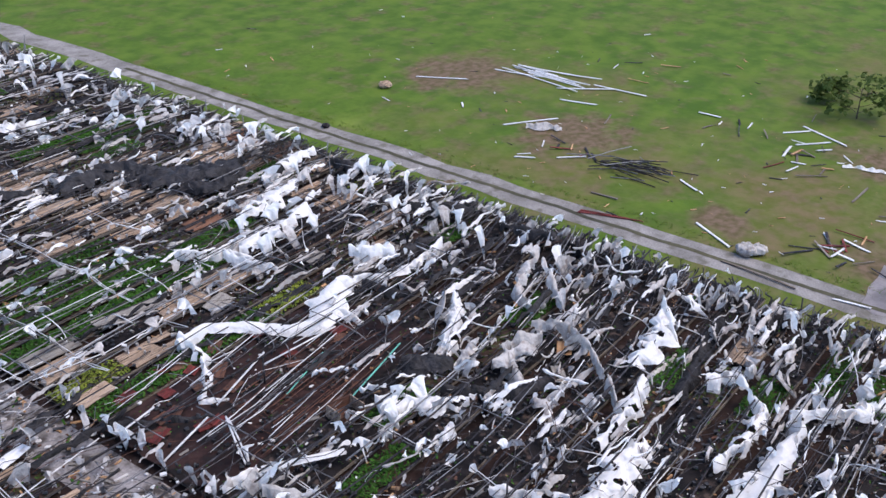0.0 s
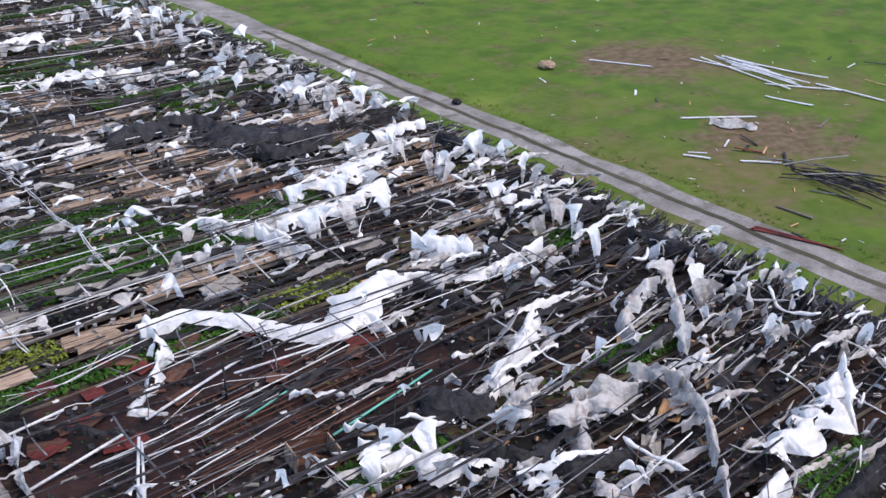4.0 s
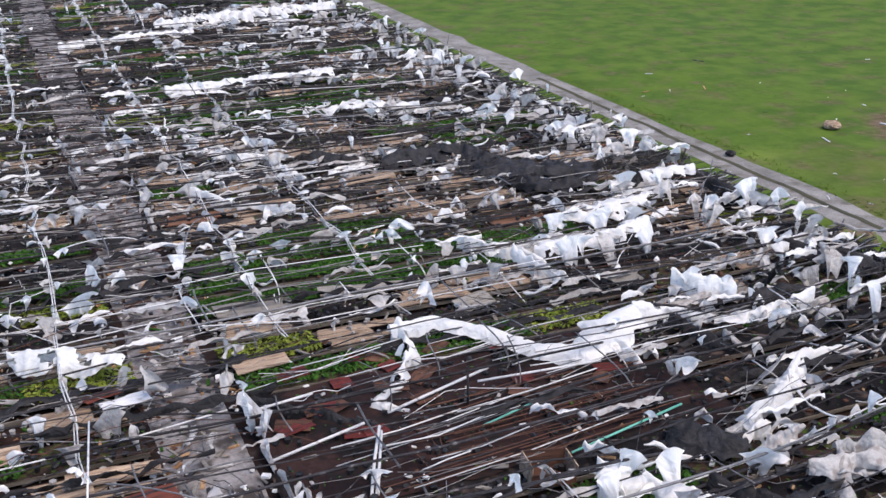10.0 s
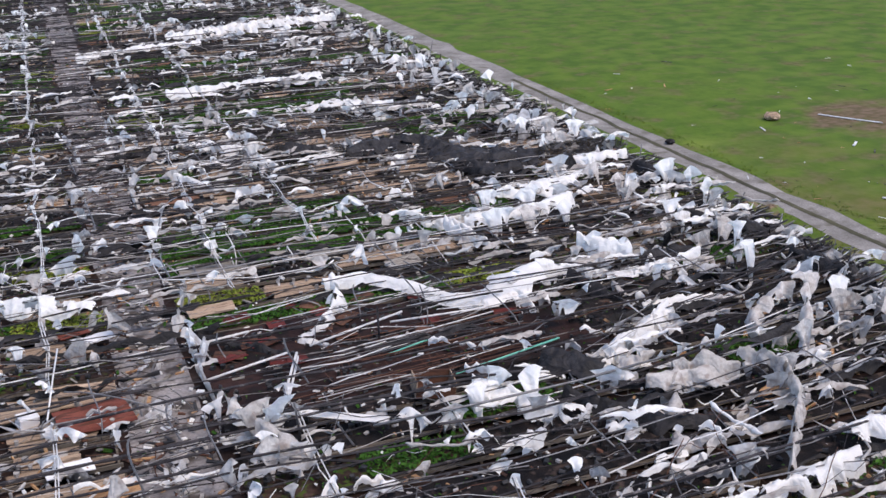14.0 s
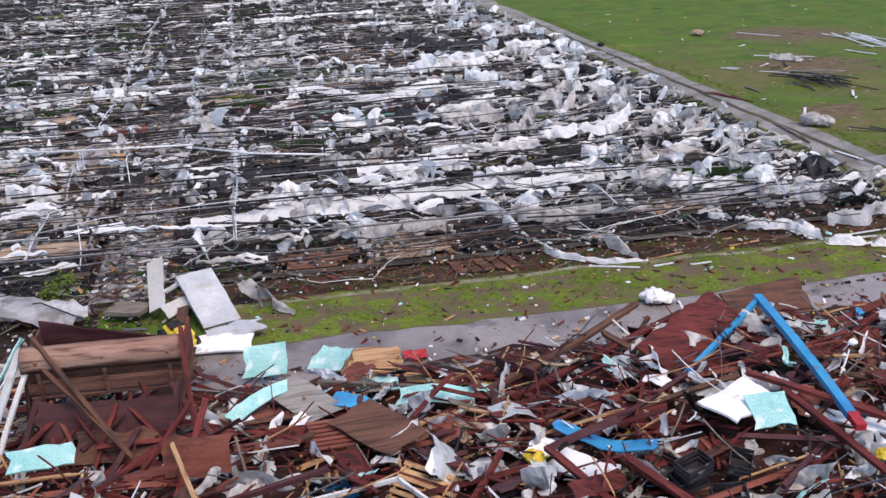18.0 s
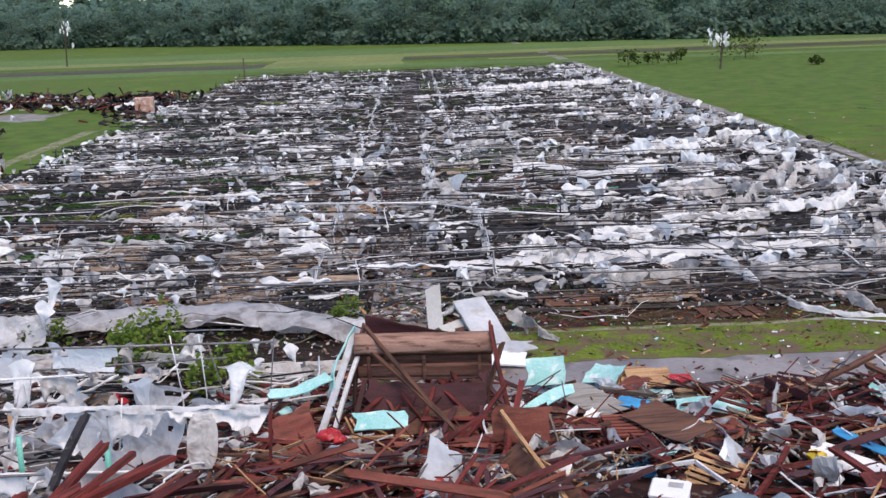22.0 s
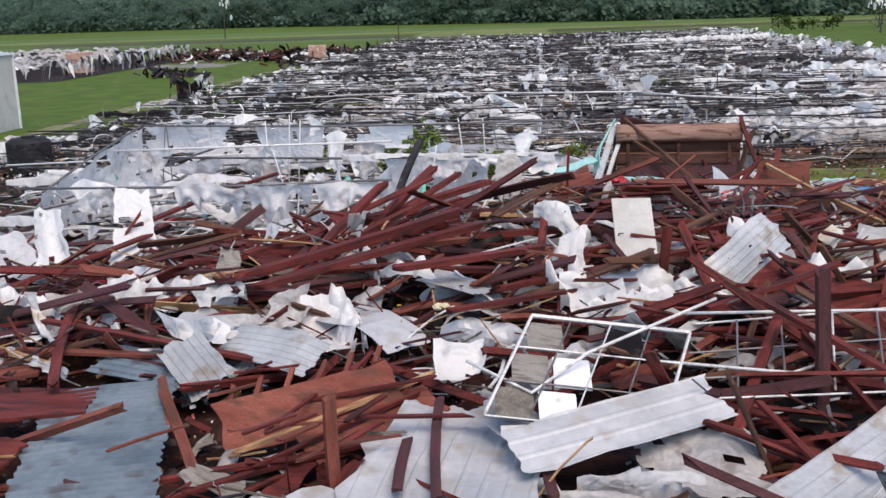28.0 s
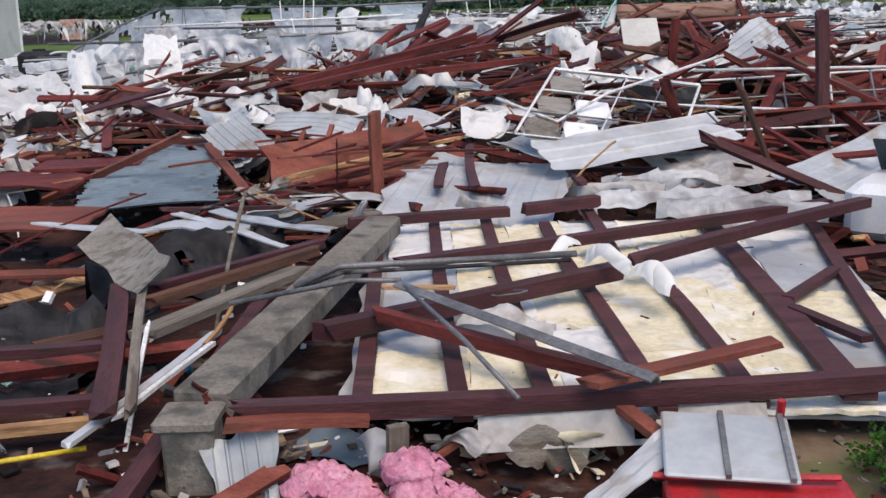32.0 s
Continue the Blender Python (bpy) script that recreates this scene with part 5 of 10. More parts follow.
made = 0


def density(x, y):
    d = 0.62 + 0.9 * nz(x * 0.12, y * 0.16) + 0.35 * nz(x * 0.4, y * 0.5)
    d += 0.2 * max(0, min(1, (x - 26) / 8)) - 0.36 * max(0, min(1, (y - 40) / 30)) - 0.2 * max(0, min(1, (8 - x) / 6)) * max(0, min(1, (34 - y) / 12))
    if 16.5 < x < 27.5 and 21.5 < y < 29:
        d -= 0.75
    if 16.5 < x < 30 and y < 4.5:
        d -= 0.4
    if (16.5 < x < 27 and 32.6 < y < 36.6) or (3 < x < 14 and (36 < y < 38.6 or 26 < y < 28.4)) or (17 < x < 22.5 and 27.6 < y < 29.6):
        d -= 0.6
    if 13.9 < x < 16.5:
        d -= 0.5
    if x < 5 and y < 24:
        d -= 0.16
    return d


for k in range(8600):
    x, y = rng.uniform(-9.3, 39.8), 2 + 124 * rng.random() ** 1.12
    if rng.random() > density(x, y):
        continue
    big = rng.random() ** 2.6
    L, W = 0.25 + 1.3 * big + 0.2 * rng.random(), 0.1 + 0.42 * big * rng.uniform(0.4, 1.1) + 0.08 * rng.random()
    z = rng.uniform(0.4, 1.0) + (0.35 if x > 36 else 0)
    fine = y < 45
    way = rng.random()
    if way < 0.2:
        L = 0.5 + 2.2 * rng.random() ** 1.6
        c = rope_shape(L, rng.uniform(0.025, 0.07), rng)
        m = Matrix.Translation((x, y, z + 0.1)) @ Matrix.Rotation(rng.gauss(0, 0.2) + (1.57 if rng.random() < 0.12 else 0), 4, "Z") @ Matrix.Rotation(rng.gauss(0, 0.12), 4, "Y")
    elif way < 0.42:
        L = 0.8 + 3.0 * rng.random() ** 1.8
        c = cloth_shape(L, rng.uniform(0.1, 0.32), rng, nu=max(8, int(L * (8 if fine else 4))), nv=4 if fine else 2, fold=0.09, ragged=0.6, sag=0.15, ends=0.1)
        m = Matrix.Translation((x, y, z + 0.05)) @ Matrix.Rotation(rng.gauss(0, 0.1), 4, "Z") @ Matrix.Rotation(rng.gauss(0, 0.06), 4, "Y")
    elif way < 0.82:
        c = hang_shape(L * 0.8, rng.uniform(0.4, 1.0) * (0.6 + 0.5 * big), rng, nu=None if fine else 7, nv=5 if fine else 3, tear=0.5)
        m = Matrix.Translation((x, y, z + rng.uniform(0.15, 0.5))) @ Matrix.Rotation(rng.gauss(0, 0.3) + (1.57 if rng.random() < 0.15 else 0), 4, "Z") @ Matrix.Rotation(rng.gauss(0, 0.15), 4, "Y") @ Matrix.Rotation(rng.gauss(0, 0.2), 4, "X")
    else:
        c = cloth_shape(L, W, rng, nu=max(7, int(L * (13 if fine else 6))), nv=6 if fine else 3, fold=0.1 + 0.12 * rng.random(), ragged=0.95, sag=rng.uniform(0.1, 0.35), ends=0.15)
        m = Matrix.Translation((x, y, z)) @ Matrix.Rotation(rng.gauss(0, 0.35) + (1.57 if rng.random() < 0.15 else 0), 4, "Z") @ Matrix.Rotation(rng.gauss(0, 0.15), 4, "Y") @ Matrix.Rotation(rng.gauss(0, 0.25), 4, "X")
    kd = rng.choices((0, 1, 2), (3.2, 4.6, 1.0) if x > 29 and y < 60 else (4.6, 3.6, 0.6))[0]
    low = min((m @ Vector(p)).z for p in c.v)
    if low < 0.06:
        m = Matrix.Translation((0, 0, 0.06 - low)) @ m
    if y < 26 and made < 290 and L > 0.6:
        o = c.thing("plastic_scrap", (PLASTIC, PLASTIC_DIRTY, FILM)[kd], ("torn white plastic scrap caught on pipes", "dirty torn plastic scrap caught on pipes", "clear torn plastic scrap caught on pipes")[kd], "plastic scrap", "plastic scraps", smooth=True)
        o.matrix_basis = m
        made += 1
    else:
        stuff[kd].add([m @ Vector(p) for p in c.v], c.f)
for kd, s in stuff.items():
    s.thing("plastic_shreds", (PLASTIC, PLASTIC_DIRTY, FILM)[kd], ("countless torn white plastic shreds over the rows", "countless dirty plastic shreds over the rows", "clear plastic shreds over the rows")[kd], "plastic shreds", kind="stuff", smooth=True)
dark = Shape()
for k in range(170):
    x, y = rng.uniform(-9, 39), 12 + 112 * rng.random()
    L = rng.uniform(2, 9)
    c = cloth_shape(L, rng.uniform(0.12, 0.45), rng, nu=max(8, int(L * 4)), nv=3, fold=0.14, ragged=0.8, sag=0.15)
    m = Matrix.Translation((min(x, 39.5 - L / 2), y, rng.uniform(0.45, 0.95))) @ Matrix.Rotation(rng.gauss(0, 0.05), 4, "Z") @ Matrix.Rotation(rng.gauss(0, 0.3), 4, "X")
    dark.add([m @ Vector(p) for p in c.v], c.f)
dark.thing("shade_cloth_strips", NET, "black strips of shade cloth lying along the rows", "shade cloth", kind="stuff", smooth=True)
# thin wires and cords strung loosely over the beds
cord = {PIPE_DARK: Shape(), STEEL: Shape(), PIPE_WHITE: Shape(), WOOD_BROWN: Shape()}
for k in range(1500):
    x, y = rng.uniform(-9, 38), 0.5 + 62 * rng.random() ** 1.4
    L, a = rng.uniform(0.8, 5.0), rng.choice((rng.gauss(0, 0.12), rng.gauss(0, 0.3), rng.uniform(0, 3.14)))
    z, bow = rng.uniform(0.35, 1.0), rng.gauss(0, 0.16)
    pts = [(x + math.cos(a) * L * i / 5 - math.sin(a) * bow * L * math.sin(i * 0.628), y + math.sin(a) * L * i / 5 + math.cos(a) * bow * L * math.sin(i * 0.628), max(0.1, z + rng.gauss(0, 0.09))) for i in range(6)]
    if max(p[0] for p in pts) > 40.2:
        continue
    cord[rng.choices(list(cord), (5, 2.4, 0.8, 1.6))[0]].tube(pts, rng.choice((0.008, 0.011, 0.015)), 4, cap=False)
for mt, q in cord.items():
    q.thing("loose_cords", mt, "thin wires and cords tangled over the beds", "wires", kind="stuff")
# tatters hanging along the east wall
for k in range(135):
    y = 2.5 + 88 * rng.random() ** 1.25
    x = 38.9 - abs(rng.gauss(0, 1.9))
    L = rng.uniform(0.4, 1.5)
    c = hang_shape(L, rng.uniform(0.6, 1.5), rng, nu=max(7, int(L * 11)), nv=5, tear=0.5)
    m = Matrix.Translation((x, y, rng.uniform(1.0, 1.75))) @ Matrix.Rotation(rng.gauss(0.4, 0.6), 4, "Z") @ Matrix.Rotation(rng.gauss(0, 0.25), 4, "Y") @ Matrix.Rotation(rng.gauss(0, 0.2), 4, "X")
    o = c.thing("wall_tatter", rng.choices((PLASTIC, PLASTIC_DIRTY, NET, FILM), (3.4, 4.4, 1.6, 1.8))[0], "torn sheeting hanging from the east wall's posts", "plastic scrap", "tatters on the east wall")
    o.matrix_basis = m
# litter: small chips of foam, pots and splinters among the rows
chips = {PLASTIC: Shape(), PLASTIC_DIRTY: Shape(), WOOD_RAW: Shape(), PLANK_GREY: Shape(), POT: Shape(), LEAF: Shape(), WOOD_BROWN: Shape()}
for k in range(24000):
    x, y = rng.uniform(-9, 40), 1.5 + 80 * rng.random() ** 1.4
    mt = rng.choices(list(chips), (3.4, 4, 2, 3, 4, 1.0, 3))[0]
    a = 0.03 + 0.12 * rng.random() ** 1.8
    m = Matrix.Translation((x, y, rng.uniform(0.04, 0.5))) @ Euler((rng.uniform(-0.6, 0.6), rng.uniform(-0.6, 0.6), rng.uniform(0, 3.14))).to_matrix().to_4x4()
    chips[mt].box(a * rng.uniform(0.8, 4 if mt in (WOOD_RAW, PLANK_GREY) else 1.6), a * rng.uniform(0.5, 1), a * rng.uniform(0.15, 0.6), m)
for k in range(900):
    x, y = rng.gauss(15.2, 0.8), 2 + 60 * rng.random() ** 1.3
    mt = rng.choices(list(chips), (2, 4, 2, 3, 2, 1.5, 4))[0]
    a = rng.uniform(0.04, 0.16)
    chips[mt].box(a * rng.uniform(1, 5), a * rng.uniform(0.5, 1), a * 0.3, Matrix.Translation((x, y, 0.06)) @ Euler((rng.uniform(-0.3, 0.3), rng.uniform(-0.3, 0.3), rng.uniform(0, 3.14))).to_matrix().to_4x4())
for mt, s in chips.items():
    s.thing("litter", mt, "small broken bits strewn among the fallen rows", "litter", kind="stuff")

# limp rags and bent rods lying on the aisle floor
for k in range(46):
    y = 5 + 48 * rng.random() ** 1.2
    x = rng.gauss(15.2, 0.7)
    if k % 2:
        c = cloth_shape(rng.uniform(0.4, 1.5), rng.uniform(0.25, 0.6), rng, nu=10, nv=5, fold=0.14, ragged=0.8, sag=0.1)
        o = c.thing("aisle_rag", rng.choice((PLASTIC_DIRTY, PLASTIC_DIRTY, PLASTIC, FILM)), "limp torn plastic lying in the aisle", "plastic scrap", "rags in the aisle", smooth=True)
        o.matrix_basis = Matrix.Translation((x, y, 0.22)) @ Matrix.Rotation(rng.uniform(0, 6.28), 4, "Z")
    else:
        L, a = rng.uniform(0.6, 2.4), rng.uniform(0, 3.14)
        Shape().tube([(x + math.cos(a) * L * (i / 4 - 0.5), y + math.sin(a) * L * (i / 4 - 0.5), 0.08 + 0.5 * math.sin(i * 0.785) * rng.random()) for i in range(5)], 0.016, 5).thing("bent_rod", rng.choice((PIPE_WHITE, PIPE_DARK, STEEL)), "thin bent rod fallen into the aisle", "rod", "rods in the aisle", smooth=True)

for A, L, d, mt in (((11.4, 27.6, 1.15), 0.6, 1.1, PLASTIC), ((13.1, 27.3, 1.15), 1.0, 0.9, PLASTIC_DIRTY), ((12.1, 26.3, 0.9), 0.7, 0.7, PLASTIC_DIRTY), ((10.9, 26.8, 0.8), 0.5, 0.6, PLASTIC), ((17.3, 20.6, 1.5), 1.2, 1.0, PLASTIC_DIRTY), ((18.6, 22.2, 1.0), 0.8, 0.7, PLASTIC)):
    o = hang_shape(L, d * 1.4, rng, nu=12, nv=6, tear=0.5).thing("hanging_rag", mt, "torn plastic rag hanging from a pipe by the aisle", "plastic scrap", "rags by the aisle")
    o.matrix_basis = Matrix.Translation(A) @ Matrix.Rotation(rng.gauss(0, 0.3), 4, "Z")
Shape().tube([(12.65, 26.5, 1.3), (12.45, 24.8, 1.2), (12.2, 22.9, 0.9)], 0.025, 6).thing("white_rod", PIPE_WHITE, "thin white pipe leaning over the benches", "pipe", smooth=True)
Shape().box(0.55, 0.4, 0.35, pose(11.65, 23.9, 0.5, 8, 5, 20), 0.02).thing("white_box", PAINT_WHITE, "small white foam box on a plant bench", "box")

# ---- things lying among the rows ----
CR = root("wooden_crate", "open brown wooden crate lying among fallen pipes", "crate", at=pose(22.6, 21.2, 0.3, 0, 6, -8))
part("base", Shape().box(1.15, 0.8, 0.03, Matrix.Translation((0, 0, 0.02))), WOOD_BROWN, CR)
for sx in (-1, 1):
    part("end_board", Shape().box(0.03, 0.8, 0.5, Matrix.Translation((sx * 0.57, 0, 0.27))), PLANK, CR)
for sy in (-1, 1):
    part("side_board", Shape().box(1.15, 0.03, 0.3 if sy < 0 else 0.5, Matrix.Translation((0, sy * 0.4, 0.17 if sy < 0 else 0.27))), WOOD_BROWN, CR)
sheet("floor_bed", 16.6, 21.8, 28.6, 27.7, 0.34, surface("red_brown_cloth", (0.015, 0.0085, 0.0085), (0.046, 0.024, 0.021), 0.7, 0.8, 0.6, coord="World", stain=(0.012, 0.01, 0.01), amount=0.4, rnd=0, fine=6), "red-brown soil and matting on a bare bed", "soil", wob=0.5, step=0.4, relief=0.06)
rng = random.Random(33)
for k in range(34):
    y = 21.6 + 3.6 * rng.random()
    x = 18.5 + 6 * rng.random()
    L = rng.uniform(2, 5)
    Shape().tube([(x, y, rng.uniform(0.4, 0.6)), (x + L, y + rng.gauss(0.35, 0.12) * L * 0.2, rng.uniform(0.4, 0.65))], 0.014, 5).thing("rusty_rod", WOOD_BROWN if k % 4 else STEEL, "thin rusty rod lying over a bare bed", "rod", "rods on the bare bed")
for k in range(30):
    x, y, L = 16.6 + 9 * rng.random(), 21.4 + 7 * rng.random(), rng.uniform(1.2, 6.5)
    Shape().tube([(x, y, rng.uniform(0.5, 0.8)), (x + L * 0.5, y + 0.06 * L + rng.gauss(0, 0.05), rng.uniform(0.5, 0.75)), (min(30.0, x + L), y + 0.12 * L, rng.uniform(0.5, 0.8))], rng.choice((0.012, 0.016, 0.022)), 5).thing("pale_rod", PIPE_WHITE if k % 3 else STEEL, "thin pale rod lying over the bare bed", "rod", "rods on the bare bed", smooth=True)
for k in range(26):
    x, y = 19.5 + 7 * rng.random(), 21.8 + 2.5 * rng.random()
    Shape().tube([(x, y, 0.45), (x + rng.gauss(0, 0.15), y + rng.uniform(0.5, 1.5), 0.5)], 0.012, 5).thing("rusty_rod", WOOD_BROWN, "thin rusty rod lying over a bare bed", "rod", "rods on the bare bed")
for k in range(22):
    x, y = 17.0 + 10 * rng.random(), 24.5 + 4.2 * rng.random()
    L = rng.uniform(0.5, 1.0)
    o = Shape().slab(lambda u, v: ((u - 0.5) * L, (v - 0.5) * 0.5, 0.04 * nz(k + u * 3, v * 2)), 4, 3, 0.02).thing("brown_board", WOOD_RED if k % 2 else WOOD_BROWN, "dark brown board lying on the bare bed", "board", "boards on the bare bed")
    o.matrix_basis = pose(x, y, 0.44, rng.gauss(0, 3), rng.gauss(0, 3), rng.gauss(0, 20))
for pts, r, mt, lab in (([(22.0, 23.6, 0.5), (24.9, 24.4, 0.55)], 0.03, PIPE_GREEN, "pale green plastic pipe on a bare bed"), ([(23.5, 21.6, 0.5), (27.3, 22.4, 0.55)], 0.032, PIPE_GREEN, "pale green plastic pipe on a bare bed"), ([(18.4, 22.0, 0.4), (18.8, 22.9, 0.7), (19.3, 23.9, 1.0)], 0.04, PIPE_WHITE, "white double post leaning over the bed"), ([(18.5, 21.95, 0.4), (18.9, 22.8, 0.7), (19.3, 23.75, 0.95)], 0.035, PIPE_WHITE, "white double post leaning over the bed"),
                        ([(16.6, 26.6, 0.55), (18.4, 26.8, 0.6)], 0.04, PIPE_WHITE, "white pipe lying on a bare bed")) + (([(16.6, 24.2, 0.5), (19.2, 24.8, 0.6)], 0.04, PIPE_WHITE, "white pipe lying on a bare bed"), ([(22.8, 25.6, 0.6), (26.5, 25.2, 0.65)], 0.035, PIPE_WHITE, "white pipe lying on a bare bed"), ([(20.0, 25.2, 0.5), (23.4, 26.2, 0.6)], 0.04, PIPE_WHITE, "white pipe lying on a bare bed"), ([(9.8, 15.7, 1.5), (14.3, 14.9, 1.5), (16.8, 14.6, 1.5)], 0.04, PIPE_WHITE, "long white pipe held up over the aisle"), ([(16.9, 14.1, 1.5), (19.2, 12.6, 1.4), (22.2, 11.7, 1.3)], 0.04, PIPE_WHITE, "long white pipe held up over the rows")):
    Shape().tube(pts, r, 8).thing("loose_pipe", mt, lab, "pipe", "loose pipes among the rows", smooth=True)
for x, y, L, W, yaw, mt in ((12.9, 17.9, 2.3, 1.1, 12, WOOD_RAW), (13.6, 19.4, 1.2, 0.7, 20, WOOD_RAW), (11.0, 18.4, 2.6, 0.6, 6, PLANK), (8.6, 17.2, 2.4, 0.6, 2, PLANK), (7.2, 19.6, 2.0, 0.5, -4, PLANK_GREY), (5.4, 16.2, 3.0, 0.6, 3, PLANK), (9.5, 27.0, 3.0, 0.6, 4, PLANK), (5.0, 24.0, 2.6, 0.6, 0, PLANK), (22.2, 33.0, 3.4, 0.6, -5, PLANK_GREY), (26.0, 32.4, 2.4, 0.6, -5, PLANK), (17.6, 29.3, 1.6, 0.7, 4, PLANK), (13.4, 23.4, 2.0, 1.3, 14, WOOD_RUST), (13.1, 29.2, 1.0, 0.6, 20, WOOD_RUST), (13.7, 28.6, 1.3, 0.5, 14, PAINT_WHITE), (11.2, 24.4, 2.6, 0.6, 4, PLANK)) + ((13.0, 25.2, 2.2, 0.5, 2, PLANK), (12.6, 20.9, 1.2, 0.6, 10, PAINT_WHITE), (14.2, 7.4, 1.1, 0.9, 20, PAINT_WHITE), (13.2, 7.2, 0.8, 0.5, 12, PAINT_WHITE), (12.4, 5.5, 2.6, 0.9, 5, PLANK), (18.6, 40.8, 3.2, 0.6, -3, PLANK), (20.8, 42.4, 2.8, 0.7, -4, PLANK), (25.5, 44.0, 3.4, 0.7, -8, PLANK), (18.3, 33.0, 2.6, 0.7, 6, PLANK_GREY), (25.0, 30.6, 1.3, 0.8, 10, PLANK_GREY), (31.2, 17.0, 1.0, 0.6, 30, WOOD_RAW), (29.5, 16.2, 1.3, 0.5, 40, PLANK_GREY), (24.4, 31.6, 1.2, 0.7, -8, PLANK), (30.5, 30.2, 1.1, 0.7, 12, PLANK_GREY), (33.2, 27.8, 1.2, 0.7, 30, PLANK_GREY)):
    o = Shape().slab(lambda u, v: ((u - 0.5) * L, (v - 0.5) * W, 0.05 * nz(x + u * 3, y + v * 3)), 8, 5, 0.03).thing("loose_board", mt, "pale board lying across the plant benches", "board", "loose boards among the rows")
    o.matrix_basis = pose(x, y, 0.5, rng.gauss(4, 4), rng.gauss(0, 3), yaw)


# ---- far greenhouse, boxes and hut beyond the path ----
def axis(A, B, roll=0.0):
    """A pose midway between two places with x along them, turned about that line."""
    A, B = Vector(A), Vector(B)
    x = (B - A).normalized()
    y = Vector((0, 0, 1)).cross(x)
    y = y.normalized() if y.length > 1e-4 else Vector((0, 1, 0))
    z = x.cross(y)
    m = Matrix((x, y, z)).transposed().to_4x4()
    m.translation = (A + B) / 2
    return m @ Matrix.Rotation(radians(roll), 4, "X"), (B - A).length


rng = random.Random(51)
sheet("floor_far_greenhouse", -82, 58, -32, 101, 0.03, SOIL, "dark soil under the far greenhouse", "soil", wob=0.8, step=2)
for k in range(10):
    y0 = 60.5 + 4.1 * k
    r = root("greenhouse_bay", "half-collapsed low greenhouse bay with torn white film", "greenhouse bay", "bays of the far greenhouse", at=Matrix.Translation((-57, y0, 0)))
    o = 13.0 * k
    for i in range(9):
        x = -23 + 5.8 * i
        part("hoop", Shape().tube([(x, -2, 0), (x, -2, 1.1)] + [(x, -2 + 0.5 * j, 1.3 + 0.5 * math.sin(math.pi * j / 8) - 0.5 * abs(nz(x, j * 0.3, k))) for j in range(9)], 0.035, 5, cap=False), STEEL, r)
    for i in range(9):
        xa, L = -24 + 5.3 * i + rng.uniform(-0.6, 0.6), rng.uniform(3.0, 6.5)
        c = cloth_shape(L, rng.uniform(1.2, 3.4), rng, nu=int(L * 2.5), nv=6, fold=0.22, ragged=0.6, sag=0.35)
        m = Matrix.Translation((xa, rng.uniform(-0.8, 0.8), rng.uniform(1.15, 1.7))) @ Matrix.Rotation(rng.gauss(0, 0.05), 4, "Z") @ Matrix.Rotation(rng.gauss(0, 0.12), 4, "X")
        q = Shape()
        q.add([m @ Vector(p) for p in c.v], c.f)
        part("film_sheet", q, rng.choice((PLASTIC, PLASTIC_DIRTY, PLASTIC_DIRTY, NET, FILM)), r, smooth=True)
    n = 26 if k == 0 else 7
    for j in range(n):
        c = hang_shape(rng.uniform(0.4, 1.5), rng.uniform(0.5, 1.9), rng, nv=4, tear=0.6)
        if k == 0 and j < 20:
            m = Matrix.Translation((-23 + 2.35 * j + rng.gauss(0, 0.3), -2.2, rng.uniform(1.3, 1.9))) @ Matrix.Rotation(rng.gauss(0, 0.3), 4, "Z")
        else:
            m = Matrix.Translation((24.0 + rng.gauss(0, 0.2), rng.uniform(-2, 2), rng.uniform(1.4, 2.1))) @ Matrix.Rotation(1.57 + rng.gauss(0, 0.3), 4, "Z")
        q = Shape()
        q.add([m @ Vector(p) for p in c.v], c.f)
        part("hanging_shred", q, PLASTIC if j % 4 == 0 else (NET if j % 4 == 2 else PLASTIC_DIRTY), r, smooth=True)


def crate_box(name, x, y, sx, sy, sz, mat, mat2, label, yaw=0):
    r = root(name, label, "box", at=pose(x, y, 0, 0, 0, yaw))
    part("body", Shape().box(sx, sy, sz * 0.62, Matrix.Translation((0, 0, sz * 0.31)), 0.03), mat, r)
    part("lid", Shape().box(sx * 1.03, sy * 1.03, sz * 0.38, Matrix.Translation((0, 0, sz * 0.81)), 0.03), mat2, r, "white upper half")
    part("skid", Shape().box(sx * 0.9, 0.12, 0.1, Matrix.Translation((0, -sy * 0.3, 0.03))), PIPE_DARK, r)


crate_box("storage_box", -11.4, 76, 1.8, 1.4, 2.0, BOX_PINK, BOX_PINK, "faded pinkish orange storage box beside the greenhouse", 8)
crate_box("storage_box", -36.2, 72.5, 2.2, 1.6, 2.1, BOX_PINK, BOX_PINK, "faded pinkish orange box before the far greenhouse", -5)


def board(A, B, w, t, mat, label, roll=0.0, name="broken_board", cat="board", group="broken boards", broken=(True, True), seed=0):
    m, L = axis(A, B, roll)
    o = beam_shape(L, w, t, random.Random(seed or int(A[0] * 97 + B[1] * 31 + L * 7)), broken).thing(name, mat, label, cat, group)
    o.matrix_basis = m
    return o


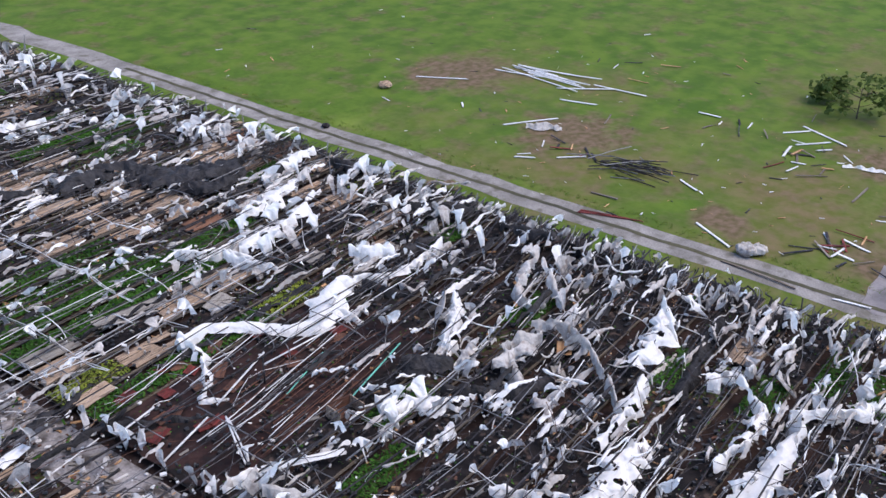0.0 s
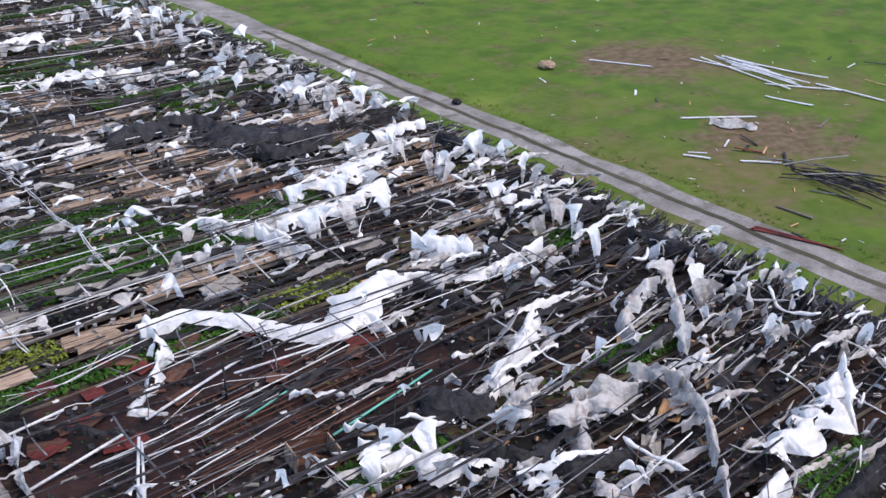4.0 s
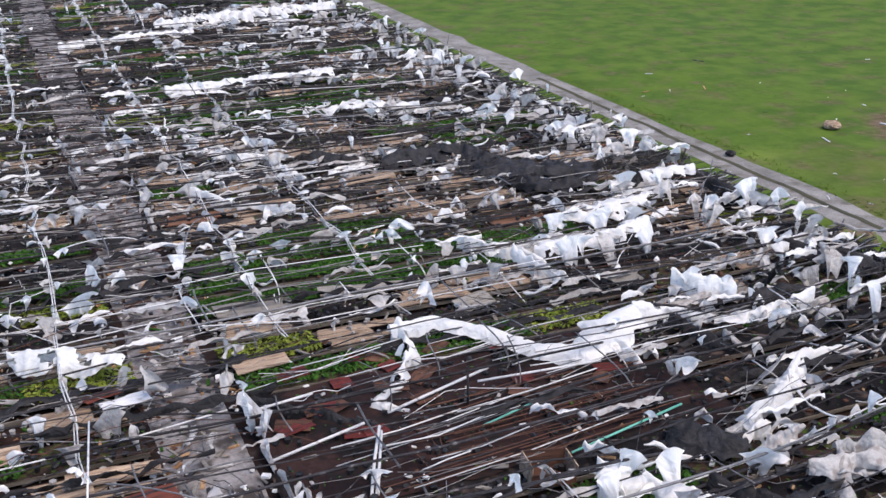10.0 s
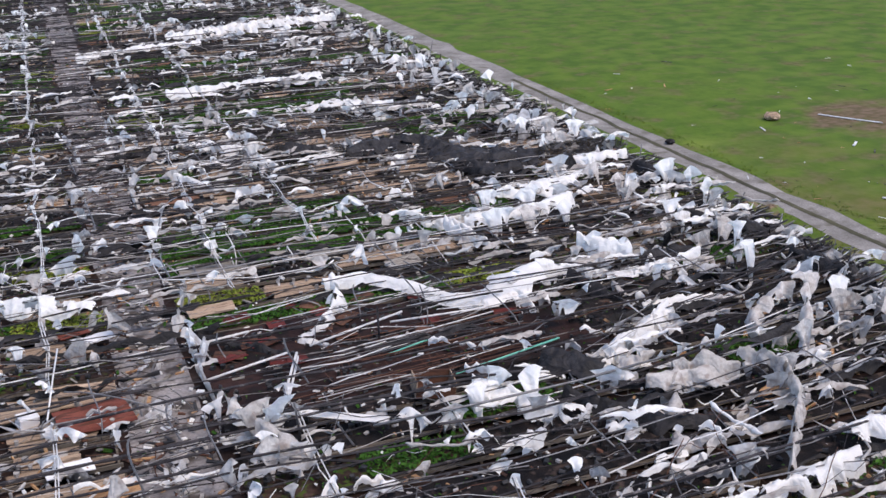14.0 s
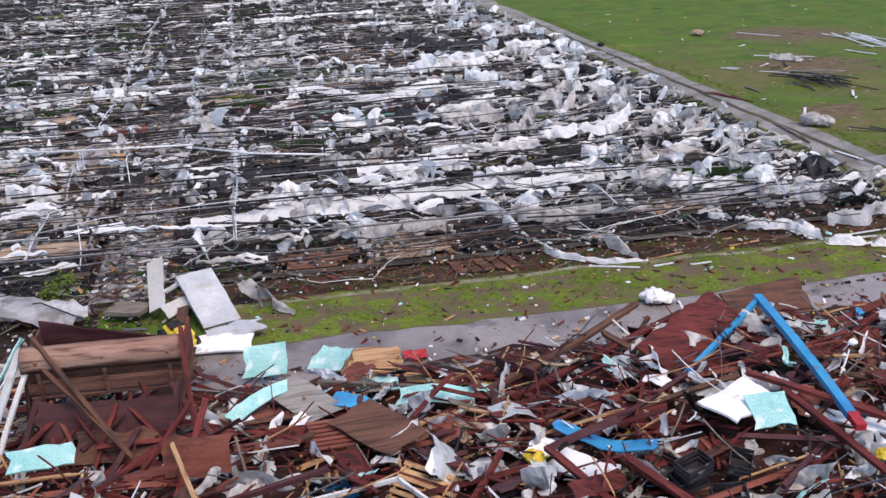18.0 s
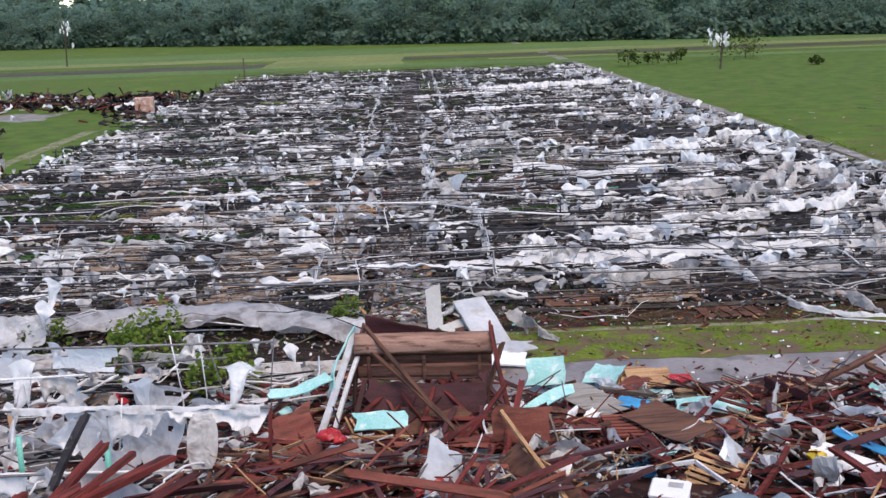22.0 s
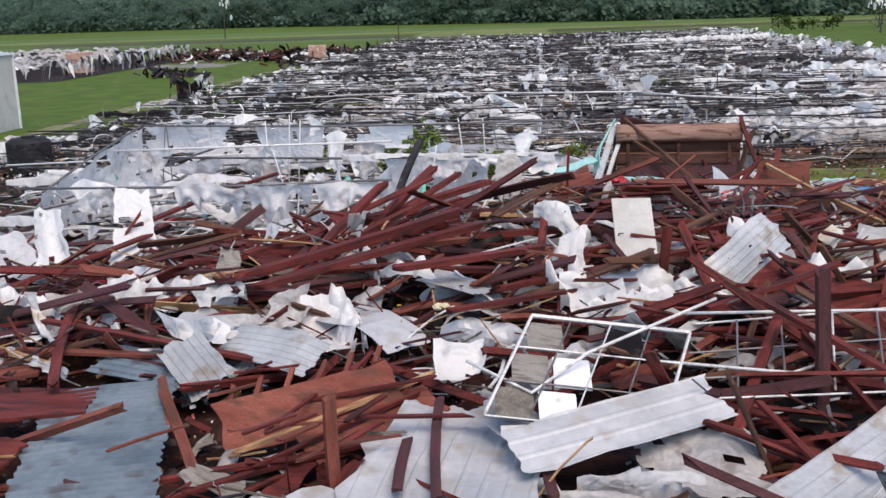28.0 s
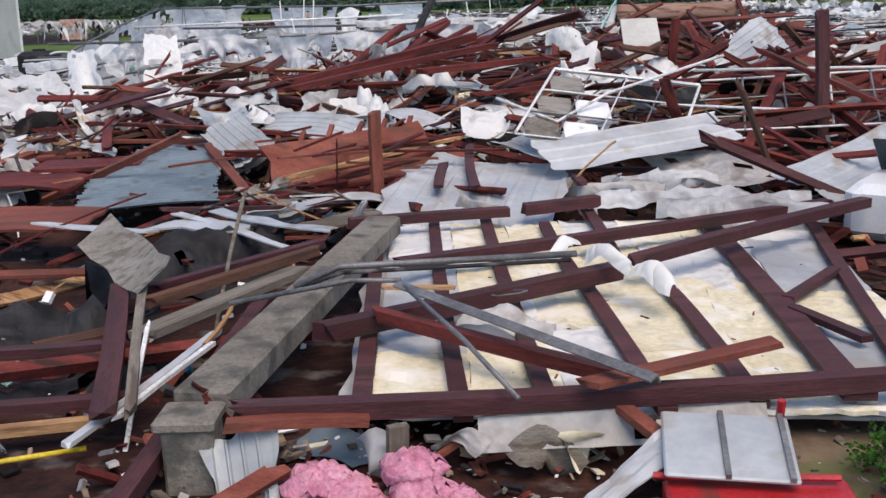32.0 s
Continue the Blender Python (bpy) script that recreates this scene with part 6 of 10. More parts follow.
def panel(A, B, W, mat, label, roll=0.0, thick=0.02, name="wall_panel", cat="panel", group="loose panels", curl=0.05, ribs=0.0, jag=0.12, seed=0, rise=0.014):
    """A sheet between two places: flat board, or sheet metal with ribs; buckled, with broken edges."""
    m, L = axis(A, B, roll)
    rg = random.Random(seed or int(A[0] * 89 + B[1] * 41 + W * 13))
    o = rg.uniform(-90, 90)
    c1, c2 = rg.uniform(-curl, curl), rg.uniform(-curl, curl)

    def fn(u, v):
        x, y = (u - 0.5) * L, (v - 0.5) * W
        if u in (0, 1):
            x += jag * nz(o + y * 3.1, u * 9) + 0.5 * jag * nz(o + y * 9, u * 5)
        if v in (0, 1):
            y += jag * nz(o + x * 2.7, v * 7 + 3)
        z = c1 * (2 * u - 1) ** 2 * L * 0.5 + c2 * (2 * v - 1) ** 2 * W * 0.5 + curl * 0.6 * nz(o + x, y)
        if ribs:
            z += rise if ((v * W) / ribs) % 1.0 < 0.22 else 0
        return (x, y, z)
    ob = Shape().slab(fn, max(5, int(L * 3)), max(5, int(W / ribs * 9) if ribs else int(W * 4)), thick, m).thing(name, mat, label, cat, group)
    return ob


def film_quad(A, B, C, D, mat, label, seed, fold=0.05, rag=0.12):
    """Stretched film between four places (A to B above, D to C below), with folds and torn edges."""
    A, B, C, D = Vector(A), Vector(B), Vector(C), Vector(D)
    n = (B - A).cross(D - A).normalized()
    L, H = (B - A).length, (D - A).length

    def fn(u, v):
        e = rag * (nz(seed + u * L * 1.6, 3) + 0.8 * nz(seed + u * L * 5, 6))
        vv = v + (e if v > 0.5 else -0.4 * e) * abs(2 * v - 1)
        uu = u + 0.6 * rag * nz(seed + v * H * 2.5, 9) * abs(2 * u - 1)
        p = A.lerp(B, uu).lerp(D.lerp(C, uu), vv)
        p = p + n * 2.2 * fold * math.sin(3.1416 * vv) * (0.6 + nz(seed + u * 3))
        return p + n * fold * (1.5 * nz(seed + u * L * 0.8, v * H * 0.8) + 0.8 * math.sin(u * L * 4 + seed + 2 * nz(v * H, u * L)))
    torn = lambda i, j: nz(seed + i * 0.31, j * 0.37, 4) < 0.36
    return Shape().grid(fn, max(8, int(L * 8)), max(6, int(H * 8)), keep=torn).thing("stretched_film", mat, label, "plastic film", "film on the hoop house", smooth=True)


def heap(x, y):
    """Height of the heap of wreckage over the yard."""
    e = lambda cx, cy, sx, sy: math.exp(-((x - cx) / sx) ** 2 - ((y - cy) / sy) ** 2)
    h = 0.1 + 1.25 * e(14.5, -13.5, 5.5, 4.2) + 0.85 * e(8.5, -16.0, 4.5, 2.2) + 0.75 * e(14.5, -20.5, 3.2, 2.6) + 0.3 * e(22, -11, 6, 4) + 0.65 * e(30.5, -8, 5, 3.2) + 0.35 * e(4.5, -19, 4, 3) + 0.4 * e(18, -18, 5, 4)
    return h + 0.12 * nz(x * 0.7, y * 0.7)


mound = Shape()
mound.grid(lambda u, v: (-1 + 45 * u, -34 + 28.3 * v, max(0.0, heap(-1 + 45 * u, -34 + 28.3 * v) * min(1, 6 * u, 6 * (1 - u), 5 * v, 7 * (1 - v)) - 0.3 + 0.1 * nz(u * 60, v * 40)) + 0.075), 90, 60)
mound.thing("ground_wreckage", RUBBLE, "dark churned heap of earth and splintered wood", "rubble", kind="structure")

# ---- hand-placed wreckage: foreground wall section ----
FR = root("fallen_wall", "fallen wall section of brown studs with cream insulation", "wall section")


def stud(A, B, w=0.12, t=0.05, mat=WOOD_PURPLE, name="stud", label="", roll=0, broken=(False, False)):
    m, L = axis(A, B, roll)
    s = beam_shape(L, w, t, random.Random(int(A[0] * 71 + A[1] * 13)), broken, 0.008)
    q = Shape()
    q.add([m @ Vector(p) for p in s.v], s.f)
    return part(name, q, mat, FR, label)


for A, B in (((10.12, -25.7, 0.40), (10.80, -31.5, 0.40)), ((10.74, -25.7, 0.40), (11.42, -31.5, 0.40)), ((10.95, -22.8, 0.45), (11.30, -25.6, 0.42)), ((11.33, -25.8, 0.40), (11.95, -31.45, 0.40)), ((11.98, -26.1, 0.40), (12.22, -28.3, 0.40)), ((12.42, -24.9, 0.42), (12.62, -27.6, 0.40)), ((12.26, -28.4, 0.40), (12.62, -31.4, 0.40)),
             ((12.93, -28.4, 0.40), (13.17, -31.3, 0.40)), ((14.98, -24.7, 0.40), (14.2, -30.9, 0.40))):
    stud(A, B)
stud((13.68, -25.6, 0.41), (13.78, -31.2, 0.41), 0.2)
stud((13.84, -29.15, 0.42), (14.45, -28.25, 0.42), 0.1)
stud((13.82, -29.4, 0.42), (14.14, -30.15, 0.42), 0.1)
xs = (10.3, 10.95, 11.55, 12.15, 12.78, 13.4, 14.0, 14.75)
rg = random.Random(5)
for i, (xa, xb) in enumerate(zip(xs, xs[1:])):
    ya = -25.8
    while ya > -31.2:
        yb = max(-31.25, ya - rg.uniform(0.9, 2.0))
        sk = lambda y: 0.1 * (-y - 26)
        o = rg.uniform(0, 90)
        kind = rg.choices((FOAM, PLASTIC, SIDING), (6.5, 2.2, 0.9))[0]
        nn = (lambda u, v, xa=xa, xb=xb, ya=ya, yb=yb, o=o: (xa + (xb - xa) * u + sk(ya + (yb - ya) * v) * (1 if i < 5 else -0.4) + 0.02 * nz(o, v * 5), ya + (yb - ya) * v + 0.08 * nz(o + u * 4, 3), 0.345 + 0.035 * nz(o + u * 3, v * 5) + 0.02 * nz(o + u * 9, v * 12)))
        part("insulation_batt" if kind is FOAM else "facing_sheet", Shape().slab(nn, 6, 8, 0.03), kind, FR, "cream insulation board" if kind is FOAM else "white torn facing")
        ya = yb + 0.02
part("wall_sheathing", Shape().slab(lambda u, v: (10.1 + 4.7 * u + 0.5 * (1 - v) * (1 - 2 * u) + 0.1 * nz(u * 9, v * 9), -31.2 + 5.7 * v + 0.06 * nz(u * 11, 4), 0.29), 14, 14, 0.025), SIDING, FR, "white metal outer skin")
BL = "long dark brown painted beam lying across the wall section"
for A, B, w, t, br in (((9.85, -26.4, 0.5), (11.6, -26.0, 0.52), 0.14, 0.1, (1, 0)), ((11.75, -25.95, 0.53), (12.6, -25.6, 0.55), 0.16, 0.12, (1, 1)), ((10.6, -28.3, 0.52), (15.0, -26.0, 0.55), 0.13, 0.1, (1, 0)), ((12.65, -28.55, 0.58), (15.3, -26.3, 0.62), 0.13, 0.1, (1, 0)),
                       ((10.3, -30.25, 0.52), (12.6, -28.7, 0.56), 0.15, 0.13, (1, 1)), ((10.05, -31.7, 0.52), (14.9, -31.0, 0.52), 0.13, 0.11, (1, 0)), ((13.5, -23.3, 0.55), (15.1, -24.8, 0.55), 0.14, 0.1, (1, 1)), ((12.1, -23.5, 0.6), (13.5, -23.85, 0.6), 0.12, 0.06, (1, 1))):
    board(A, B, w, t, WOOD_PURPLE, BL, name="roof_beam", cat="beam", group="fallen beams", broken=br)
board((10.65, -30.0, 0.6), (12.35, -31.2, 0.55), 0.1, 0.09, WOOD_RED, "dark red round-edged pole lying on the wall section", name="pole", cat="beam")
board((12.1, -31.55, 0.62), (13.35, -30.9, 0.66), 0.14, 0.04, WOOD_RUST, "splintered orange-brown board resting on a beam")
board((10.08, -31.85, 0.5), (10.9, -31.66, 0.46), 0.1, 0.06, WOOD_RUST, "raw orange wood split from the beam's end")
board((12.25, -31.2, 0.45), (12.55, -31.75, 0.38), 0.1, 0.05, WOOD_RUST, "splintered orange stub under the beam")
board((10.65, -29.4, 0.62), (11.25, -29.35, 0.6), 0.07, 0.025, WOOD_RAW, "splintered raw lath on the beams")


def rail(name, pts, r, mat, label, n=8):
    return Shape().tube(pts, r, n).thing(name, mat, label, "rail", "bent metal rails", smooth=True)


rail("metal_rail", [(9.95, -29.35, 0.62), (10.3, -29.2, 0.74), (12.2, -28.95, 0.76)], 0.028, STEEL, "bent grey metal track lying on the beams")
rail("metal_rail", [(9.95, -29.33, 0.59), (10.32, -29.24, 0.70), (12.15, -29.0, 0.72)], 0.018, PIPE_DARK, "bent grey metal track lying on the beams")
m, L = axis((10.85, -29.95, 0.8), (12.5, -31.7, 0.72), 25)
o = Shape().box(L, 0.07, 0.012, None).box(L, 0.012, 0.06, Matrix.Translation((0, 0.033, -0.03))).thing("angle_iron", STEEL, "bent grey angle iron across the wall section", "angle iron")
o.matrix_basis = m
rail("metal_rail", [(9.6, -29.95, 0.66), (10.5, -29.85, 0.8), (10.88, -29.93, 0.82)], 0.02, STEEL, "bent grey metal strip")
rail("metal_rail", [(10.88, -29.93, 0.8), (11.4, -31.0, 0.72), (11.75, -31.7, 0.6)], 0.016, STEEL, "thin grey metal strip")
rail("wire_loop", [(11.55, -30.1, 0.75), (11.6, -30.3, 0.8), (11.75, -30.3, 0.82), (11.8, -30.1, 0.78), (11.7, -29.95, 0.74)], 0.006, STEEL, "loop of thin wire", 5)
for A, B, w in (((11.98, -28.9, 0.72), (12.22, -28.55, 0.74), 0.16), ((12.3, -28.75, 0.76), (12.62, -29.1, 0.76), 0.16), ((12.68, -28.95, 0.7), (12.9, -29.5, 0.62), 0.2), ((12.5, -25.45, 0.6), (14.9, -25.7, 0.6), 0.5), ((13.2, -26.0, 0.58), (14.9, -26.4, 0.6), 0.46), ((12.7, -24.6, 0.6), (14.1, -24.5, 0.62), 0.55), ((11.3, -29.6, 0.48), (12.0, -29.9, 0.46), 0.4), ((12.4, -24.9, 0.56), (13.4, -25.1, 0.58), 0.4)):
    lay("film_scrap", [A, ((A[0] + B[0]) / 2, (A[1] + B[1]) / 2, (A[2] + B[2]) / 2 + 0.08), B], w, FILM if w > 0.45 else PLASTIC_DIRTY if w > 0.3 else PLASTIC, "torn translucent plastic caught on the beams", fold=0.06, ragged=0.45, sag=0.04, group="plastic scraps in the wreckage")

# concrete lintel on its stub column
L0 = root("concrete_lintel", "grey concrete beam resting on a stub column", "concrete beam")
m, L = axis((10.3, -26.6, 0.52), (9.85, -31.5, 0.48))
q = Shape().box(L, 0.36, 0.2, m, 0.02)
part("beam", q, CONCRETE, L0)
part("column", Shape().box(0.3, 0.28, 0.5, Matrix.Translation((9.86, -31.72, 0.24)) @ Matrix.Rotation(0.06, 4, "Z"), 0.02), CONCRETE, L0)
part("column_cap", Shape().box(0.36, 0.34, 0.07, Matrix.Translation((9.85, -31.72, 0.5)) @ Matrix.Rotation(0.06, 4, "Z"), 0.015), CONCRETE, L0)
panel((10.15, -31.75, 0.44), (10.25, -32.0, 0.08), 0.36, TIN, "torn pale ribbed metal scrap hanging by the column", roll=15, ribs=0.09, curl=0.15, thick=0.004, name="metal_scrap", cat="sheet metal", group="sheet metal")


def wool(name, pts, label, mat):
    """Soft lumps of insulation wool or bunched plastic."""
    kind = {"insulation_wool": "insulation", "white_sack": "plastic sack", "boulder": "boulder", "dark_bucket": "bucket", "grass_clump": "soil clump", "rubble_bag": "bale"}.get(name, "plastic object")
    r = root(name, label, kind) if len(pts) > 1 else None
    for (x, y, z, q) in pts:
        o = x * 9 + y
        s = Shape().grid(lambda u, v: (x + q * (1 + 0.45 * nz(o + 3 * math.cos(6.283 * u), 3 * math.sin(6.283 * u), v * 4)) * math.sin(3.1416 * v) * math.cos(6.283 * u),
                                       y + q * (1 + 0.45 * nz(o + 3 * math.cos(6.283 * u), 3 * math.sin(6.283 * u), v * 4 + 2)) * math.sin(3.1416 * v) * math.sin(6.283 * u), z + 0.55 * q * (math.cos(3.1416 * v) + 0.3 * nz(o + 6 * u, 5 * v)) + 0.2 * q * nz(o + 3.3 * math.cos(6.283 * u) * math.sin(3.1416 * v) * 2, 6.6 * math.sin(6.283 * u) * math.sin(3.1416 * v), 7 * v)), 30, 20)
        if r:
            part("lump", s, mat, r, smooth=True)
        else:
            r = s.thing(name, mat, label, kind, smooth=True)
    return r


wool("insulation_wool", [(10.62, -31.9, 0.17, 0.2), (10.8, -31.95, 0.15, 0.16), (11.15, -31.88, 0.26, 0.17), (11.22, -32.0, 0.16, 0.18), (11.42, -32.0, 0.12, 0.13), (10.95, -32.05, 0.1, 0.12)], "crumpled pink insulation wool under the wall section", FOAM_PINK)
board((11.05, -31.7, 0.0), (11.06, -31.72, 0.45), 0.12, 0.06, WOOD_GREY, "short tan post under the beam", broken=(0, 0))
# tool chest with raised lid
TC = root("tool_chest", "red metal tool chest with an open ribbed grey lid", "tool chest")
part("chest_body", Shape().box(0.95, 0.5, 0.3, Matrix.Translation((12.98, -32.3, 0.15)), 0.02), PAINT_RED, TC)
part("rim", Shape().tube([(12.45, -32.12, 0.34), (13.4, -32.14, 0.34)], 0.02, 6), PAINT_RED, TC)
m, L = axis((12.52, -31.93, 0.44), (13.2, -31.98, 0.42), 14)
lid = Shape().box(L, 0.55, 0.03, m, 0.01)
part("lid", lid, TIN, TC, "grey-white metal lid")
for k in (-0.02, 0.3):
    q = Shape().box(0.03, 0.55, 0.03, m @ Matrix.Translation((k, 0, 0.02)))
    part("lid_rib", q, STEEL, TC)
part("side_plate", Shape().slab(lambda u, v: (12.05 + 0.5 * u, -32.05 + 0.3 * u - 0.25 * v, 0.12 + 0.34 * u * (1 - 0.3 * v) + 0.03 * nz(u * 4, v * 4)), 8, 6, 0.012), SIDING, TC, "torn grey-white side plate")
part("red_post", Shape().tube([(13.2, -31.55, 0.1), (13.22, -31.6, 0.55)], 0.025, 6), PAINT_RED, TC)
rail("yellow_hose", [(8.0, -31.75, 0.1), (8.6, -31.6, 0.16), (9.05, -31.38, 0.15)], 0.018, PAINT_YELLOW, "short piece of yellow hose")
for A, B, w, t, mt in (((9.18, -31.4, 0.36), (8.3, -28.8, 0.5), 0.16, 0.05, WOOD_PURPLE), ((9.4, -31.5, 0.4), (8.55, -28.9, 0.55), 0.07, 0.05, WOOD_GREY), ((8.95, -30.2, 0.48), (9.85, -28.5, 0.55), 0.2, 0.06, WOOD_GREY), ((9.6, -32.4, 0.2), (9.75, -29.5, 0.55), 0.12, 0.1, WOOD_PURPLE), ((8.7, -29.4, 0.5), (9.9, -28.0, 0.6), 0.1, 0.08, WOOD_BROWN)) + (((8.6, -29.0, 0.5), (9.9, -27.7, 0.6), 0.1, 0.08, WOOD_PURPLE), ((7.6, -31.2, 0.3), (9.2, -30.9, 0.3), 0.12, 0.07, WOOD_PURPLE), ((7.4, -31.6, 0.2), (9.1, -31.1, 0.22), 0.1, 0.06, WOOD_RAW), ((7.4, -30.2, 0.35), (8.9, -30.1, 0.4), 0.12, 0.08, WOOD_PURPLE), ((9.0, -31.6, 0.25), (9.5, -29.9, 0.45), 0.07, 0.03, SIDING), ((9.2, -31.3, 0.3), (9.55, -30.2, 0.45), 0.04, 0.03, PIPE_WHITE)):
    board(A, B, w, t, mt, "weathered timber in the heap beside the concrete beam" if mt is WOOD_GREY else "dark painted timber in the heap beside the concrete beam")
panel((7.8, -27.9, 0.72), (8.8, -29.2, 0.62), 0.42, PLANK_GREY, "folded grey trim panel with a cream edge", roll=38, name="trim_panel", curl=0.12)
panel((6.6, -26.6, 0.6), (8.0, -27.2, 0.62), 0.35, SIDING, "white metal trim with yellow foam on its edge", roll=-10, name="trim_panel")
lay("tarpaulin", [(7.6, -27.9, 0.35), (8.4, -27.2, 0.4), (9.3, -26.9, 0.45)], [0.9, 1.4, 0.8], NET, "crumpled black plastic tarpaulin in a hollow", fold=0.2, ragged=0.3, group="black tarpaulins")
panel((7.9, -26.1, 0.6), (9.8, -27.9, 0.55), 0.12, SIDING, "white metal trim strip", name="trim_strip", thick=0.015)
panel((8.4, -26.3, 0.62), (9.9, -27.4, 0.62), 0.16, TIN, "white metal trim strip", name="trim_strip", thick=0.015)
panel((7.8, -26.4, 0.55), (8.9, -26.9, 0.6), 0.45, SIDING, "white sheet metal scrap", name="metal_scrap", cat="sheet metal", group="sheet metal")

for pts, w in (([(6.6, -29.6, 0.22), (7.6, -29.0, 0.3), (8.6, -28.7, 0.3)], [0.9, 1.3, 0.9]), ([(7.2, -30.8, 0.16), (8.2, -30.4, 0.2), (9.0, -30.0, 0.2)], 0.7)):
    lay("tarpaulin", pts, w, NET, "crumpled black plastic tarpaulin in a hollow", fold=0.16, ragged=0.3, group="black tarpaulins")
# earth, weeds and litter below the wall section's broken edge
sheet("ground_bank", 13.1, -34.0, 16.5, -30.6, 0.14, BARE, "bare tan earth beside the wall section", wob=0.25, step=0.3, relief=0.05)
t, c = tree_mesh(random.Random(18), 0.5, 0.42, 420, 0.035)
for x, y, k in ((13.75, -31.75, 0.5), (13.95, -31.55, 0.45), (13.85, -32.0, 0.5), (14.1, -31.8, 0.4)):
    w = root("weed", "small green weed growing beside the fallen wall", "weed", "weeds", at=Matrix.Translation((x, y, 0.12)) @ Matrix.Scale(k, 4))
    part("stem", t, BARK, w)
    part("leaves", c, LEAF, w)
ur = random.Random(19)
under = {}
for k in range(900):
    x, y = ur.uniform(9.2, 14.2), ur.uniform(-33.2, -30.9)
    mt = ur.choices((WOOD_GREY, WOOD_RED, PAINT_WHITE, PLANK, WOOD_RUST, PLASTIC_DIRTY, PIPE_DARK, FOAM), (3, 3, 2, 2, 2, 3, 2, 1.2))[0]
    a = 0.015 + 0.05 * ur.random() ** 2
    under.setdefault(mt, Shape()).box(a * ur.uniform(1, 4), a * ur.uniform(0.5, 1), a * ur.uniform(0.2, 0.6), Matrix.Translation((x, y, 0.1 + 0.04 * ur.random())) @ Euler((ur.uniform(-0.5, 0.5), ur.uniform(-0.5, 0.5), ur.uniform(0, 3.14))).to_matrix().to_4x4())
for k in range(90):
    x, y = ur.uniform(10.4, 14.6), ur.uniform(-31.3, -25.8)
    mt = ur.choice((WOOD_RAW, WOOD_RED, WOOD_GREY, PIPE_DARK, WOOD_RUST))
    a = 0.005 + 0.012 * ur.random() ** 2
    under.setdefault(mt, Shape()).box(a * ur.uniform(1, 7), a, a * 0.5, Matrix.Translation((x, y, 0.395)) @ Matrix.Rotation(ur.uniform(0, 3.14), 4, "Z"))
for mt, q in under.items():
    q.thing("wall_litter", mt, "chips and splinters on and under the fallen wall", "litter", kind="stuff")
film_quad((11.5, -31.52, 0.42), (13.2, -31.29, 0.43), (13.2, -31.46, 0.26), (11.5, -31.68, 0.26), PLASTIC_DIRTY, "torn pale facing along the wall's broken edge", 2.2, fold=0.01, rag=0.03)
for i, (x, y, w, d, mt) in enumerate(((11.45, -31.62, 0.28, 0.34, PLASTIC_DIRTY), (11.9, -31.6, 0.5, 0.3, WOOD_GREY), (11.0, -31.62, 0.4, 0.3, FILM), (12.1, -31.58, 0.3, 0.26, FOAM))):
    o = hang_shape(w, d * 1.5, random.Random(900 + i), nu=10, nv=6, sway=0.05).thing("torn_facing", mt, "torn wall facing hanging under the broken wall", "wall facing", "torn facings", smooth=True)
    o.matrix_basis = Matrix.Translation((x, y, 0.4))
panel((10.35, -31.15, 0.14), (10.85, -31.4, 0.2), 0.4, TIN_BLUE, "pale blue sheet lying in the hollow under the wall", curl=0.3, thick=0.004)
board((11.1, -31.75, 0.14), (11.55, -31.45, 0.34), 0.04, 0.03, WOOD_RUST, "thin orange lath under the wall")
# blue roof tin, rust panels, sidings
panel((5.9, -23.7, 0.58), (7.55, -23.25, 0.62), 3.5, TIN_BLUE, "blue-grey ribbed roof sheet lying on the heap", rise=0.03, ribs=0.16, curl=0.03, thick=0.004, name="roof_sheet", cat="sheet metal", group="sheet metal", roll=3)
panel((5.3, -25.9, 0.52), (6.9, -26.1, 0.54), 0.9, WOOD_RUST, "pinkish brown board lying beside the roof sheet", roll=6, thick=0.03, curl=0.03)
panel((4.2, -23.9, 0.66), (6.0, -24.2, 0.66), 0.6, WOOD_RED, "dark red board lying on the heap", roll=8, thick=0.04, curl=0.03)
panel((5.6, -20.6, 0.62), (7.6, -21.4, 0.6), 0.9, TIN_BLUE, "blue-grey ribbed roof sheet lying on the heap", rise=0.03, ribs=0.16, curl=0.03, thick=0.004, name="roof_sheet", cat="sheet metal", group="sheet metal", roll=10)
panel((4.7, -22.65, 0.64), (6.2, -22.4, 0.66), 0.95, WOOD_RED, "dark red board lying on the blue roof sheet", thick=0.05, curl=0.02)
panel((8.3, -23.4, 0.66), (10.4, -22.2, 0.82), 0.74, WOOD_RUST, "rust-red wall panel tilted on the heap", roll=46, thick=0.03, curl=0.05, jag=0.1)
panel((9.4, -23.6, 0.5), (10.9, -22.2, 0.62), 0.7, WOOD_RUST, "rust-brown board tilted on the heap", roll=15, thick=0.03)
for A, B in (((8.2, -23.2, 0.4), (8.3, -22.7, 1.0)), ((8.5, -23.1, 0.4), (8.62, -22.5, 1.05)), ((8.8, -23.1, 0.4), (9.0, -22.3, 1.1)), ((9.1, -22.8, 0.45), (9.4, -22.0, 1.1)), ((9.5, -22.4, 0.5), (9.7, -21.7, 1.1)), ((9.9, -22.0, 0.5), (10.05, -21.4, 1.1))):
    board(A, B, 0.07, 0.04, WOOD_RUST, "short rust-red stud nailed to a panel")
board((9.95, -24.4, 0.05), (9.92, -24.35, 1.5), 0.14, 0.1, WOOD_RUST, "upright splintered red-brown post", broken=(0, 1), name="post", cat="post")
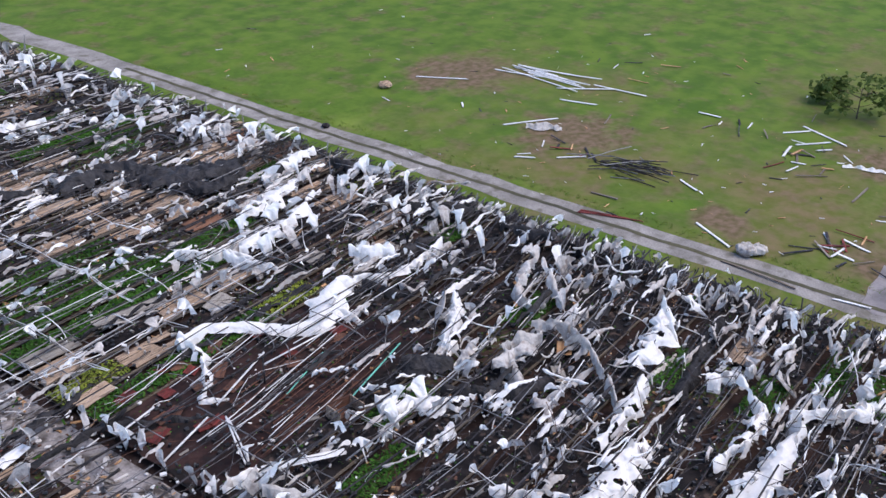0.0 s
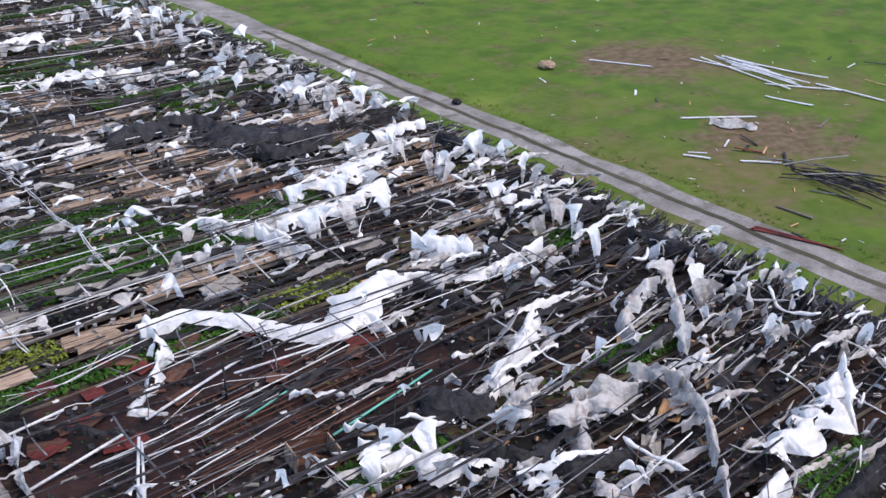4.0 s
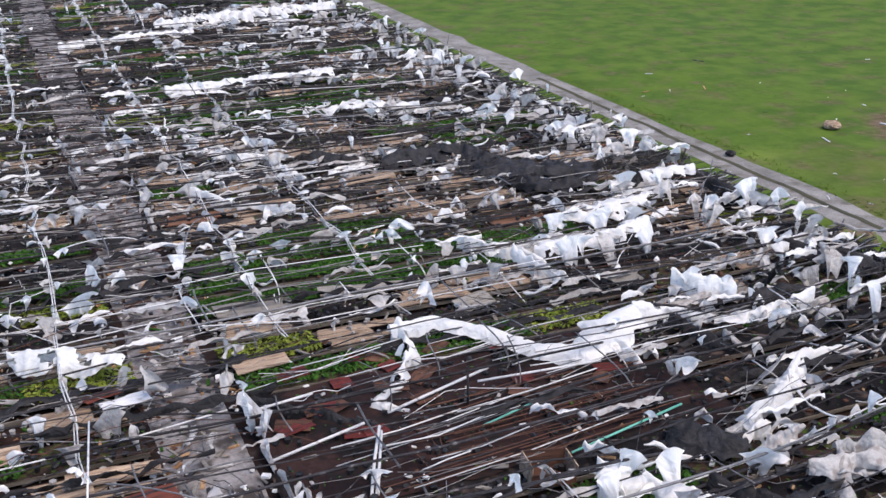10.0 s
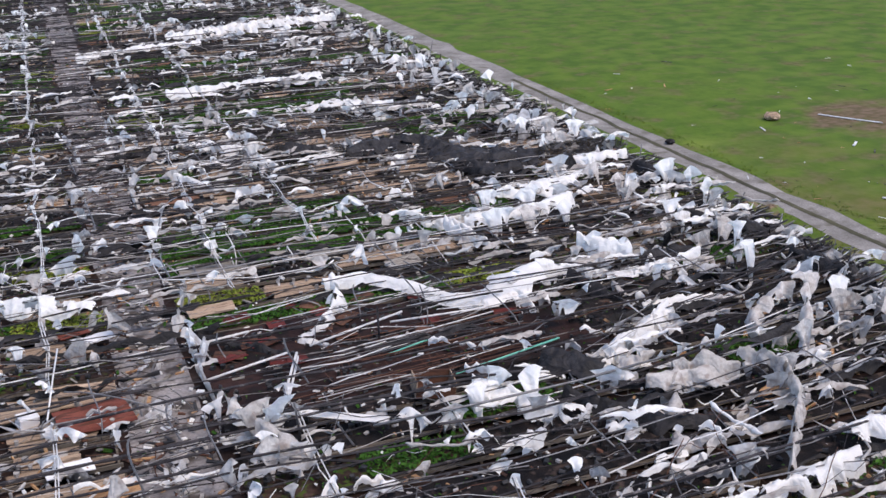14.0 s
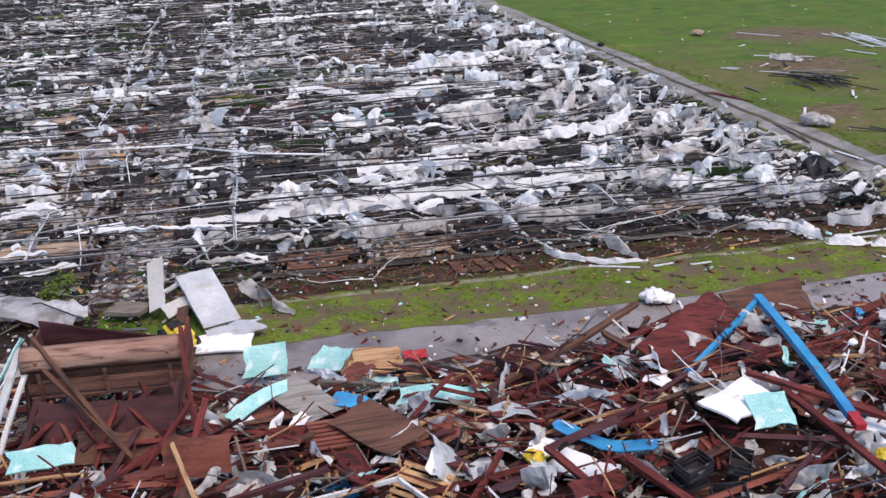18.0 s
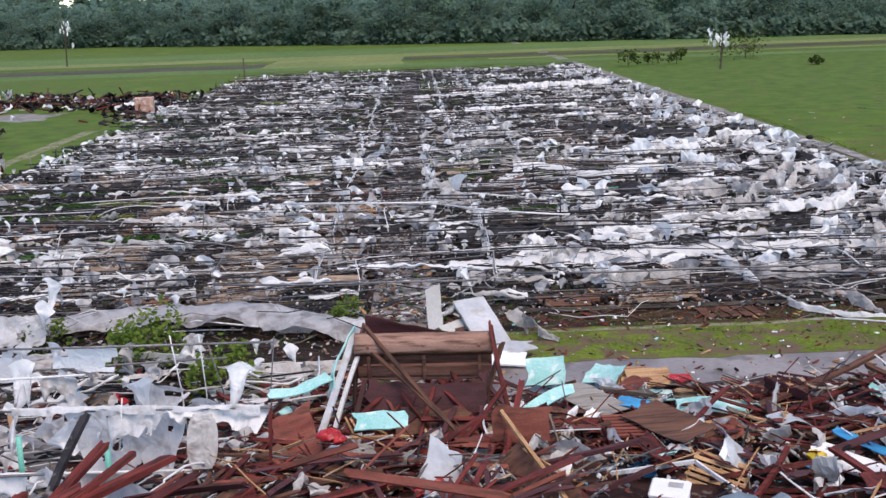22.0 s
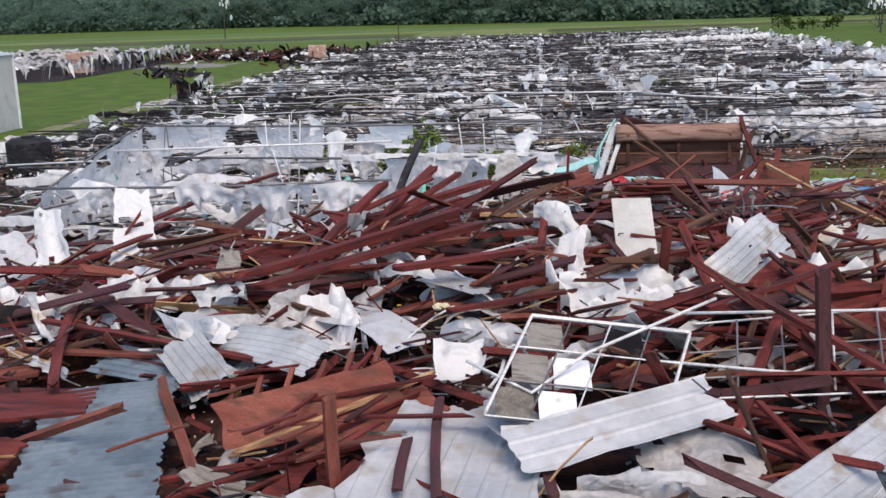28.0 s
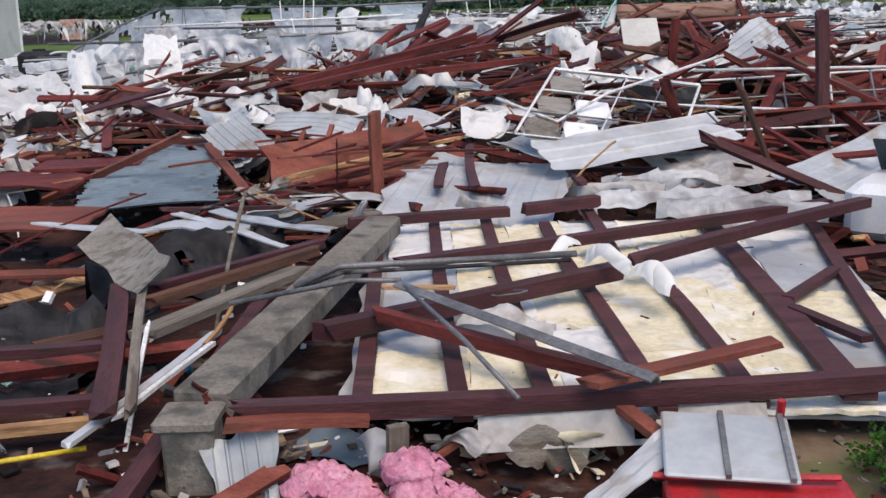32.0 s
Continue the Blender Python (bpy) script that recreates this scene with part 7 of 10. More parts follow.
for A, B, w, mt in (((7.6, -24.4, 0.4), (9.9, -23.6, 0.5), 0.12, WOOD_RED), ((8.0, -24.7, 0.35), (10.2, -23.4, 0.5), 0.1, WOOD_RED), ((8.6, -24.0, 0.6), (10.9, -21.6, 0.8), 0.08, WOOD_RAW), ((8.9, -24.2, 0.5), (10.7, -22.2, 0.7), 0.06, WOOD_RED), ((7.2, -22.4, 0.8), (8.2, -24.2, 0.45), 0.14, WOOD_RUST), ((7.0, -21.9, 0.8), (7.6, -23.2, 0.6), 0.12, WOOD_RUST), ((3.6, -21.2, 0.5), (5.6, -19.9, 0.8), 0.16, WOOD_BROWN), ((4.0, -20.4, 0.7), (8.6, -21.0, 0.75), 0.18, WOOD_RUST), ((2.6, -21.6, 0.5), (4.8, -21.0, 0.6), 0.5, WOOD_RUST)):
    board(A, B, w, 0.05, mt, "broken red-brown timber on the heap")
panel((11.0, -25.95, 0.47), (11.6, -22.3, 0.72), 2.1, SIDING, "crumpled white metal sheet torn from the wall", ribs=0.28, jag=0.3, curl=0.2, thick=0.004, name="metal_sheet", cat="sheet metal", group="sheet metal")
panel((11.6, -23.2, 0.9), (12.3, -23.9, 0.8), 0.7, TIN, "bent white metal sheet", ribs=0.25, curl=0.15, thick=0.004, name="metal_sheet", cat="sheet metal", group="sheet metal")
panel((12.0, -24.5, 0.88), (14.45, -23.2, 1.05), 0.75, SIDING, "long white ribbed siding sheet lying on the heap", ribs=0.25, curl=0.04, thick=0.004, name="metal_sheet", cat="sheet metal", group="sheet metal", roll=22)
panel((7.5, -20.6, 0.95), (9.1, -21.4, 0.92), 0.75, TIN, "buckled pale ribbed metal sheet", ribs=0.12, curl=0.15, thick=0.004, name="metal_sheet", cat="sheet metal", group="sheet metal", roll=20)
panel((6.9, -20.9, 1.0), (7.7, -21.7, 0.55), 0.7, TIN, "folded end of a pale metal sheet", ribs=0.12, curl=0.1, thick=0.004, name="metal_sheet", cat="sheet metal", group="sheet metal", roll=30)
panel((6.3, -19.2, 0.95), (8.7, -20.3, 0.9), 0.5, SIDING, "bent white metal sheet among red timbers", curl=0.2, thick=0.004, name="metal_sheet", cat="sheet metal", group="sheet metal")
panel((9.0, -19.2, 1.1), (10.4, -20.6, 0.95), 0.9, SIDING, "bent white metal sheet among red timbers", curl=0.2, thick=0.004, name="metal_sheet", cat="sheet metal", group="sheet metal")
panel((10.4, -18.4, 1.3), (11.4, -19.0, 1.2), 0.7, TIN, "pale ribbed metal sheet among red timbers", ribs=0.1, curl=0.1, thick=0.004, name="metal_sheet", cat="sheet metal", group="sheet metal")
# white rags and laths round the window frame
for pts, w in (([(12.7, -18.6, 1.35), (13.6, -18.9, 1.4), (14.4, -18.7, 1.3), (15.2, -18.9, 1.35)], [0.5, 0.8, 0.6, 0.5]), ([(13.2, -19.4, 1.2), (14.2, -19.5, 1.25), (15.0, -19.3, 1.2)], 0.45)):
    lay("film_scrap", pts, w, PLASTIC, "crumpled white plastic caught on red timbers", fold=0.2, ragged=0.5, sag=0.3, group="plastic scraps in the wreckage")
for A, B in (((10.72, -23.75, 0.72), (10.74, -24.95, 0.62)), ((11.0, -22.6, 0.8), (11.2, -25.2, 0.64)), ((12.3, -23.9, 0.72), (12.45, -25.15, 0.66))):
    board(A, B, 0.12, 0.05, WOOD_PURPLE, "broken brown stud lying on the white sheet")
lr = random.Random(77)
for k in range(20):
    x, y = lr.uniform(7.6, 10.8), lr.uniform(-24.4, -21.4)
    a, L = lr.gauss(0.75, 0.35), lr.uniform(0.5, 1.9)
    z = 0.75 + 0.25 * lr.random()
    board((x - 0.5 * L * math.cos(a), y - 0.5 * L * math.sin(a), z), (x + 0.5 * L * math.cos(a), y + 0.5 * L * math.sin(a), z + lr.gauss(0, 0.1)), lr.choice((0.04, 0.05, 0.09)), 0.03, lr.choice((WOOD_RUST, WOOD_RED, WOOD_RED)), "splintered red lath lying over rust panels", group="splintered laths")
film_quad((13.3, -23.5, 0.8), (14.9, -23.7, 0.82), (14.7, -24.9, 0.6), (13.6, -24.8, 0.6), PLASTIC_DIRTY, "torn white facing hanging over red timbers", 11.5, fold=0.06, rag=0.25)
panel((14.9, -25.5, 0.55), (16.7, -23.8, 0.85), 1.05, TIN, "long white siding sheet slumped at the wall's end", ribs=0.2, curl=0.1, thick=0.004, name="metal_sheet", cat="sheet metal", group="sheet metal", roll=18)
wool("white_sack", [(15.9, -26.5, 0.3, 0.36), (16.2, -26.3, 0.32, 0.36), (16.6, -25.9, 0.35, 0.3)], "bunched white plastic sheet beside the wall", PLASTIC_DIRTY)
panel((9.0, -25.6, 0.5), (10.0, -24.8, 0.56), 0.5, SIDING, "pale bent siding flap beside the wall section", curl=0.15, thick=0.004, name="metal_scrap", cat="sheet metal", group="sheet metal")
panel((9.4, -26.3, 0.42), (10.0, -25.5, 0.46), 0.45, WOOD_GREY, "weathered grey board beside the wall section", curl=0.03)
# white door leaf
D = root("door_leaf", "scuffed white door leaning back in the wreckage", "door", at=axis((13.93, -18.45, 1.35), (13.9, -17.0, 2.35), 0)[0])
part("leaf", Shape().box(1.7, 0.68, 0.045, None, 0.01), WALL_WHITE, D)
part("handle", Shape().tube([(-0.05, 0.28, 0.03), (-0.05, 0.28, 0.07), (-0.05, 0.2, 0.08)], 0.012, 6), STEEL, D)
panel((15.0, -19.9, 1.45), (16.2, -18.6, 2.05), 0.95, TIN, "grey corrugated sheet curled upright", roll=58, ribs=0.12, curl=0.14, thick=0.004, name="metal_sheet", cat="sheet metal", group="sheet metal")
panel((15.4, -19.3, 1.5), (17.3, -21.2, 1.15), 1.7, WOOD_RED, "broad dark red roof panel tilted on the heap", roll=20, thick=0.04, curl=0.04)
panel((17.0, -12.3, 1.2), (18.6, -15.6, 1.0), 1.7, WOOD_BROWN, "dark brown wall section lying on its side", roll=40, thick=0.08, curl=0.04)
panel((17.25, -11.2, 1.7), (18.4, -11.3, 1.7), 0.7, WOOD_RUST, "orange-brown board standing on edge", roll=75, thick=0.03)
board((17.4, -11.1, 2.0), (18.6, -16.0, 1.6), 0.08, 0.06, WOOD_RAW, "long pale pole leaning over a wall section", broken=(1, 1), name="pole", cat="beam")
board((15.75, -22.9, 0.2), (15.72, -22.7, 2.55), 0.15, 0.12, WOOD_PURPLE, "tall brown post standing out of the wreckage", broken=(0, 1), name="post", cat="post")
for A, B in (((15.0, -22.0, 2.0), (17.2, -23.4, 0.9)), ((13.9, -21.4, 1.4), (16.6, -20.4, 2.0)), ((14.2, -19.4, 1.3), (14.25, -19.6, 2.4)), ((14.9, -20.6, 1.2), (14.5, -18.9, 2.3)), ((14.6, -23.6, 0.7), (15.5, -21.6, 1.6)), ((12.2, -18.6, 1.2), (12.4, -15.6, 2.1)), ((16.6, -21.9, 0.8), (17.6, -19.6, 1.9))):
    board(A, B, 0.14, 0.06, WOOD_RED, "dark red timber jutting out of the wreckage")
for A, B, w, t in (((6.3, -17.2, 1.25), (11.2, -12.6, 1.95), 0.22, 0.12), ((5.6, -16.9, 1.2), (9.6, -16.0, 1.45), 0.2, 0.1), ((7.0, -17.6, 1.15), (11.9, -14.2, 1.7), 0.16, 0.1), ((3.6, -14.9, 1.35), (5.6, -12.2, 1.95), 0.18, 0.06), ((5.0, -12.4, 1.75), (6.3, -11.9, 2.1), 0.18, 0.06), ((9.0, -15.6, 1.5), (10.0, -12.7, 2.3), 0.2, 0.1)) + (((8.8, -14.9, 1.4), (10.6, -12.9, 2.2), 0.16, 0.08), ((11.0, -16.6, 1.6), (15.2, -16.0, 1.7), 0.18, 0.1), ((10.2, -17.9, 1.3), (13.4, -18.6, 1.35), 0.2, 0.08), ((2.4, -17.6, 0.9), (4.6, -15.6, 1.5), 0.18, 0.06), ((3.0, -19.6, 0.8), (6.4, -18.4, 1.0), 0.16, 0.06), ((10.9, -20.4, 1.3), (12.9, -19.6, 1.4), 0.12, 0.06)):
    board(A, B, w, t, WOOD_RED, "long dark red barn timber thrown across the heap", name="barn_timber", cat="beam", group="barn timbers")
for A, B, w, t in (((7.1, -18.6, 1.35), (10.9, -16.8, 2.12), 0.22, 0.14), ((7.6, -19.3, 1.35), (11.3, -17.2, 1.95), 0.24, 0.1), ((8.3, -16.6, 1.5), (9.2, -14.6, 2.3), 0.18, 0.1), ((8.7, -16.6, 1.5), (10.1, -15.2, 2.0), 0.16, 0.1), ((9.9, -19.0, 1.6), (12.4, -18.2, 1.75), 0.2, 0.1), ((15.3, -17.2, 1.75), (15.5, -20.4, 1.25), 0.16, 0.1), ((12.6, -20.9, 1.25), (16.4, -20.5, 1.35), 0.12, 0.08), ((11.6, -19.2, 1.3), (14.9, -18.0, 1.6), 0.12, 0.08), ((3.9, -19.4, 0.9), (8.2, -21.3, 0.85), 0.14, 0.06), ((4.4, -18.9, 0.95), (5.6, -22.3, 0.8), 0.15, 0.06), ((12.9, -17.6, 1.5), (16.9, -16.4, 1.9), 0.12, 0.08)):
    board(A, B, w, t, WOOD_RED, "long dark red barn timber thrown across the heap", name="barn_timber", cat="beam", group="barn timbers")
for A, B, C, D, mt in (((7.3, -20.7, 1.05), (8.5, -18.8, 1.35), (8.7, -19.3, 1.1), (8.3, -20.3, 0.9), PLASTIC_DIRTY), ((8.2, -19.1, 1.25), (8.9, -19.0, 1.25), (9.8, -20.9, 0.9), (8.8, -20.9, 0.85), PLASTIC), ((6.2, -19.8, 1.1), (7.6, -20.5, 1.1), (7.7, -21.0, 0.9), (6.6, -20.3, 0.9), PLASTIC), ((12.6, -19.6, 1.55), (14.9, -20.2, 1.5), (14.7, -20.8, 1.25), (12.9, -20.5, 1.25), PLASTIC), ((12.6, -17.6, 1.9), (13.1, -17.5, 1.85), (13.0, -18.9, 1.45), (12.5, -18.9, 1.45), PLASTIC), ((13.2, -20.4, 1.4), (14.8, -20.9, 1.35), (14.6, -21.4, 1.15), (13.4, -21.0, 1.2), SIDING),
                       ((8.0, -15.6, 1.75), (8.35, -15.7, 1.7), (9.3, -17.4, 1.25), (8.9, -17.5, 1.25), PLASTIC_DIRTY), ((4.8, -17.5, 1.25), (6.0, -17.9, 1.2), (6.0, -18.4, 1.0), (4.9, -18.1, 1.0), PLASTIC), ((3.1, -18.5, 1.05), (4.4, -18.1, 1.1), (4.5, -18.6, 0.9), (3.2, -19.0, 0.9), PLASTIC_DIRTY), ((10.8, -21.5, 1.15), (11.6, -21.3, 1.2), (11.5, -22.0, 0.95), (10.9, -22.1, 0.9), PLASTIC)):
    film_quad(A, B, C, D, mt, "crumpled white sheet caught between red timbers", A[0] * 3.1 + B[1], fold=0.12, rag=0.3)
board((6.1, -17.5, 1.1), (7.9, -16.9, 1.15), 0.22, 0.05, WOOD_RAW, "pale raw plank among red timbers")
board((9.3, -14.1, 1.8), (9.75, -12.8, 2.95), 0.14, 0.1, PIPE_DARK, "charred black timber pointing up", name="charred_timber", cat="beam")
# window frame lying on the heap
WF = root("window_frame", "white metal window frame lying tilted on the wreckage", "window frame")
c0, c1, c2 = Vector((12.2, -22.3, 1.8)), Vector((14.25, -22.1, 1.5)), Vector((11.65, -24.0, 1.12))
ux, uy = c1 - c0, c2 - c0
for k in range(5):
    part("mullion", Shape().tube([c0 + ux * k / 4, c0 + ux * k / 4 + uy * (1 if k in (0, 4) else 0.9)], 0.022 if k in (0, 4) else 0.012, 4), PIPE_WHITE if k % 2 == 0 else STEEL, WF)
for k in range(4):
    part("rail", Shape().tube([c0 + uy * k / 3, c0 + uy * k / 3 + ux], 0.03 if k == 0 else 0.012, 4), PIPE_WHITE if k != 2 else STEEL, WF)
for i, j, mt in ((0, 0, PLANK_GREY), (0, 1, PLANK_GREY), (0, 2, CONCRETE), (1, 1, PAINT_WHITE), (2, 0, MAT_BLACK), (1, 2, PAINT_WHITE)):
    q = c0 + ux * (i + 0.5) / 4 + uy * (j + 0.5) / 3 - Vector((0, 0, 0.06))
    mm, LL = axis(q - ux / 9, q + ux / 9, 20)
    part("panel", Shape().box(LL, uy.length / 3.4, 0.015, mm), mt, WF)
for pts in ([(11.4, -23.2, 1.5), (12.2, -23.5, 1.2), (12.9, -22.9, 1.5), (14.6, -21.9, 1.9)], [(13.6, -22.6, 1.3), (15.4, -22.8, 1.2), (15.8, -22.6, 1.25)], [(14.2, -21.9, 1.7), (17.5, -21.6, 1.65)]):
    rail("bent_pipe", pts, 0.022, PIPE_WHITE, "thin bent white pipe over the wreckage")
WG = root("steel_lattice", "bent grey steel lattice lying on the wreckage", "lattice")
for k, (A, B) in enumerate((((14.3, -21.9, 1.55), (17.6, -21.2, 1.6)), ((14.2, -22.4, 1.32), (17.4, -21.9, 1.38)), ((14.1, -22.8, 1.12), (17.2, -22.5, 1.2)), ((14.4, -23.1, 0.98), (17.0, -22.9, 1.02)), ((14.9, -21.8, 1.57), (14.7, -23.1, 0.98)), ((15.5, -21.6, 1.58), (15.3, -23.0, 1.0)), ((16.2, -21.5, 1.58), (15.9, -22.9, 1.02)), ((16.8, -21.4, 1.6), (16.5, -22.9, 1.02)))):
    part("rail" if k < 4 else "stile", Shape().tube([A, tuple((a + b) / 2 + (0.05 * nz(k * 2.3) if i else 0) for i, (a, b) in enumerate(zip(A, B))), B], 0.016, 5), STEEL if k % 3 else PIPE_WHITE, WG)
for A, B, w in (((12.6, -19.5, 1.5), (15.3, -19.3, 1.45), 0.8), ((12.4, -18.9, 1.6), (13.2, -19.8, 1.2), 0.5), ((14.2, -19.5, 1.5), (15.4, -20.2, 1.2), 0.6), ((13.0, -20.5, 1.35), (14.6, -20.1, 1.4), 0.5), ((12.2, -16.2, 2.0), (13.2, -17.0, 1.7), 0.6), ((15.6, -17.2, 2.0), (16.2, -18.6, 1.5), 0.5), ((16.0, -19.0, 1.7), (17.4, -19.2, 1.5), 0.7)) + (((8.5, -15.2, 1.75), (9.5, -17.8, 1.2), 0.3), ((9.5, -17.8, 1.3), (10.6, -18.5, 1.3), 0.35), ((5.9, -18.2, 1.2), (7.4, -18.9, 1.1), 0.5), ((4.6, -17.9, 1.2), (5.8, -18.4, 1.0), 0.6), ((3.2, -18.6, 1.0), (4.4, -19.3, 0.9), 0.7), ((2.0, -18.4, 0.9), (3.2, -18.2, 0.9), 0.6), ((8.9, -19.0, 1.3), (9.7, -20.6, 0.9), 0.6)):
    lay("film_scrap", [A, ((A[0] + B[0]) / 2, (A[1] + B[1]) / 2, (A[2] + B[2]) / 2 + 0.12), B], [w * 0.7, w * 1.2, w * 0.8], PLASTIC, "torn white plastic draped on red timbers", fold=0.18, ragged=0.5, sag=0.2, group="plastic scraps in the wreckage")
wool("insulation_wool", [(10.75, -20.0, 1.25, 0.09), (10.85, -20.05, 1.28, 0.07)], "lump of yellow insulation", FOAM)
panel((17.3, -16.9, 1.7), (17.4, -17.4, 1.6), 0.35, FOAM, "torn yellow-tan sheet", roll=35, curl=0.25)
panel((17.5, -16.9, 1.7), (18.6, -18.4, 1.3), 1.0, WALL_WHITE, "rolled white sheet with a brown side", roll=40, curl=0.35)

# white vehicle, crushed, at the side of the wreckage
V = root("crushed_car", "crumpled white car front buried in the wreckage", "car", at=pose(16.5, -25.3, -0.12, 0, 0, 58))
part("bonnet", Shape().slab(lambda u, v: (-0.2 + 1.5 * u, (v - 0.5) * 1.5, 0.86 - 0.16 * u * u - 0.14 * (2 * v - 1) ** 4 + 0.04 * nz(u * 4, v * 4)), 12, 12, 0.02), PAINT_WHITE, V, smooth=True)
part("fender", Shape().slab(lambda u, v: (-0.3 + 1.6 * u, 0.76 + 0.06 * math.sin(3.14 * v), 0.84 - 0.12 * u - (0.5 * v if abs(u - 0.5) > 0.24 else 0.16 * v)), 14, 6, 0.02), PAINT_WHITE, V, smooth=True)
part("bumper", Shape().box(0.2, 1.6, 0.22, Matrix.Translation((1.35, 0, 0.42)), 0.06), PAINT_WHITE, V)
part("headlight", Shape().box(0.08, 0.32, 0.16, Matrix.Translation((1.32, 0.55, 0.62)), 0.03), GLASS_DARK, V)
part("windscreen", Shape().box(0.03, 1.35, 0.6, pose(-0.42, 0, 1.08, 0, -48, 0), 0.01), GLASS_DARK, V)
part("body", Shape().box(1.2, 1.5, 0.6, Matrix.Translation((-0.8, 0, 0.6)), 0.1), PAINT_WHITE, V)
W0 = part("wheel", Shape().tube([(0.5, 0.62, 0.3), (0.5, 0.82, 0.3)], 0.31, 20), RUBBER, V)
part("rim", Shape().tube([(0.5, 0.8, 0.3), (0.5, 0.84, 0.3)], 0.17, 14), STEEL, W0)

# ---- small greenhouse of hoops beside the wreckage ----
rng = random.Random(61)
SG = "bare hoop-house purlin with rags of film"
for A, B, bow in (((1.5, -7.8, 2.82), (12.6, -8.6, 2.8), -0.08), ((3.0, -10.4, 2.3), (12.9, -11.3, 2.3), -0.05), ((0.8, -13.5, 2.1), (9.2, -13.75, 2.2), -0.06), ((-4.2, -4.6, 1.35), (3.4, -4.2, 1.5), 0), ((1.2, -9.4, 2.35), (8.6, -9.3, 2.45), 0), ((2.6, -11.9, 1.5), (11.4, -12.1, 1.4), 0), ((-3.0, -6.2, 1.5), (11.0, -6.0, 1.6), -0.1), ((1.0, -12.8, 1.9), (1.5, -7.8, 2.82), 0.05)):
    rail("hoop_purlin", [A, tuple((a + b) / 2 + (bow if i == 2 else 0) for i, (a, b) in enumerate(zip(A, B))), B], 0.028, STEEL if bow else PIPE_WHITE, SG)
for A, B in (((-0.9, -12.6, 1.0), (2.9, -5.3, 1.9)), ((-2.6, -9.0, 0.9), (0.6, -4.4, 1.6)), ((0.5, -13.6, 1.5), (4.4, -8.9, 1.8)), ((-1.6, -11.2, 0.7), (3.2, -11.2, 1.5))):
    rail("slanting_pipe", [A, B], 0.035, PIPE_DARK if A[0] < -2 else STEEL, "slanting pipe of the wrecked hoop house")
for k in range(17):
    x = 1.4 + 11.2 * rng.random()
    y = rng.choice((-8.1, -8.3, -10.9, -13.6, -13.6, -6.1))
    top = {-8.1: 2.8, -8.3: 2.8, -10.9: 2.3, -13.6: 2.15, -6.1: 1.5}[y]
    bx, by = rng.gauss(0, 0.25), rng.gauss(0, 0.3)
    rail("hoop_post", [(x, y, 0.02), (x + bx * 0.3, y + by * 0.3, top * 0.55), (x + bx, y + by, top + rng.uniform(-0.1, 0.35))], 0.016, PIPE_WHITE if k % 3 else STEEL, "thin upright pipe of the hoop house", 6)
for k in range(11):
    x = 0.5 + 12.0 * rng.random()
    y0, R = rng.uniform(-13.5, -9.5), rng.uniform(0.7, 1.5)
    a0, a1 = rng.uniform(0, 0.8), rng.uniform(1.6, 3.0)
    rail("bent_hoop", [(x + rng.gauss(0, 0.05) + 0.3 * math.sin(a * 2), y0 + R * math.cos(a), 0.6 + R * 0.95 * math.sin(a)) for a in [a0 + (a1 - a0) * i / 8 for i in range(9)]], 0.026, PIPE_WHITE, "bent white hoop of the wrecked hoop house", 6)
for x, y, z0, z1 in ((7.72, -11.15, 0.7, 1.85), (9.55, -11.45, 0.7, 1.75), (-0.3, -5.6, 1.2, 1.9)):
    rail("green_post", [(x, y, z0 - 0.6), (x + 0.04, y, z1)], 0.06, PIPE_GREEN, "short green plastic post")


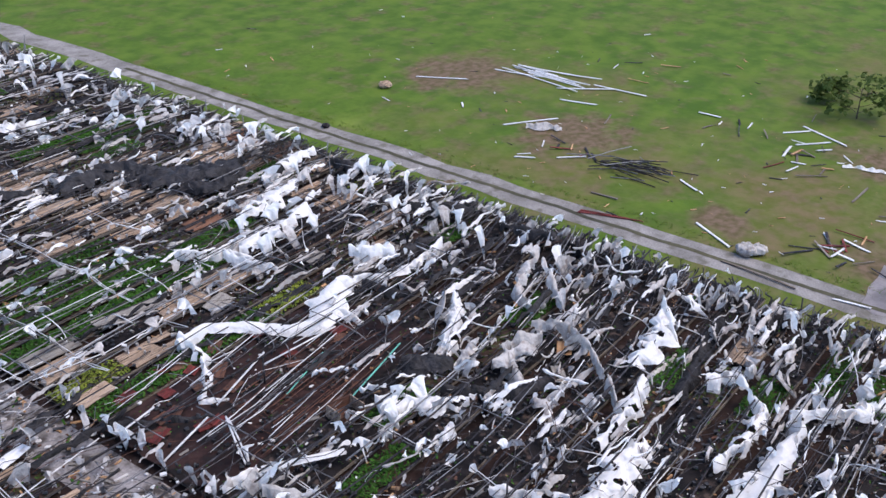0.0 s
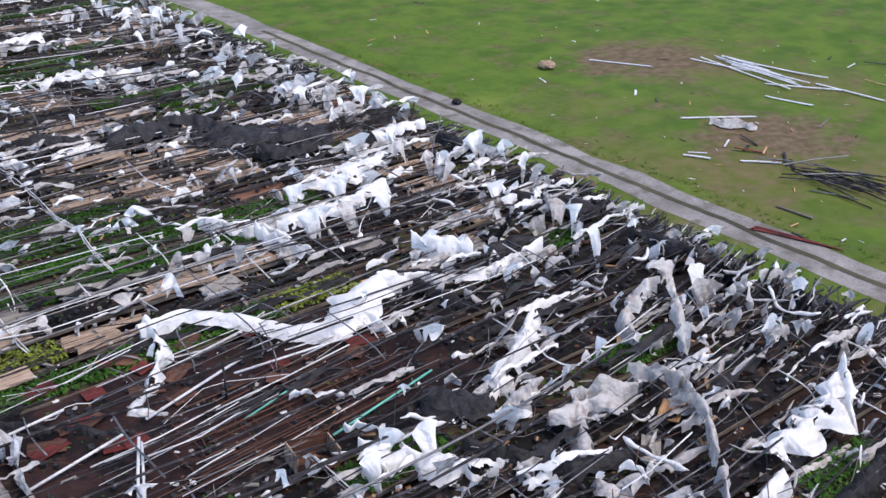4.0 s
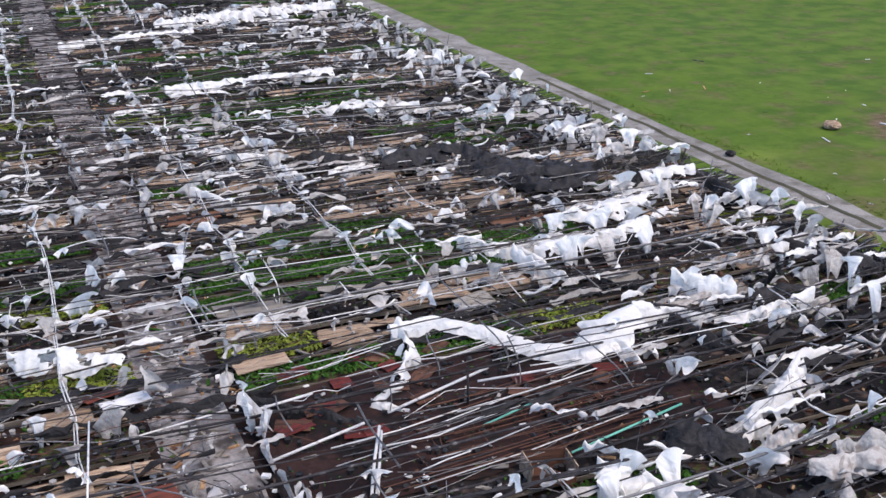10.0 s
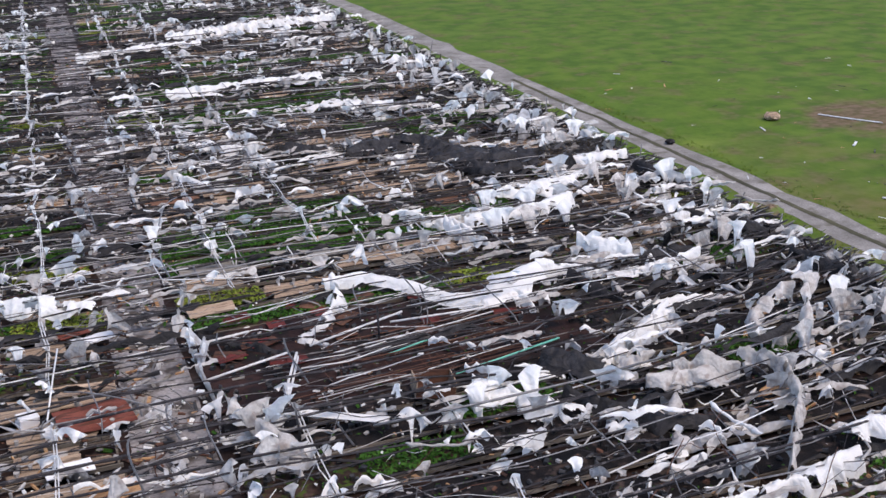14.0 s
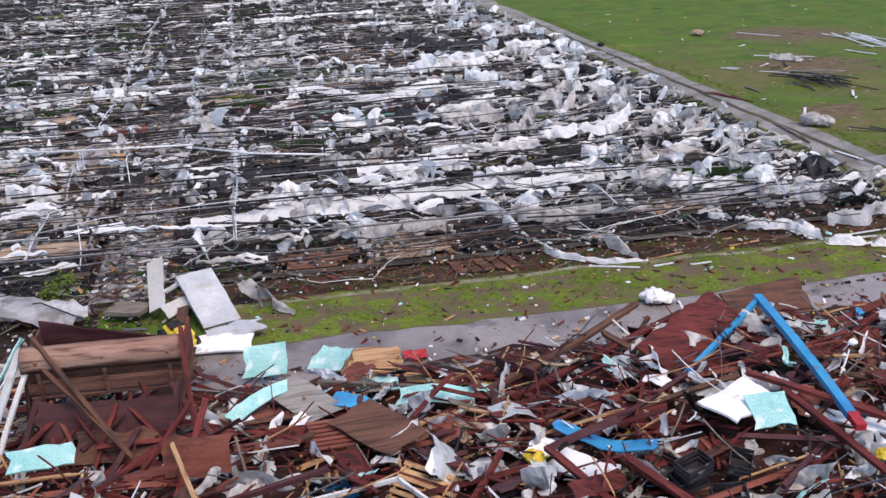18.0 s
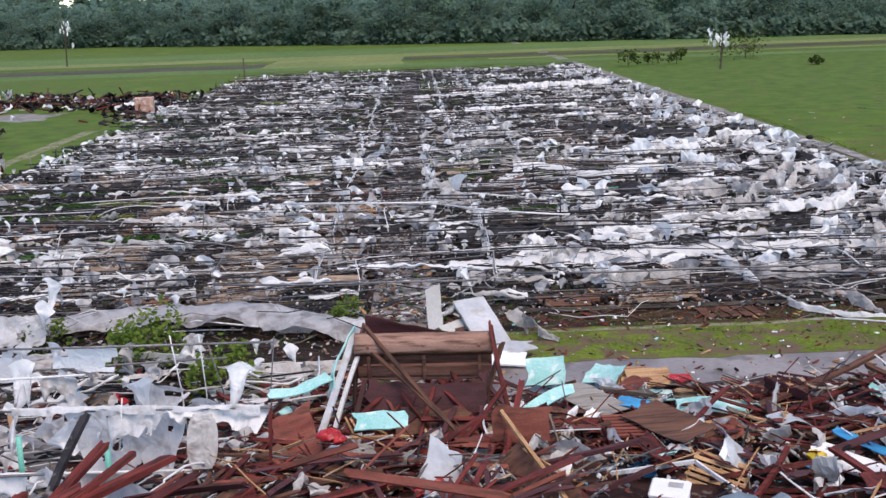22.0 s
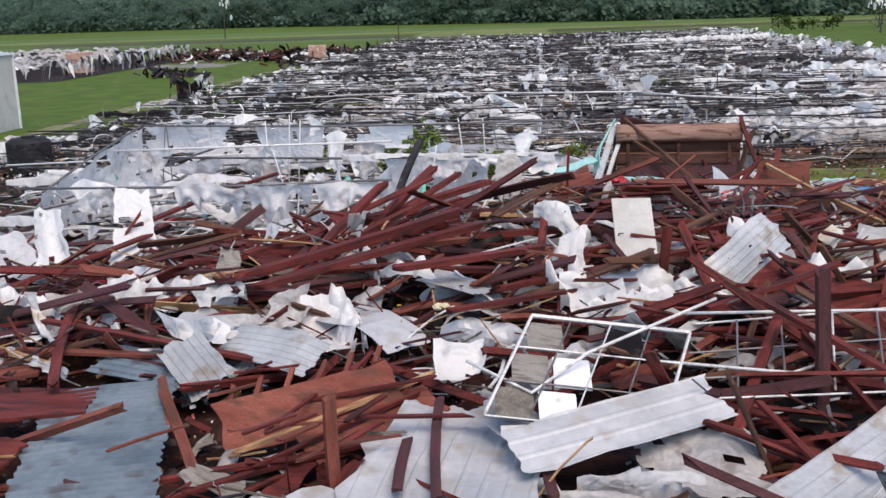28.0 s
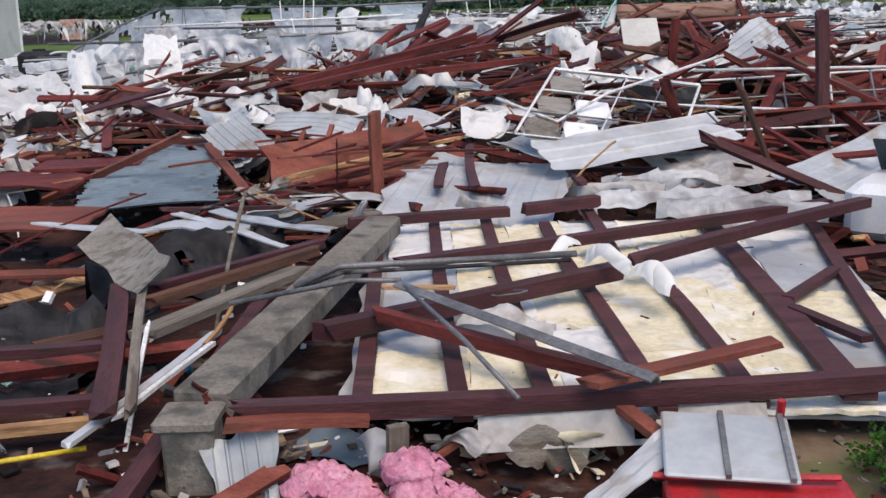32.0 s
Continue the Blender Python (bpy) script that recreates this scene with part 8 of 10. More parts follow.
for i, (A, B, d, mt) in enumerate((((4.4, -13.72, 2.2), (6.0, -13.72, 2.17), 0.76, FILM_WHITE), ((6.0, -13.72, 2.17), (7.5, -13.72, 2.17), 0.72, FILM_WHITE), ((7.5, -13.72, 2.17), (8.9, -13.74, 2.19), 0.7, FILM_WHITE), ((8.2, -10.9, 2.3), (9.5, -11.0, 2.28), 1.25, PLASTIC), ((9.5, -11.0, 2.28), (10.7, -11.1, 2.3), 0.75, FILM), ((10.7, -11.1, 2.3), (12.8, -11.3, 2.3), 0.4, PLASTIC),
                                   ((6.72, -8.7, 2.7), (7.36, -8.72, 2.65), 1.5, PLASTIC), ((11.6, -9.3, 2.66), (12.3, -9.4, 2.6), 0.95, PLASTIC), ((9.5, -9.6, 2.48), (10.2, -9.62, 2.42), 1.0, PLASTIC), ((3.2, -10.45, 2.3), (4.7, -10.5, 2.28), 1.1, FILM), ((4.9, -10.55, 2.27), (6.3, -10.65, 2.26), 0.9, PLASTIC_DIRTY), ((2.0, -13.55, 2.1), (3.6, -13.6, 2.12), 0.9, FILM), ((4.6, -1.2, 2.0), (5.2, -1.2, 2.0), 1.2, PLASTIC), ((5.2, -12.0, 1.5), (6.8, -12.0, 1.48), 0.8, PLASTIC_DIRTY), ((8.9, -12.1, 1.45), (10.2, -12.1, 1.42), 0.7, FILM), ((1.6, -9.4, 2.36), (3.0, -9.4, 2.38), 0.9, FILM), ((7.6, -9.3, 2.44), (8.4, -9.3, 2.45), 0.6, PLASTIC_DIRTY), ((3.95, 1.35, 2.05), (4.6, 1.35, 2.0), 1.5, PLASTIC), ((8.6, -12.9, 1.95), (9.3, -12.95, 1.9), 1.1, PLASTIC), ((9.6, -13.2, 1.75), (11.0, -13.3, 1.8), 1.2, PLASTIC), ((1.2, -12.1, 2.0), (2.2, -11.6, 2.1), 1.0, PLASTIC), ((5.0, -9.35, 2.42), (5.9, -9.35, 2.42), 0.95, PLASTIC), ((2.4, -11.2, 1.9), (3.6, -11.1, 1.95), 0.9, PLASTIC))):
    o = hang_shape((Vector(B) - Vector(A)).length, d * (1.5 if d < 0.8 else 1.2), random.Random(300 + i), sway=0.14, tear=0.08 if d < 0.8 else 0.3, nv=9).thing("hanging_film", mt, "torn translucent film hanging from a hoop-house pipe", "plastic film", "film on the hoop house", smooth=True)
    o.matrix_basis = axis(A, B)[0]
for pts, w in (([(-0.5, -14.2, 1.6), (1.0, -14.9, 1.75), (2.4, -15.3, 1.85)], [0.5, 0.7, 0.4]), ([(0.3, -14.5, 1.5), (1.5, -15.6, 1.35), (2.8, -16.4, 1.0), (4.2, -16.2, 1.0)], [0.6, 0.9, 0.8, 0.5]), ([(7.1, -9.0, 2.2), (7.4, -10.4, 1.9), (7.6, -11.2, 1.5)], [0.4, 0.5, 0.3]), ([(3.5, -12.4, 1.9), (4.4, -11.7, 2.1), (5.6, -11.5, 1.9)], [0.5, 0.9, 0.6]), ([(8.8, -13.6, 1.55), (10.0, -13.8, 1.6), (11.0, -13.9, 1.5)], [0.6, 1.0, 0.7]), ([(7.6, -10.9, 2.35), (9.6, -11.0, 2.36), (12.8, -11.3, 2.36)], [0.25, 0.4, 0.3]),
               ([(-3.2, -6.6, 1.2), (-0.6, -5.6, 1.3), (2.6, -5.0, 1.3)], [0.5, 0.7, 0.4]), ([(3.4, -4.2, 1.1), (6.6, -3.6, 1.2), (10.0, -4.0, 1.0)], [0.4, 0.6, 0.4])):
    lay("hoop_house_film", pts, [0.55 * q for q in w], FILM_WHITE if pts[0][2] > 1.45 else FILM, "large sheet of greenhouse film slumped over hoop pipes", fold=0.035, ragged=0.5, sag=0.1, group="slumped film sheets")
# film wall slumped at the west end, scalloped valances, tall rags
for pts, w, mt in (([(0.4, -3.4, 0.35), (0.6, -5.2, 0.4), (0.8, -7.2, 0.4)], [0.6, 0.8, 0.6], PLASTIC_DIRTY), ([(-5.4, -0.3, 0.5), (-3.0, -0.4, 0.6), (-0.6, -0.4, 0.5)], [0.6, 0.8, 0.6], PLASTIC), ([(-9.7, 7.6, 0.5), (-9.6, 9.0, 0.6), (-9.4, 10.5, 0.5)], 0.4, PLASTIC), ([(2.0, -10.2, 0.9), (3.6, -10.6, 1.2), (5.2, -10.4, 0.9)], [0.4, 0.7, 0.4], PLASTIC), ([(4.6, -2.3, 0.5), (7.0, -1.9, 0.5), (9.6, -2.1, 0.4)], [0.7, 0.9, 0.6], PLASTIC_DIRTY), ([(10.5, -3.8, 0.5), (12.0, -3.4, 0.5), (13.6, -3.0, 0.4)], [0.6, 0.9, 0.6], PLASTIC_DIRTY)):
    lay("hoop_house_film", pts, w, mt, "slumped greenhouse film hung over bent pipes", fold=0.05, ragged=0.5, sag=0.15, group="slumped film sheets")


for i, (A, B, C, D, mt) in enumerate((((1.0, -12.8, 1.88), (1.5, -7.8, 2.78), (1.7, -7.7, 1.1), (0.7, -12.4, 0.6), FILM_WHITE), ((1.6, -7.8, 2.8), (3.9, -7.75, 2.84), (3.8, -7.7, 2.2), (1.7, -7.7, 1.9), FILM_WHITE), ((4.7, -7.95, 2.78), (6.6, -8.1, 2.76), (6.5, -8.0, 1.9), (4.9, -7.9, 1.95), FILM_WHITE), ((7.4, -8.2, 2.76), (9.0, -8.3, 2.76), (8.9, -8.2, 2.1), (7.5, -8.1, 2.2), PLASTIC), ((8.6, -10.95, 2.3), (11.2, -11.15, 2.3), (10.7, -11.1, 0.85), (9.0, -11.0, 0.95), FILM_WHITE), ((1.95, -15.3, 1.98), (2.7, -15.5, 2.02), (3.4, -16.7, 0.95), (2.6, -16.8, 0.9), PLASTIC), ((3.55, -14.7, 2.28), (4.25, -14.65, 2.22), (4.75, -15.9, 1.1), (3.9, -16.2, 1.0), PLASTIC), ((-0.2, -15.2, 1.5), (1.9, -15.7, 1.55), (3.2, -16.9, 0.85), (0.9, -17.2, 0.75), FILM_WHITE), ((10.3, -14.1, 1.45), (12.8, -13.5, 1.5), (12.8, -13.8, 1.25), (10.6, -14.7, 1.1), PLASTIC_DIRTY)) + (((11.8, -15.6, 1.45), (14.4, -16.8, 1.35), (14.3, -17.3, 1.15), (11.9, -16.1, 1.2), PLASTIC), ((16.0, -14.2, 1.9), (16.4, -14.2, 1.9), (16.7, -14.7, 1.2), (15.7, -14.8, 1.2), PLASTIC), ((9.4, -8.8, 2.1), (10.6, -9.4, 2.1), (10.4, -9.6, 1.5), (9.6, -9.1, 1.4), FILM), ((8.2, -15.7, 1.6), (8.5, -15.8, 1.6), (9.5, -16.9, 0.9), (9.0, -17.0, 0.85), PLASTIC_DIRTY), ((7.0, -14.9, 1.6), (7.5, -15.0, 1.6), (7.6, -15.3, 1.1), (7.1, -15.3, 1.1), PLASTIC), ((0.6, -1.0, 1.3), (4.8, -0.6, 1.4), (4.8, -1.4, 0.7), (0.8, -1.9, 0.6), FILM))):
    film_quad(A, B, C, D, mt, "white film stretched and torn over the wreckage" if A[1] < -10 else "film wall of the hoop house standing slack", 7.3 * i + 3, fold=0.06 if i < 5 else 0.08, rag=0.1 if i < 5 else 0.22)
board((6.4, -17.6, 1.15), (7.9, -17.4, 1.2), 0.3, 0.04, WOOD_RAW, "pale tan plank lying on the heap")
wool("insulation_wool", [(14.6, -12.5, 1.75, 0.32)], "lump of pale pink wool on the heap", PLANK_GREY)
for k in range(130):
    cx, cy, sp = rng.choice(((4.3, -4.0, 0.9), (6.6, -4.0, 1.0), (8.8, -7.5, 1.6), (3.0, -8.6, 1.6), (6.0, -11.6, 1.6), (10.6, -6.0, 1.4), (1.5, -2.6, 1.2)))
    x, y, a = rng.gauss(cx, sp), rng.gauss(cy, sp * 0.8), rng.uniform(0, 3.14)
    L = rng.uniform(0.25, 1.3)
    mt = rng.choice((WOOD_RED, WOOD_BROWN, PAINT_WHITE, PLANK, PAINT_BLUE, PLASTIC_DIRTY, WOOD_GREY, MAT_BLACK, PIPE_WHITE, PAINT_RED, PLANK_GREY))
    z = rng.uniform(0.15, 0.5)
    board((x, y, z), (x + L * math.cos(a), y + L * math.sin(a), z + rng.gauss(0, 0.12)), rng.uniform(0.06, 0.3), 0.03, mt, "broken piece lying on the hoop house floor", group="debris in the hoop house")
tangle = {}
for k in range(620):
    x, y = rng.uniform(-1.5, 13.2), rng.uniform(-13.6, -3.6)
    kind = rng.choices(("pipe", "rope", "strip", "tatter", "patch"), (4, 2.2, 3, 2.4, 1.8))[0]
    z, yaw = rng.uniform(0.12, 1.0), rng.gauss(0, 0.35) + (1.2 if rng.random() < 0.25 else 0)
    if kind == "pipe":
        L, r = rng.uniform(0.8, 4.0), rng.choice((0.012, 0.018, 0.028))
        q, mt = Shape().tube([(-L / 2, 0, 0), (0, rng.gauss(0, 0.08), rng.gauss(0, 0.08)), (L / 2, 0, 0)], r, 5), rng.choice((PIPE_DARK, STEEL, PIPE_WHITE, PIPE_DARK))
    elif kind == "rope":
        q, mt = rope_shape(rng.uniform(0.6, 2.6), rng.uniform(0.02, 0.06), rng), rng.choice((PLASTIC, PLASTIC_DIRTY, FILM_WHITE))
    elif kind == "strip":
        q, mt = cloth_shape(rng.uniform(0.5, 2.4), rng.uniform(0.08, 0.28), rng, nv=4, fold=0.06, ragged=0.5), rng.choice((PLASTIC, PLASTIC_DIRTY, FILM_WHITE, NET))
    elif kind == "tatter":
        q, mt = hang_shape(rng.uniform(0.2, 0.8), rng.uniform(0.3, 0.9), rng, nv=5), rng.choice((PLASTIC, FILM_WHITE, PLASTIC_DIRTY))
        z = rng.uniform(0.6, 1.7)
    else:
        q, mt = cloth_shape(rng.uniform(0.4, 1.2), rng.uniform(0.25, 0.6), rng, nv=5, fold=0.07, ragged=0.6), rng.choice((PLASTIC_DIRTY, NET, MAT_BLACK, WOOD_BROWN))
        z = rng.uniform(0.1, 0.4)
    m = Matrix.Translation((x, y, z)) @ Matrix.Rotation(yaw, 4, "Z") @ Matrix.Rotation(rng.gauss(0, 0.12), 4, "Y")
    tangle.setdefault(mt, Shape()).add([m @ Vector(p) for p in q.v], q.f)
for mt, q in tangle.items():
    q.thing("hoop_house_tangle", mt, "tangled strips, rags and pipes inside the hoop house", "wreckage", kind="stuff", smooth=True)
front = {}
for k in range(3600):
    x, y = rng.uniform(-9.3, 17), rng.uniform(-5.6, 1.8)
    mt = rng.choices((WOOD_BROWN, WOOD_GREY, PLASTIC_DIRTY, PLASTIC, LEAF, PLANK, WOOD_RED, STEEL, POT), (5, 3, 3, 2, 3, 2.5, 1.5, 1.5, 2))[0]
    a = 0.03 + 0.1 * rng.random() ** 2
    long = rng.uniform(3, 9) if mt in (WOOD_BROWN, STEEL, WOOD_GREY) and rng.random() < 0.5 else rng.uniform(0.8, 2)
    front.setdefault(mt, Shape()).box(a * long, a * rng.uniform(0.3, 0.9), a * rng.uniform(0.15, 0.6), Matrix.Translation((x, y, rng.uniform(0.06, 0.24))) @ Euler((rng.uniform(-0.6, 0.6), rng.uniform(-0.4, 0.4), rng.uniform(0, 3.14))).to_matrix().to_4x4())
for mt, q in front.items():
    q.thing("front_litter", mt, "twigs and broken bits before the greenhouse", "litter", kind="stuff")
for k in range(46):
    x, y = rng.uniform(-8, 12), rng.uniform(-5.0, 1.4)
    L, a = rng.uniform(1.0, 5.0), rng.gauss(0, 0.25)
    rail("loose_pipe", [(x, y, rng.uniform(0.15, 0.5)), (x + L * 0.5 * math.cos(a), y + L * 0.5 * math.sin(a) + rng.gauss(0, 0.1), rng.uniform(0.2, 0.7)), (x + L * math.cos(a), y + L * math.sin(a), rng.uniform(0.15, 0.6))], rng.choice((0.015, 0.02, 0.03)), rng.choice((PIPE_DARK, PIPE_DARK, STEEL, PIPE_WHITE)), "bent pipe fallen before the greenhouse", 6)
# litter along the lane and on the grass strip
lane = {}
for k in range(1900):
    x = rng.uniform(16.5, 43)
    y = rng.choice((rng.gauss(-5.6, 0.7), rng.gauss(-4.2, 1.2), rng.uniform(-2.6, 1.2), rng.gauss(1.0, 0.5)))
    if 19.5 < x < 31 and -4.6 < y < -2.9 and rng.random() < 0.8:
        continue
    mt = rng.choices((PAINT_WHITE, PLASTIC_DIRTY, WOOD_RAW, WOOD_RED, PLANK, PAINT_YELLOW, FOAM_TEAL, WOOD_BROWN, POT), (1.2, 1.6, 2, 3, 2, 0.2, 0.4, 4, 2))[0]
    a = 0.025 + 0.1 * rng.random() ** 2.2
    lane.setdefault(mt, Shape()).box(a * rng.uniform(0.8, 4 if mt in (WOOD_RAW, WOOD_RED, WOOD_BROWN) else 1.8), a * rng.uniform(0.4, 1), a * rng.uniform(0.15, 0.6), Matrix.Translation((x, y, 0.05)) @ Euler((rng.uniform(-0.5, 0.5), rng.uniform(-0.4, 0.4), rng.uniform(0, 3.14))).to_matrix().to_4x4())
for k in range(1500):
    x, y = rng.uniform(17, 40), rng.uniform(0.1, 4.2)
    mt = rng.choices((WOOD_BROWN, WOOD_RED, POT, WOOD_GREY, PLASTIC_DIRTY, LEAF, PLANK), (6, 2, 3, 1.5, 1.2, 2.5, 1))[0]
    a = 0.02 + 0.06 * rng.random() ** 2
    lane.setdefault(mt, Shape()).box(a * rng.uniform(1, 14 if mt in (WOOD_BROWN, WOOD_GREY) else 2), a * rng.uniform(0.4, 1), a * rng.uniform(0.2, 0.7), Matrix.Translation((x, y, rng.uniform(0.04, 0.16))) @ Euler((rng.uniform(-0.5, 0.5), rng.uniform(-0.4, 0.4), rng.gauss(0.2, 0.6))).to_matrix().to_4x4())
for mt, q in lane.items():
    q.thing("lane_litter", mt, "chips and splinters on the lane and verge", "litter", kind="stuff")
P1 = Shape().slab(lambda u, v: (11.6 + 0.6 * (u - 0.5) * (1 - 0.4 * abs(2 * v - 1) ** 3), -12.0 - 1.2 * (v - 0.5) * 0.35, 1.95 - 0.95 * (v - 0.5)), 8, 8, 0.01)
P1.thing("grey_board", PLASTIC_DIRTY, "pale grey rounded board leaning in the wreckage", "board")
# shrub inside the gap
t, c = tree_mesh(random.Random(8), 1.9, 1.2, 900, 0.085)
r = root("shrub", "green shrub growing between the greenhouses", "bush", at=Matrix.Translation((8.4, -3.4, 0)))
part("trunk", t, BARK, r)
part("crown", c, BLADE, r)
t, c = tree_mesh(random.Random(9), 1.3, 1.1, 500, 0.09)
for x, y, s in ((10.8, -5.0, 1.0), (4.6, -0.4, 0.7), (13.6, 1.4, 0.6)):
    r = root("shrub", "low green shrub beside fallen pipes", "bush", at=Matrix.Translation((x, y, 0)) @ Matrix.Scale(s, 4))
    part("trunk", t, BARK, r)
    part("crown", c, BLADE, r)

# ---- overturned wooden wagon box ----
WB = root("wagon_box", "overturned brown wooden wagon box on splintered timbers", "wagon box", at=pose(15.95, -7.15, 0, 0, 0, -4))
for k in range(3):
    part("side_board", Shape().box(3.15, 0.05, 0.27, pose(0, -0.42 + 0.03 * k, 1.62 + 0.29 * k, 12, 0, 0), 0.01), WAGON, WB)
part("floor", Shape().box(3.1, 1.5, 0.06, pose(0, 0.35, 1.5, 8, 0, 0), 0.01), WAGON, WB)
part("back_panel", Shape().slab(lambda u, v: (-1.5 + 3.0 * u, 1.0 - 0.25 * v, 1.5 + 1.1 * v * (1.05 - 0.65 * u) + 0.08 * nz(u * 5, v * 3)), 14, 6, 0.04), WOOD_PURPLE, WB, "dark curled back wall")
for s in (-1, 1):
    part("end_board", Shape().box(0.06, 1.4, 0.85, pose(s * 1.56, 0.3, 1.9, 6, 0, 0), 0.01), WOOD_BROWN if s < 0 else WOOD_RED, WB)
for k in range(3):
    part("rib", Shape().box(0.08, 0.07, 0.95, pose(-1.3 + 1.3 * k, -0.5, 1.85, 12, 0, 0), 0.01), WAGON, WB)
part("top_board", Shape().slab(lambda u, v: (-1.62 + 3.24 * u, -0.3 - 0.32 * math.sin(1.9 * v) + 0.02 * nz(u * 6, v), 2.52 - 0.42 * v * v + 0.02 * nz(u * 9, 3)), 18, 6, 0.05), WAGON_TOP, WB, "rounded pinkish top board", smooth=True)
for x in (-1.4, 0.0, 1.4):
    part("prop", Shape().box(0.14, 0.14, 1.5, pose(x, 0.3, 0.75, 5, 4, 0)), WOOD_RED, WB)
for A, B, w, mt in (((14.5, -7.2, 2.7), (16.4, -9.6, 1.1), 0.1, WOOD_BROWN), ((14.6, -7.5, 2.2), (16.6, -9.9, 1.0), 0.1, WOOD_BROWN), ((14.2, -7.4, 0.3), (14.35, -7.1, 2.3), 0.1, WOOD_BROWN), ((13.5, -9.2, 0.6), (14.3, -7.2, 2.5), 0.16, SIDING), ((13.8, -9.0, 0.6), (14.5, -7.3, 2.3), 0.1, PIPE_WHITE), ((17.5, -7.5, 2.7), (17.9, -10.5, 0.8), 0.1, WOOD_RED)) + (((17.2, -8.4, 0.7), (17.75, -8.0, 2.4), 0.12, WOOD_BROWN), ((16.4, -10.8, 0.8), (17.7, -9.4, 1.9), 0.1, WOOD_RED), ((17.3, -12.2, 1.0), (18.0, -9.8, 2.1), 0.12, WOOD_RED), ((15.2, -12.2, 1.2), (17.2, -11.0, 1.9), 0.1, WOOD_RED), ((12.9, -12.2, 1.2), (12.95, -12.0, 2.6), 0.05, WOOD_RED), ((13.6, -13.8, 1.0), (16.3, -13.0, 1.7), 0.12, WOOD_BROWN)):
    board(A, B, w, 0.06, mt, "splintered timber leaning against the wagon box")
panel((14.2, -7.0, 2.6), (13.7, -8.2, 1.5), 0.35, FOAM_TEAL, "torn teal foam board hanging beside the wagon box", roll=60, curl=0.2, group="teal foam boards")
panel((13.0, -10.0, 1.7), (13.4, -11.3, 1.15), 0.9, WOOD_RUST, "rust-brown panel leaning in the wreckage", roll=25)
panel((15.9, -14.2, 1.4), (16.4, -12.9, 2.1), 0.7, SIDING, "torn white panel standing in the wreckage", roll=50, curl=0.2)
panel((14.6, -8.25, 1.2), (17.3, -8.45, 1.15), 0.8, WOOD_PURPLE, "dark broken boards slumped under the wagon box", roll=62, thick=0.04, curl=0.06, jag=0.2)
panel((15.3, -8.9, 0.95), (16.9, -9.2, 0.9), 0.7, WOOD_BROWN, "old brown board lying below the wagon box", roll=35, thick=0.03, curl=0.06, jag=0.2)
for k in range(18):
    x, y0 = rng.uniform(14.3, 17.7), rng.uniform(-8.4, -7.5)
    y1, z0 = y0 - rng.uniform(0.4, 2.0), rng.uniform(0.9, 1.7)
    board((x, y0, z0), (x + rng.gauss(0, 0.7), y1, rng.uniform(0.5, 1.0)), rng.choice((0.05, 0.08, 0.12)), 0.04, rng.choice((WOOD_RED, WOOD_RED, WOOD_PURPLE, WOOD_BROWN, WOOD_RUST)), "splintered timber slumped below the wagon box", group="timbers below the wagon box")
# white slab stack and machine by the aisle's mouth
panel((18.05, -1.55, 0.2), (17.35, 0.1, 1.15), 1.05, SIDING, "white insulated panel leaning at the aisle's mouth", thick=0.08, curl=0.01, jag=0.02)
panel((16.3, -0.5, 0.4), (16.25, 0.9, 1.35), 0.5, WALL_WHITE, "narrow white panel leaning at the aisle's mouth", roll=-30, thick=0.05, curl=0.02, jag=0.04)
panel((16.5, -0.2, 0.75), (17.3, 0.2, 1.1), 0.16, PIPE_WHITE, "white cross rail of a broken frame", thick=0.06, curl=0.01)
panel((16.5, -0.8, 0.4), (17.4, -0.5, 0.62), 0.5, WALL_WHITE, "white board propped between panels", roll=20, thick=0.04, curl=0.02)
panel((16.7, -2.6, 0.3), (17.3, -3.7, 0.34), 0.6, WALL_WHITE, "white board lying on the lane", roll=8, thick=0.03, curl=0.03)
panel((17.7, -2.55, 0.3), (19.1, -2.2, 0.36), 0.55, SIDING, "white board lying on the lane", roll=12, thick=0.03, curl=0.04, jag=0.2)
board((16.95, -1.9, 0.1), (17.05, -0.9, 0.55), 0.3, 0.05, WOOD_BROWN, "brown board under the white panels")
board((14.3, -1.6, 0.12), (16.3, -1.9, 0.15), 0.14, 0.06, PIPE_WHITE, "white board lying at the aisle's mouth")
panel((15.0, 0.2, 0.35), (16.0, -0.2, 0.35), 0.8, WOOD_GREY, "pale brown board lying by the aisle", thick=0.12)
lay("film_scrap", [(18.6, 0.4, 0.8), (19.2, -0.4, 0.45), (20.0, -1.2, 0.12)], [0.5, 0.9, 0.5], PLASTIC_DIRTY, "grey film trailing onto the grass", group="plastic scraps in the wreckage")
lay("film_scrap", [(11.4, 1.0, 0.6), (13.0, 0.6, 0.55), (14.4, 0.3, 0.5)], [1.0, 1.3, 1.0], FILM, "grey film sheet at the greenhouse front", group="plastic scraps in the wreckage", ragged=0.25)
T = root("yellow_machine", "small overturned yellow garden machine beside white panels", "machine", at=pose(16.95, -2.5, 0.12, 0, 18, -60))
part("chassis", Shape().box(0.95, 0.5, 0.22, Matrix.Translation((0, 0, 0.3)), 0.05), PAINT_YELLOW, T)
part("hood", Shape().box(0.45, 0.42, 0.25, Matrix.Translation((0.22, 0, 0.52)), 0.06), PAINT_YELLOW, T)
part("seat", Shape().box(0.3, 0.36, 0.12, Matrix.Translation((-0.25, 0, 0.48)), 0.04), RUBBER, T)
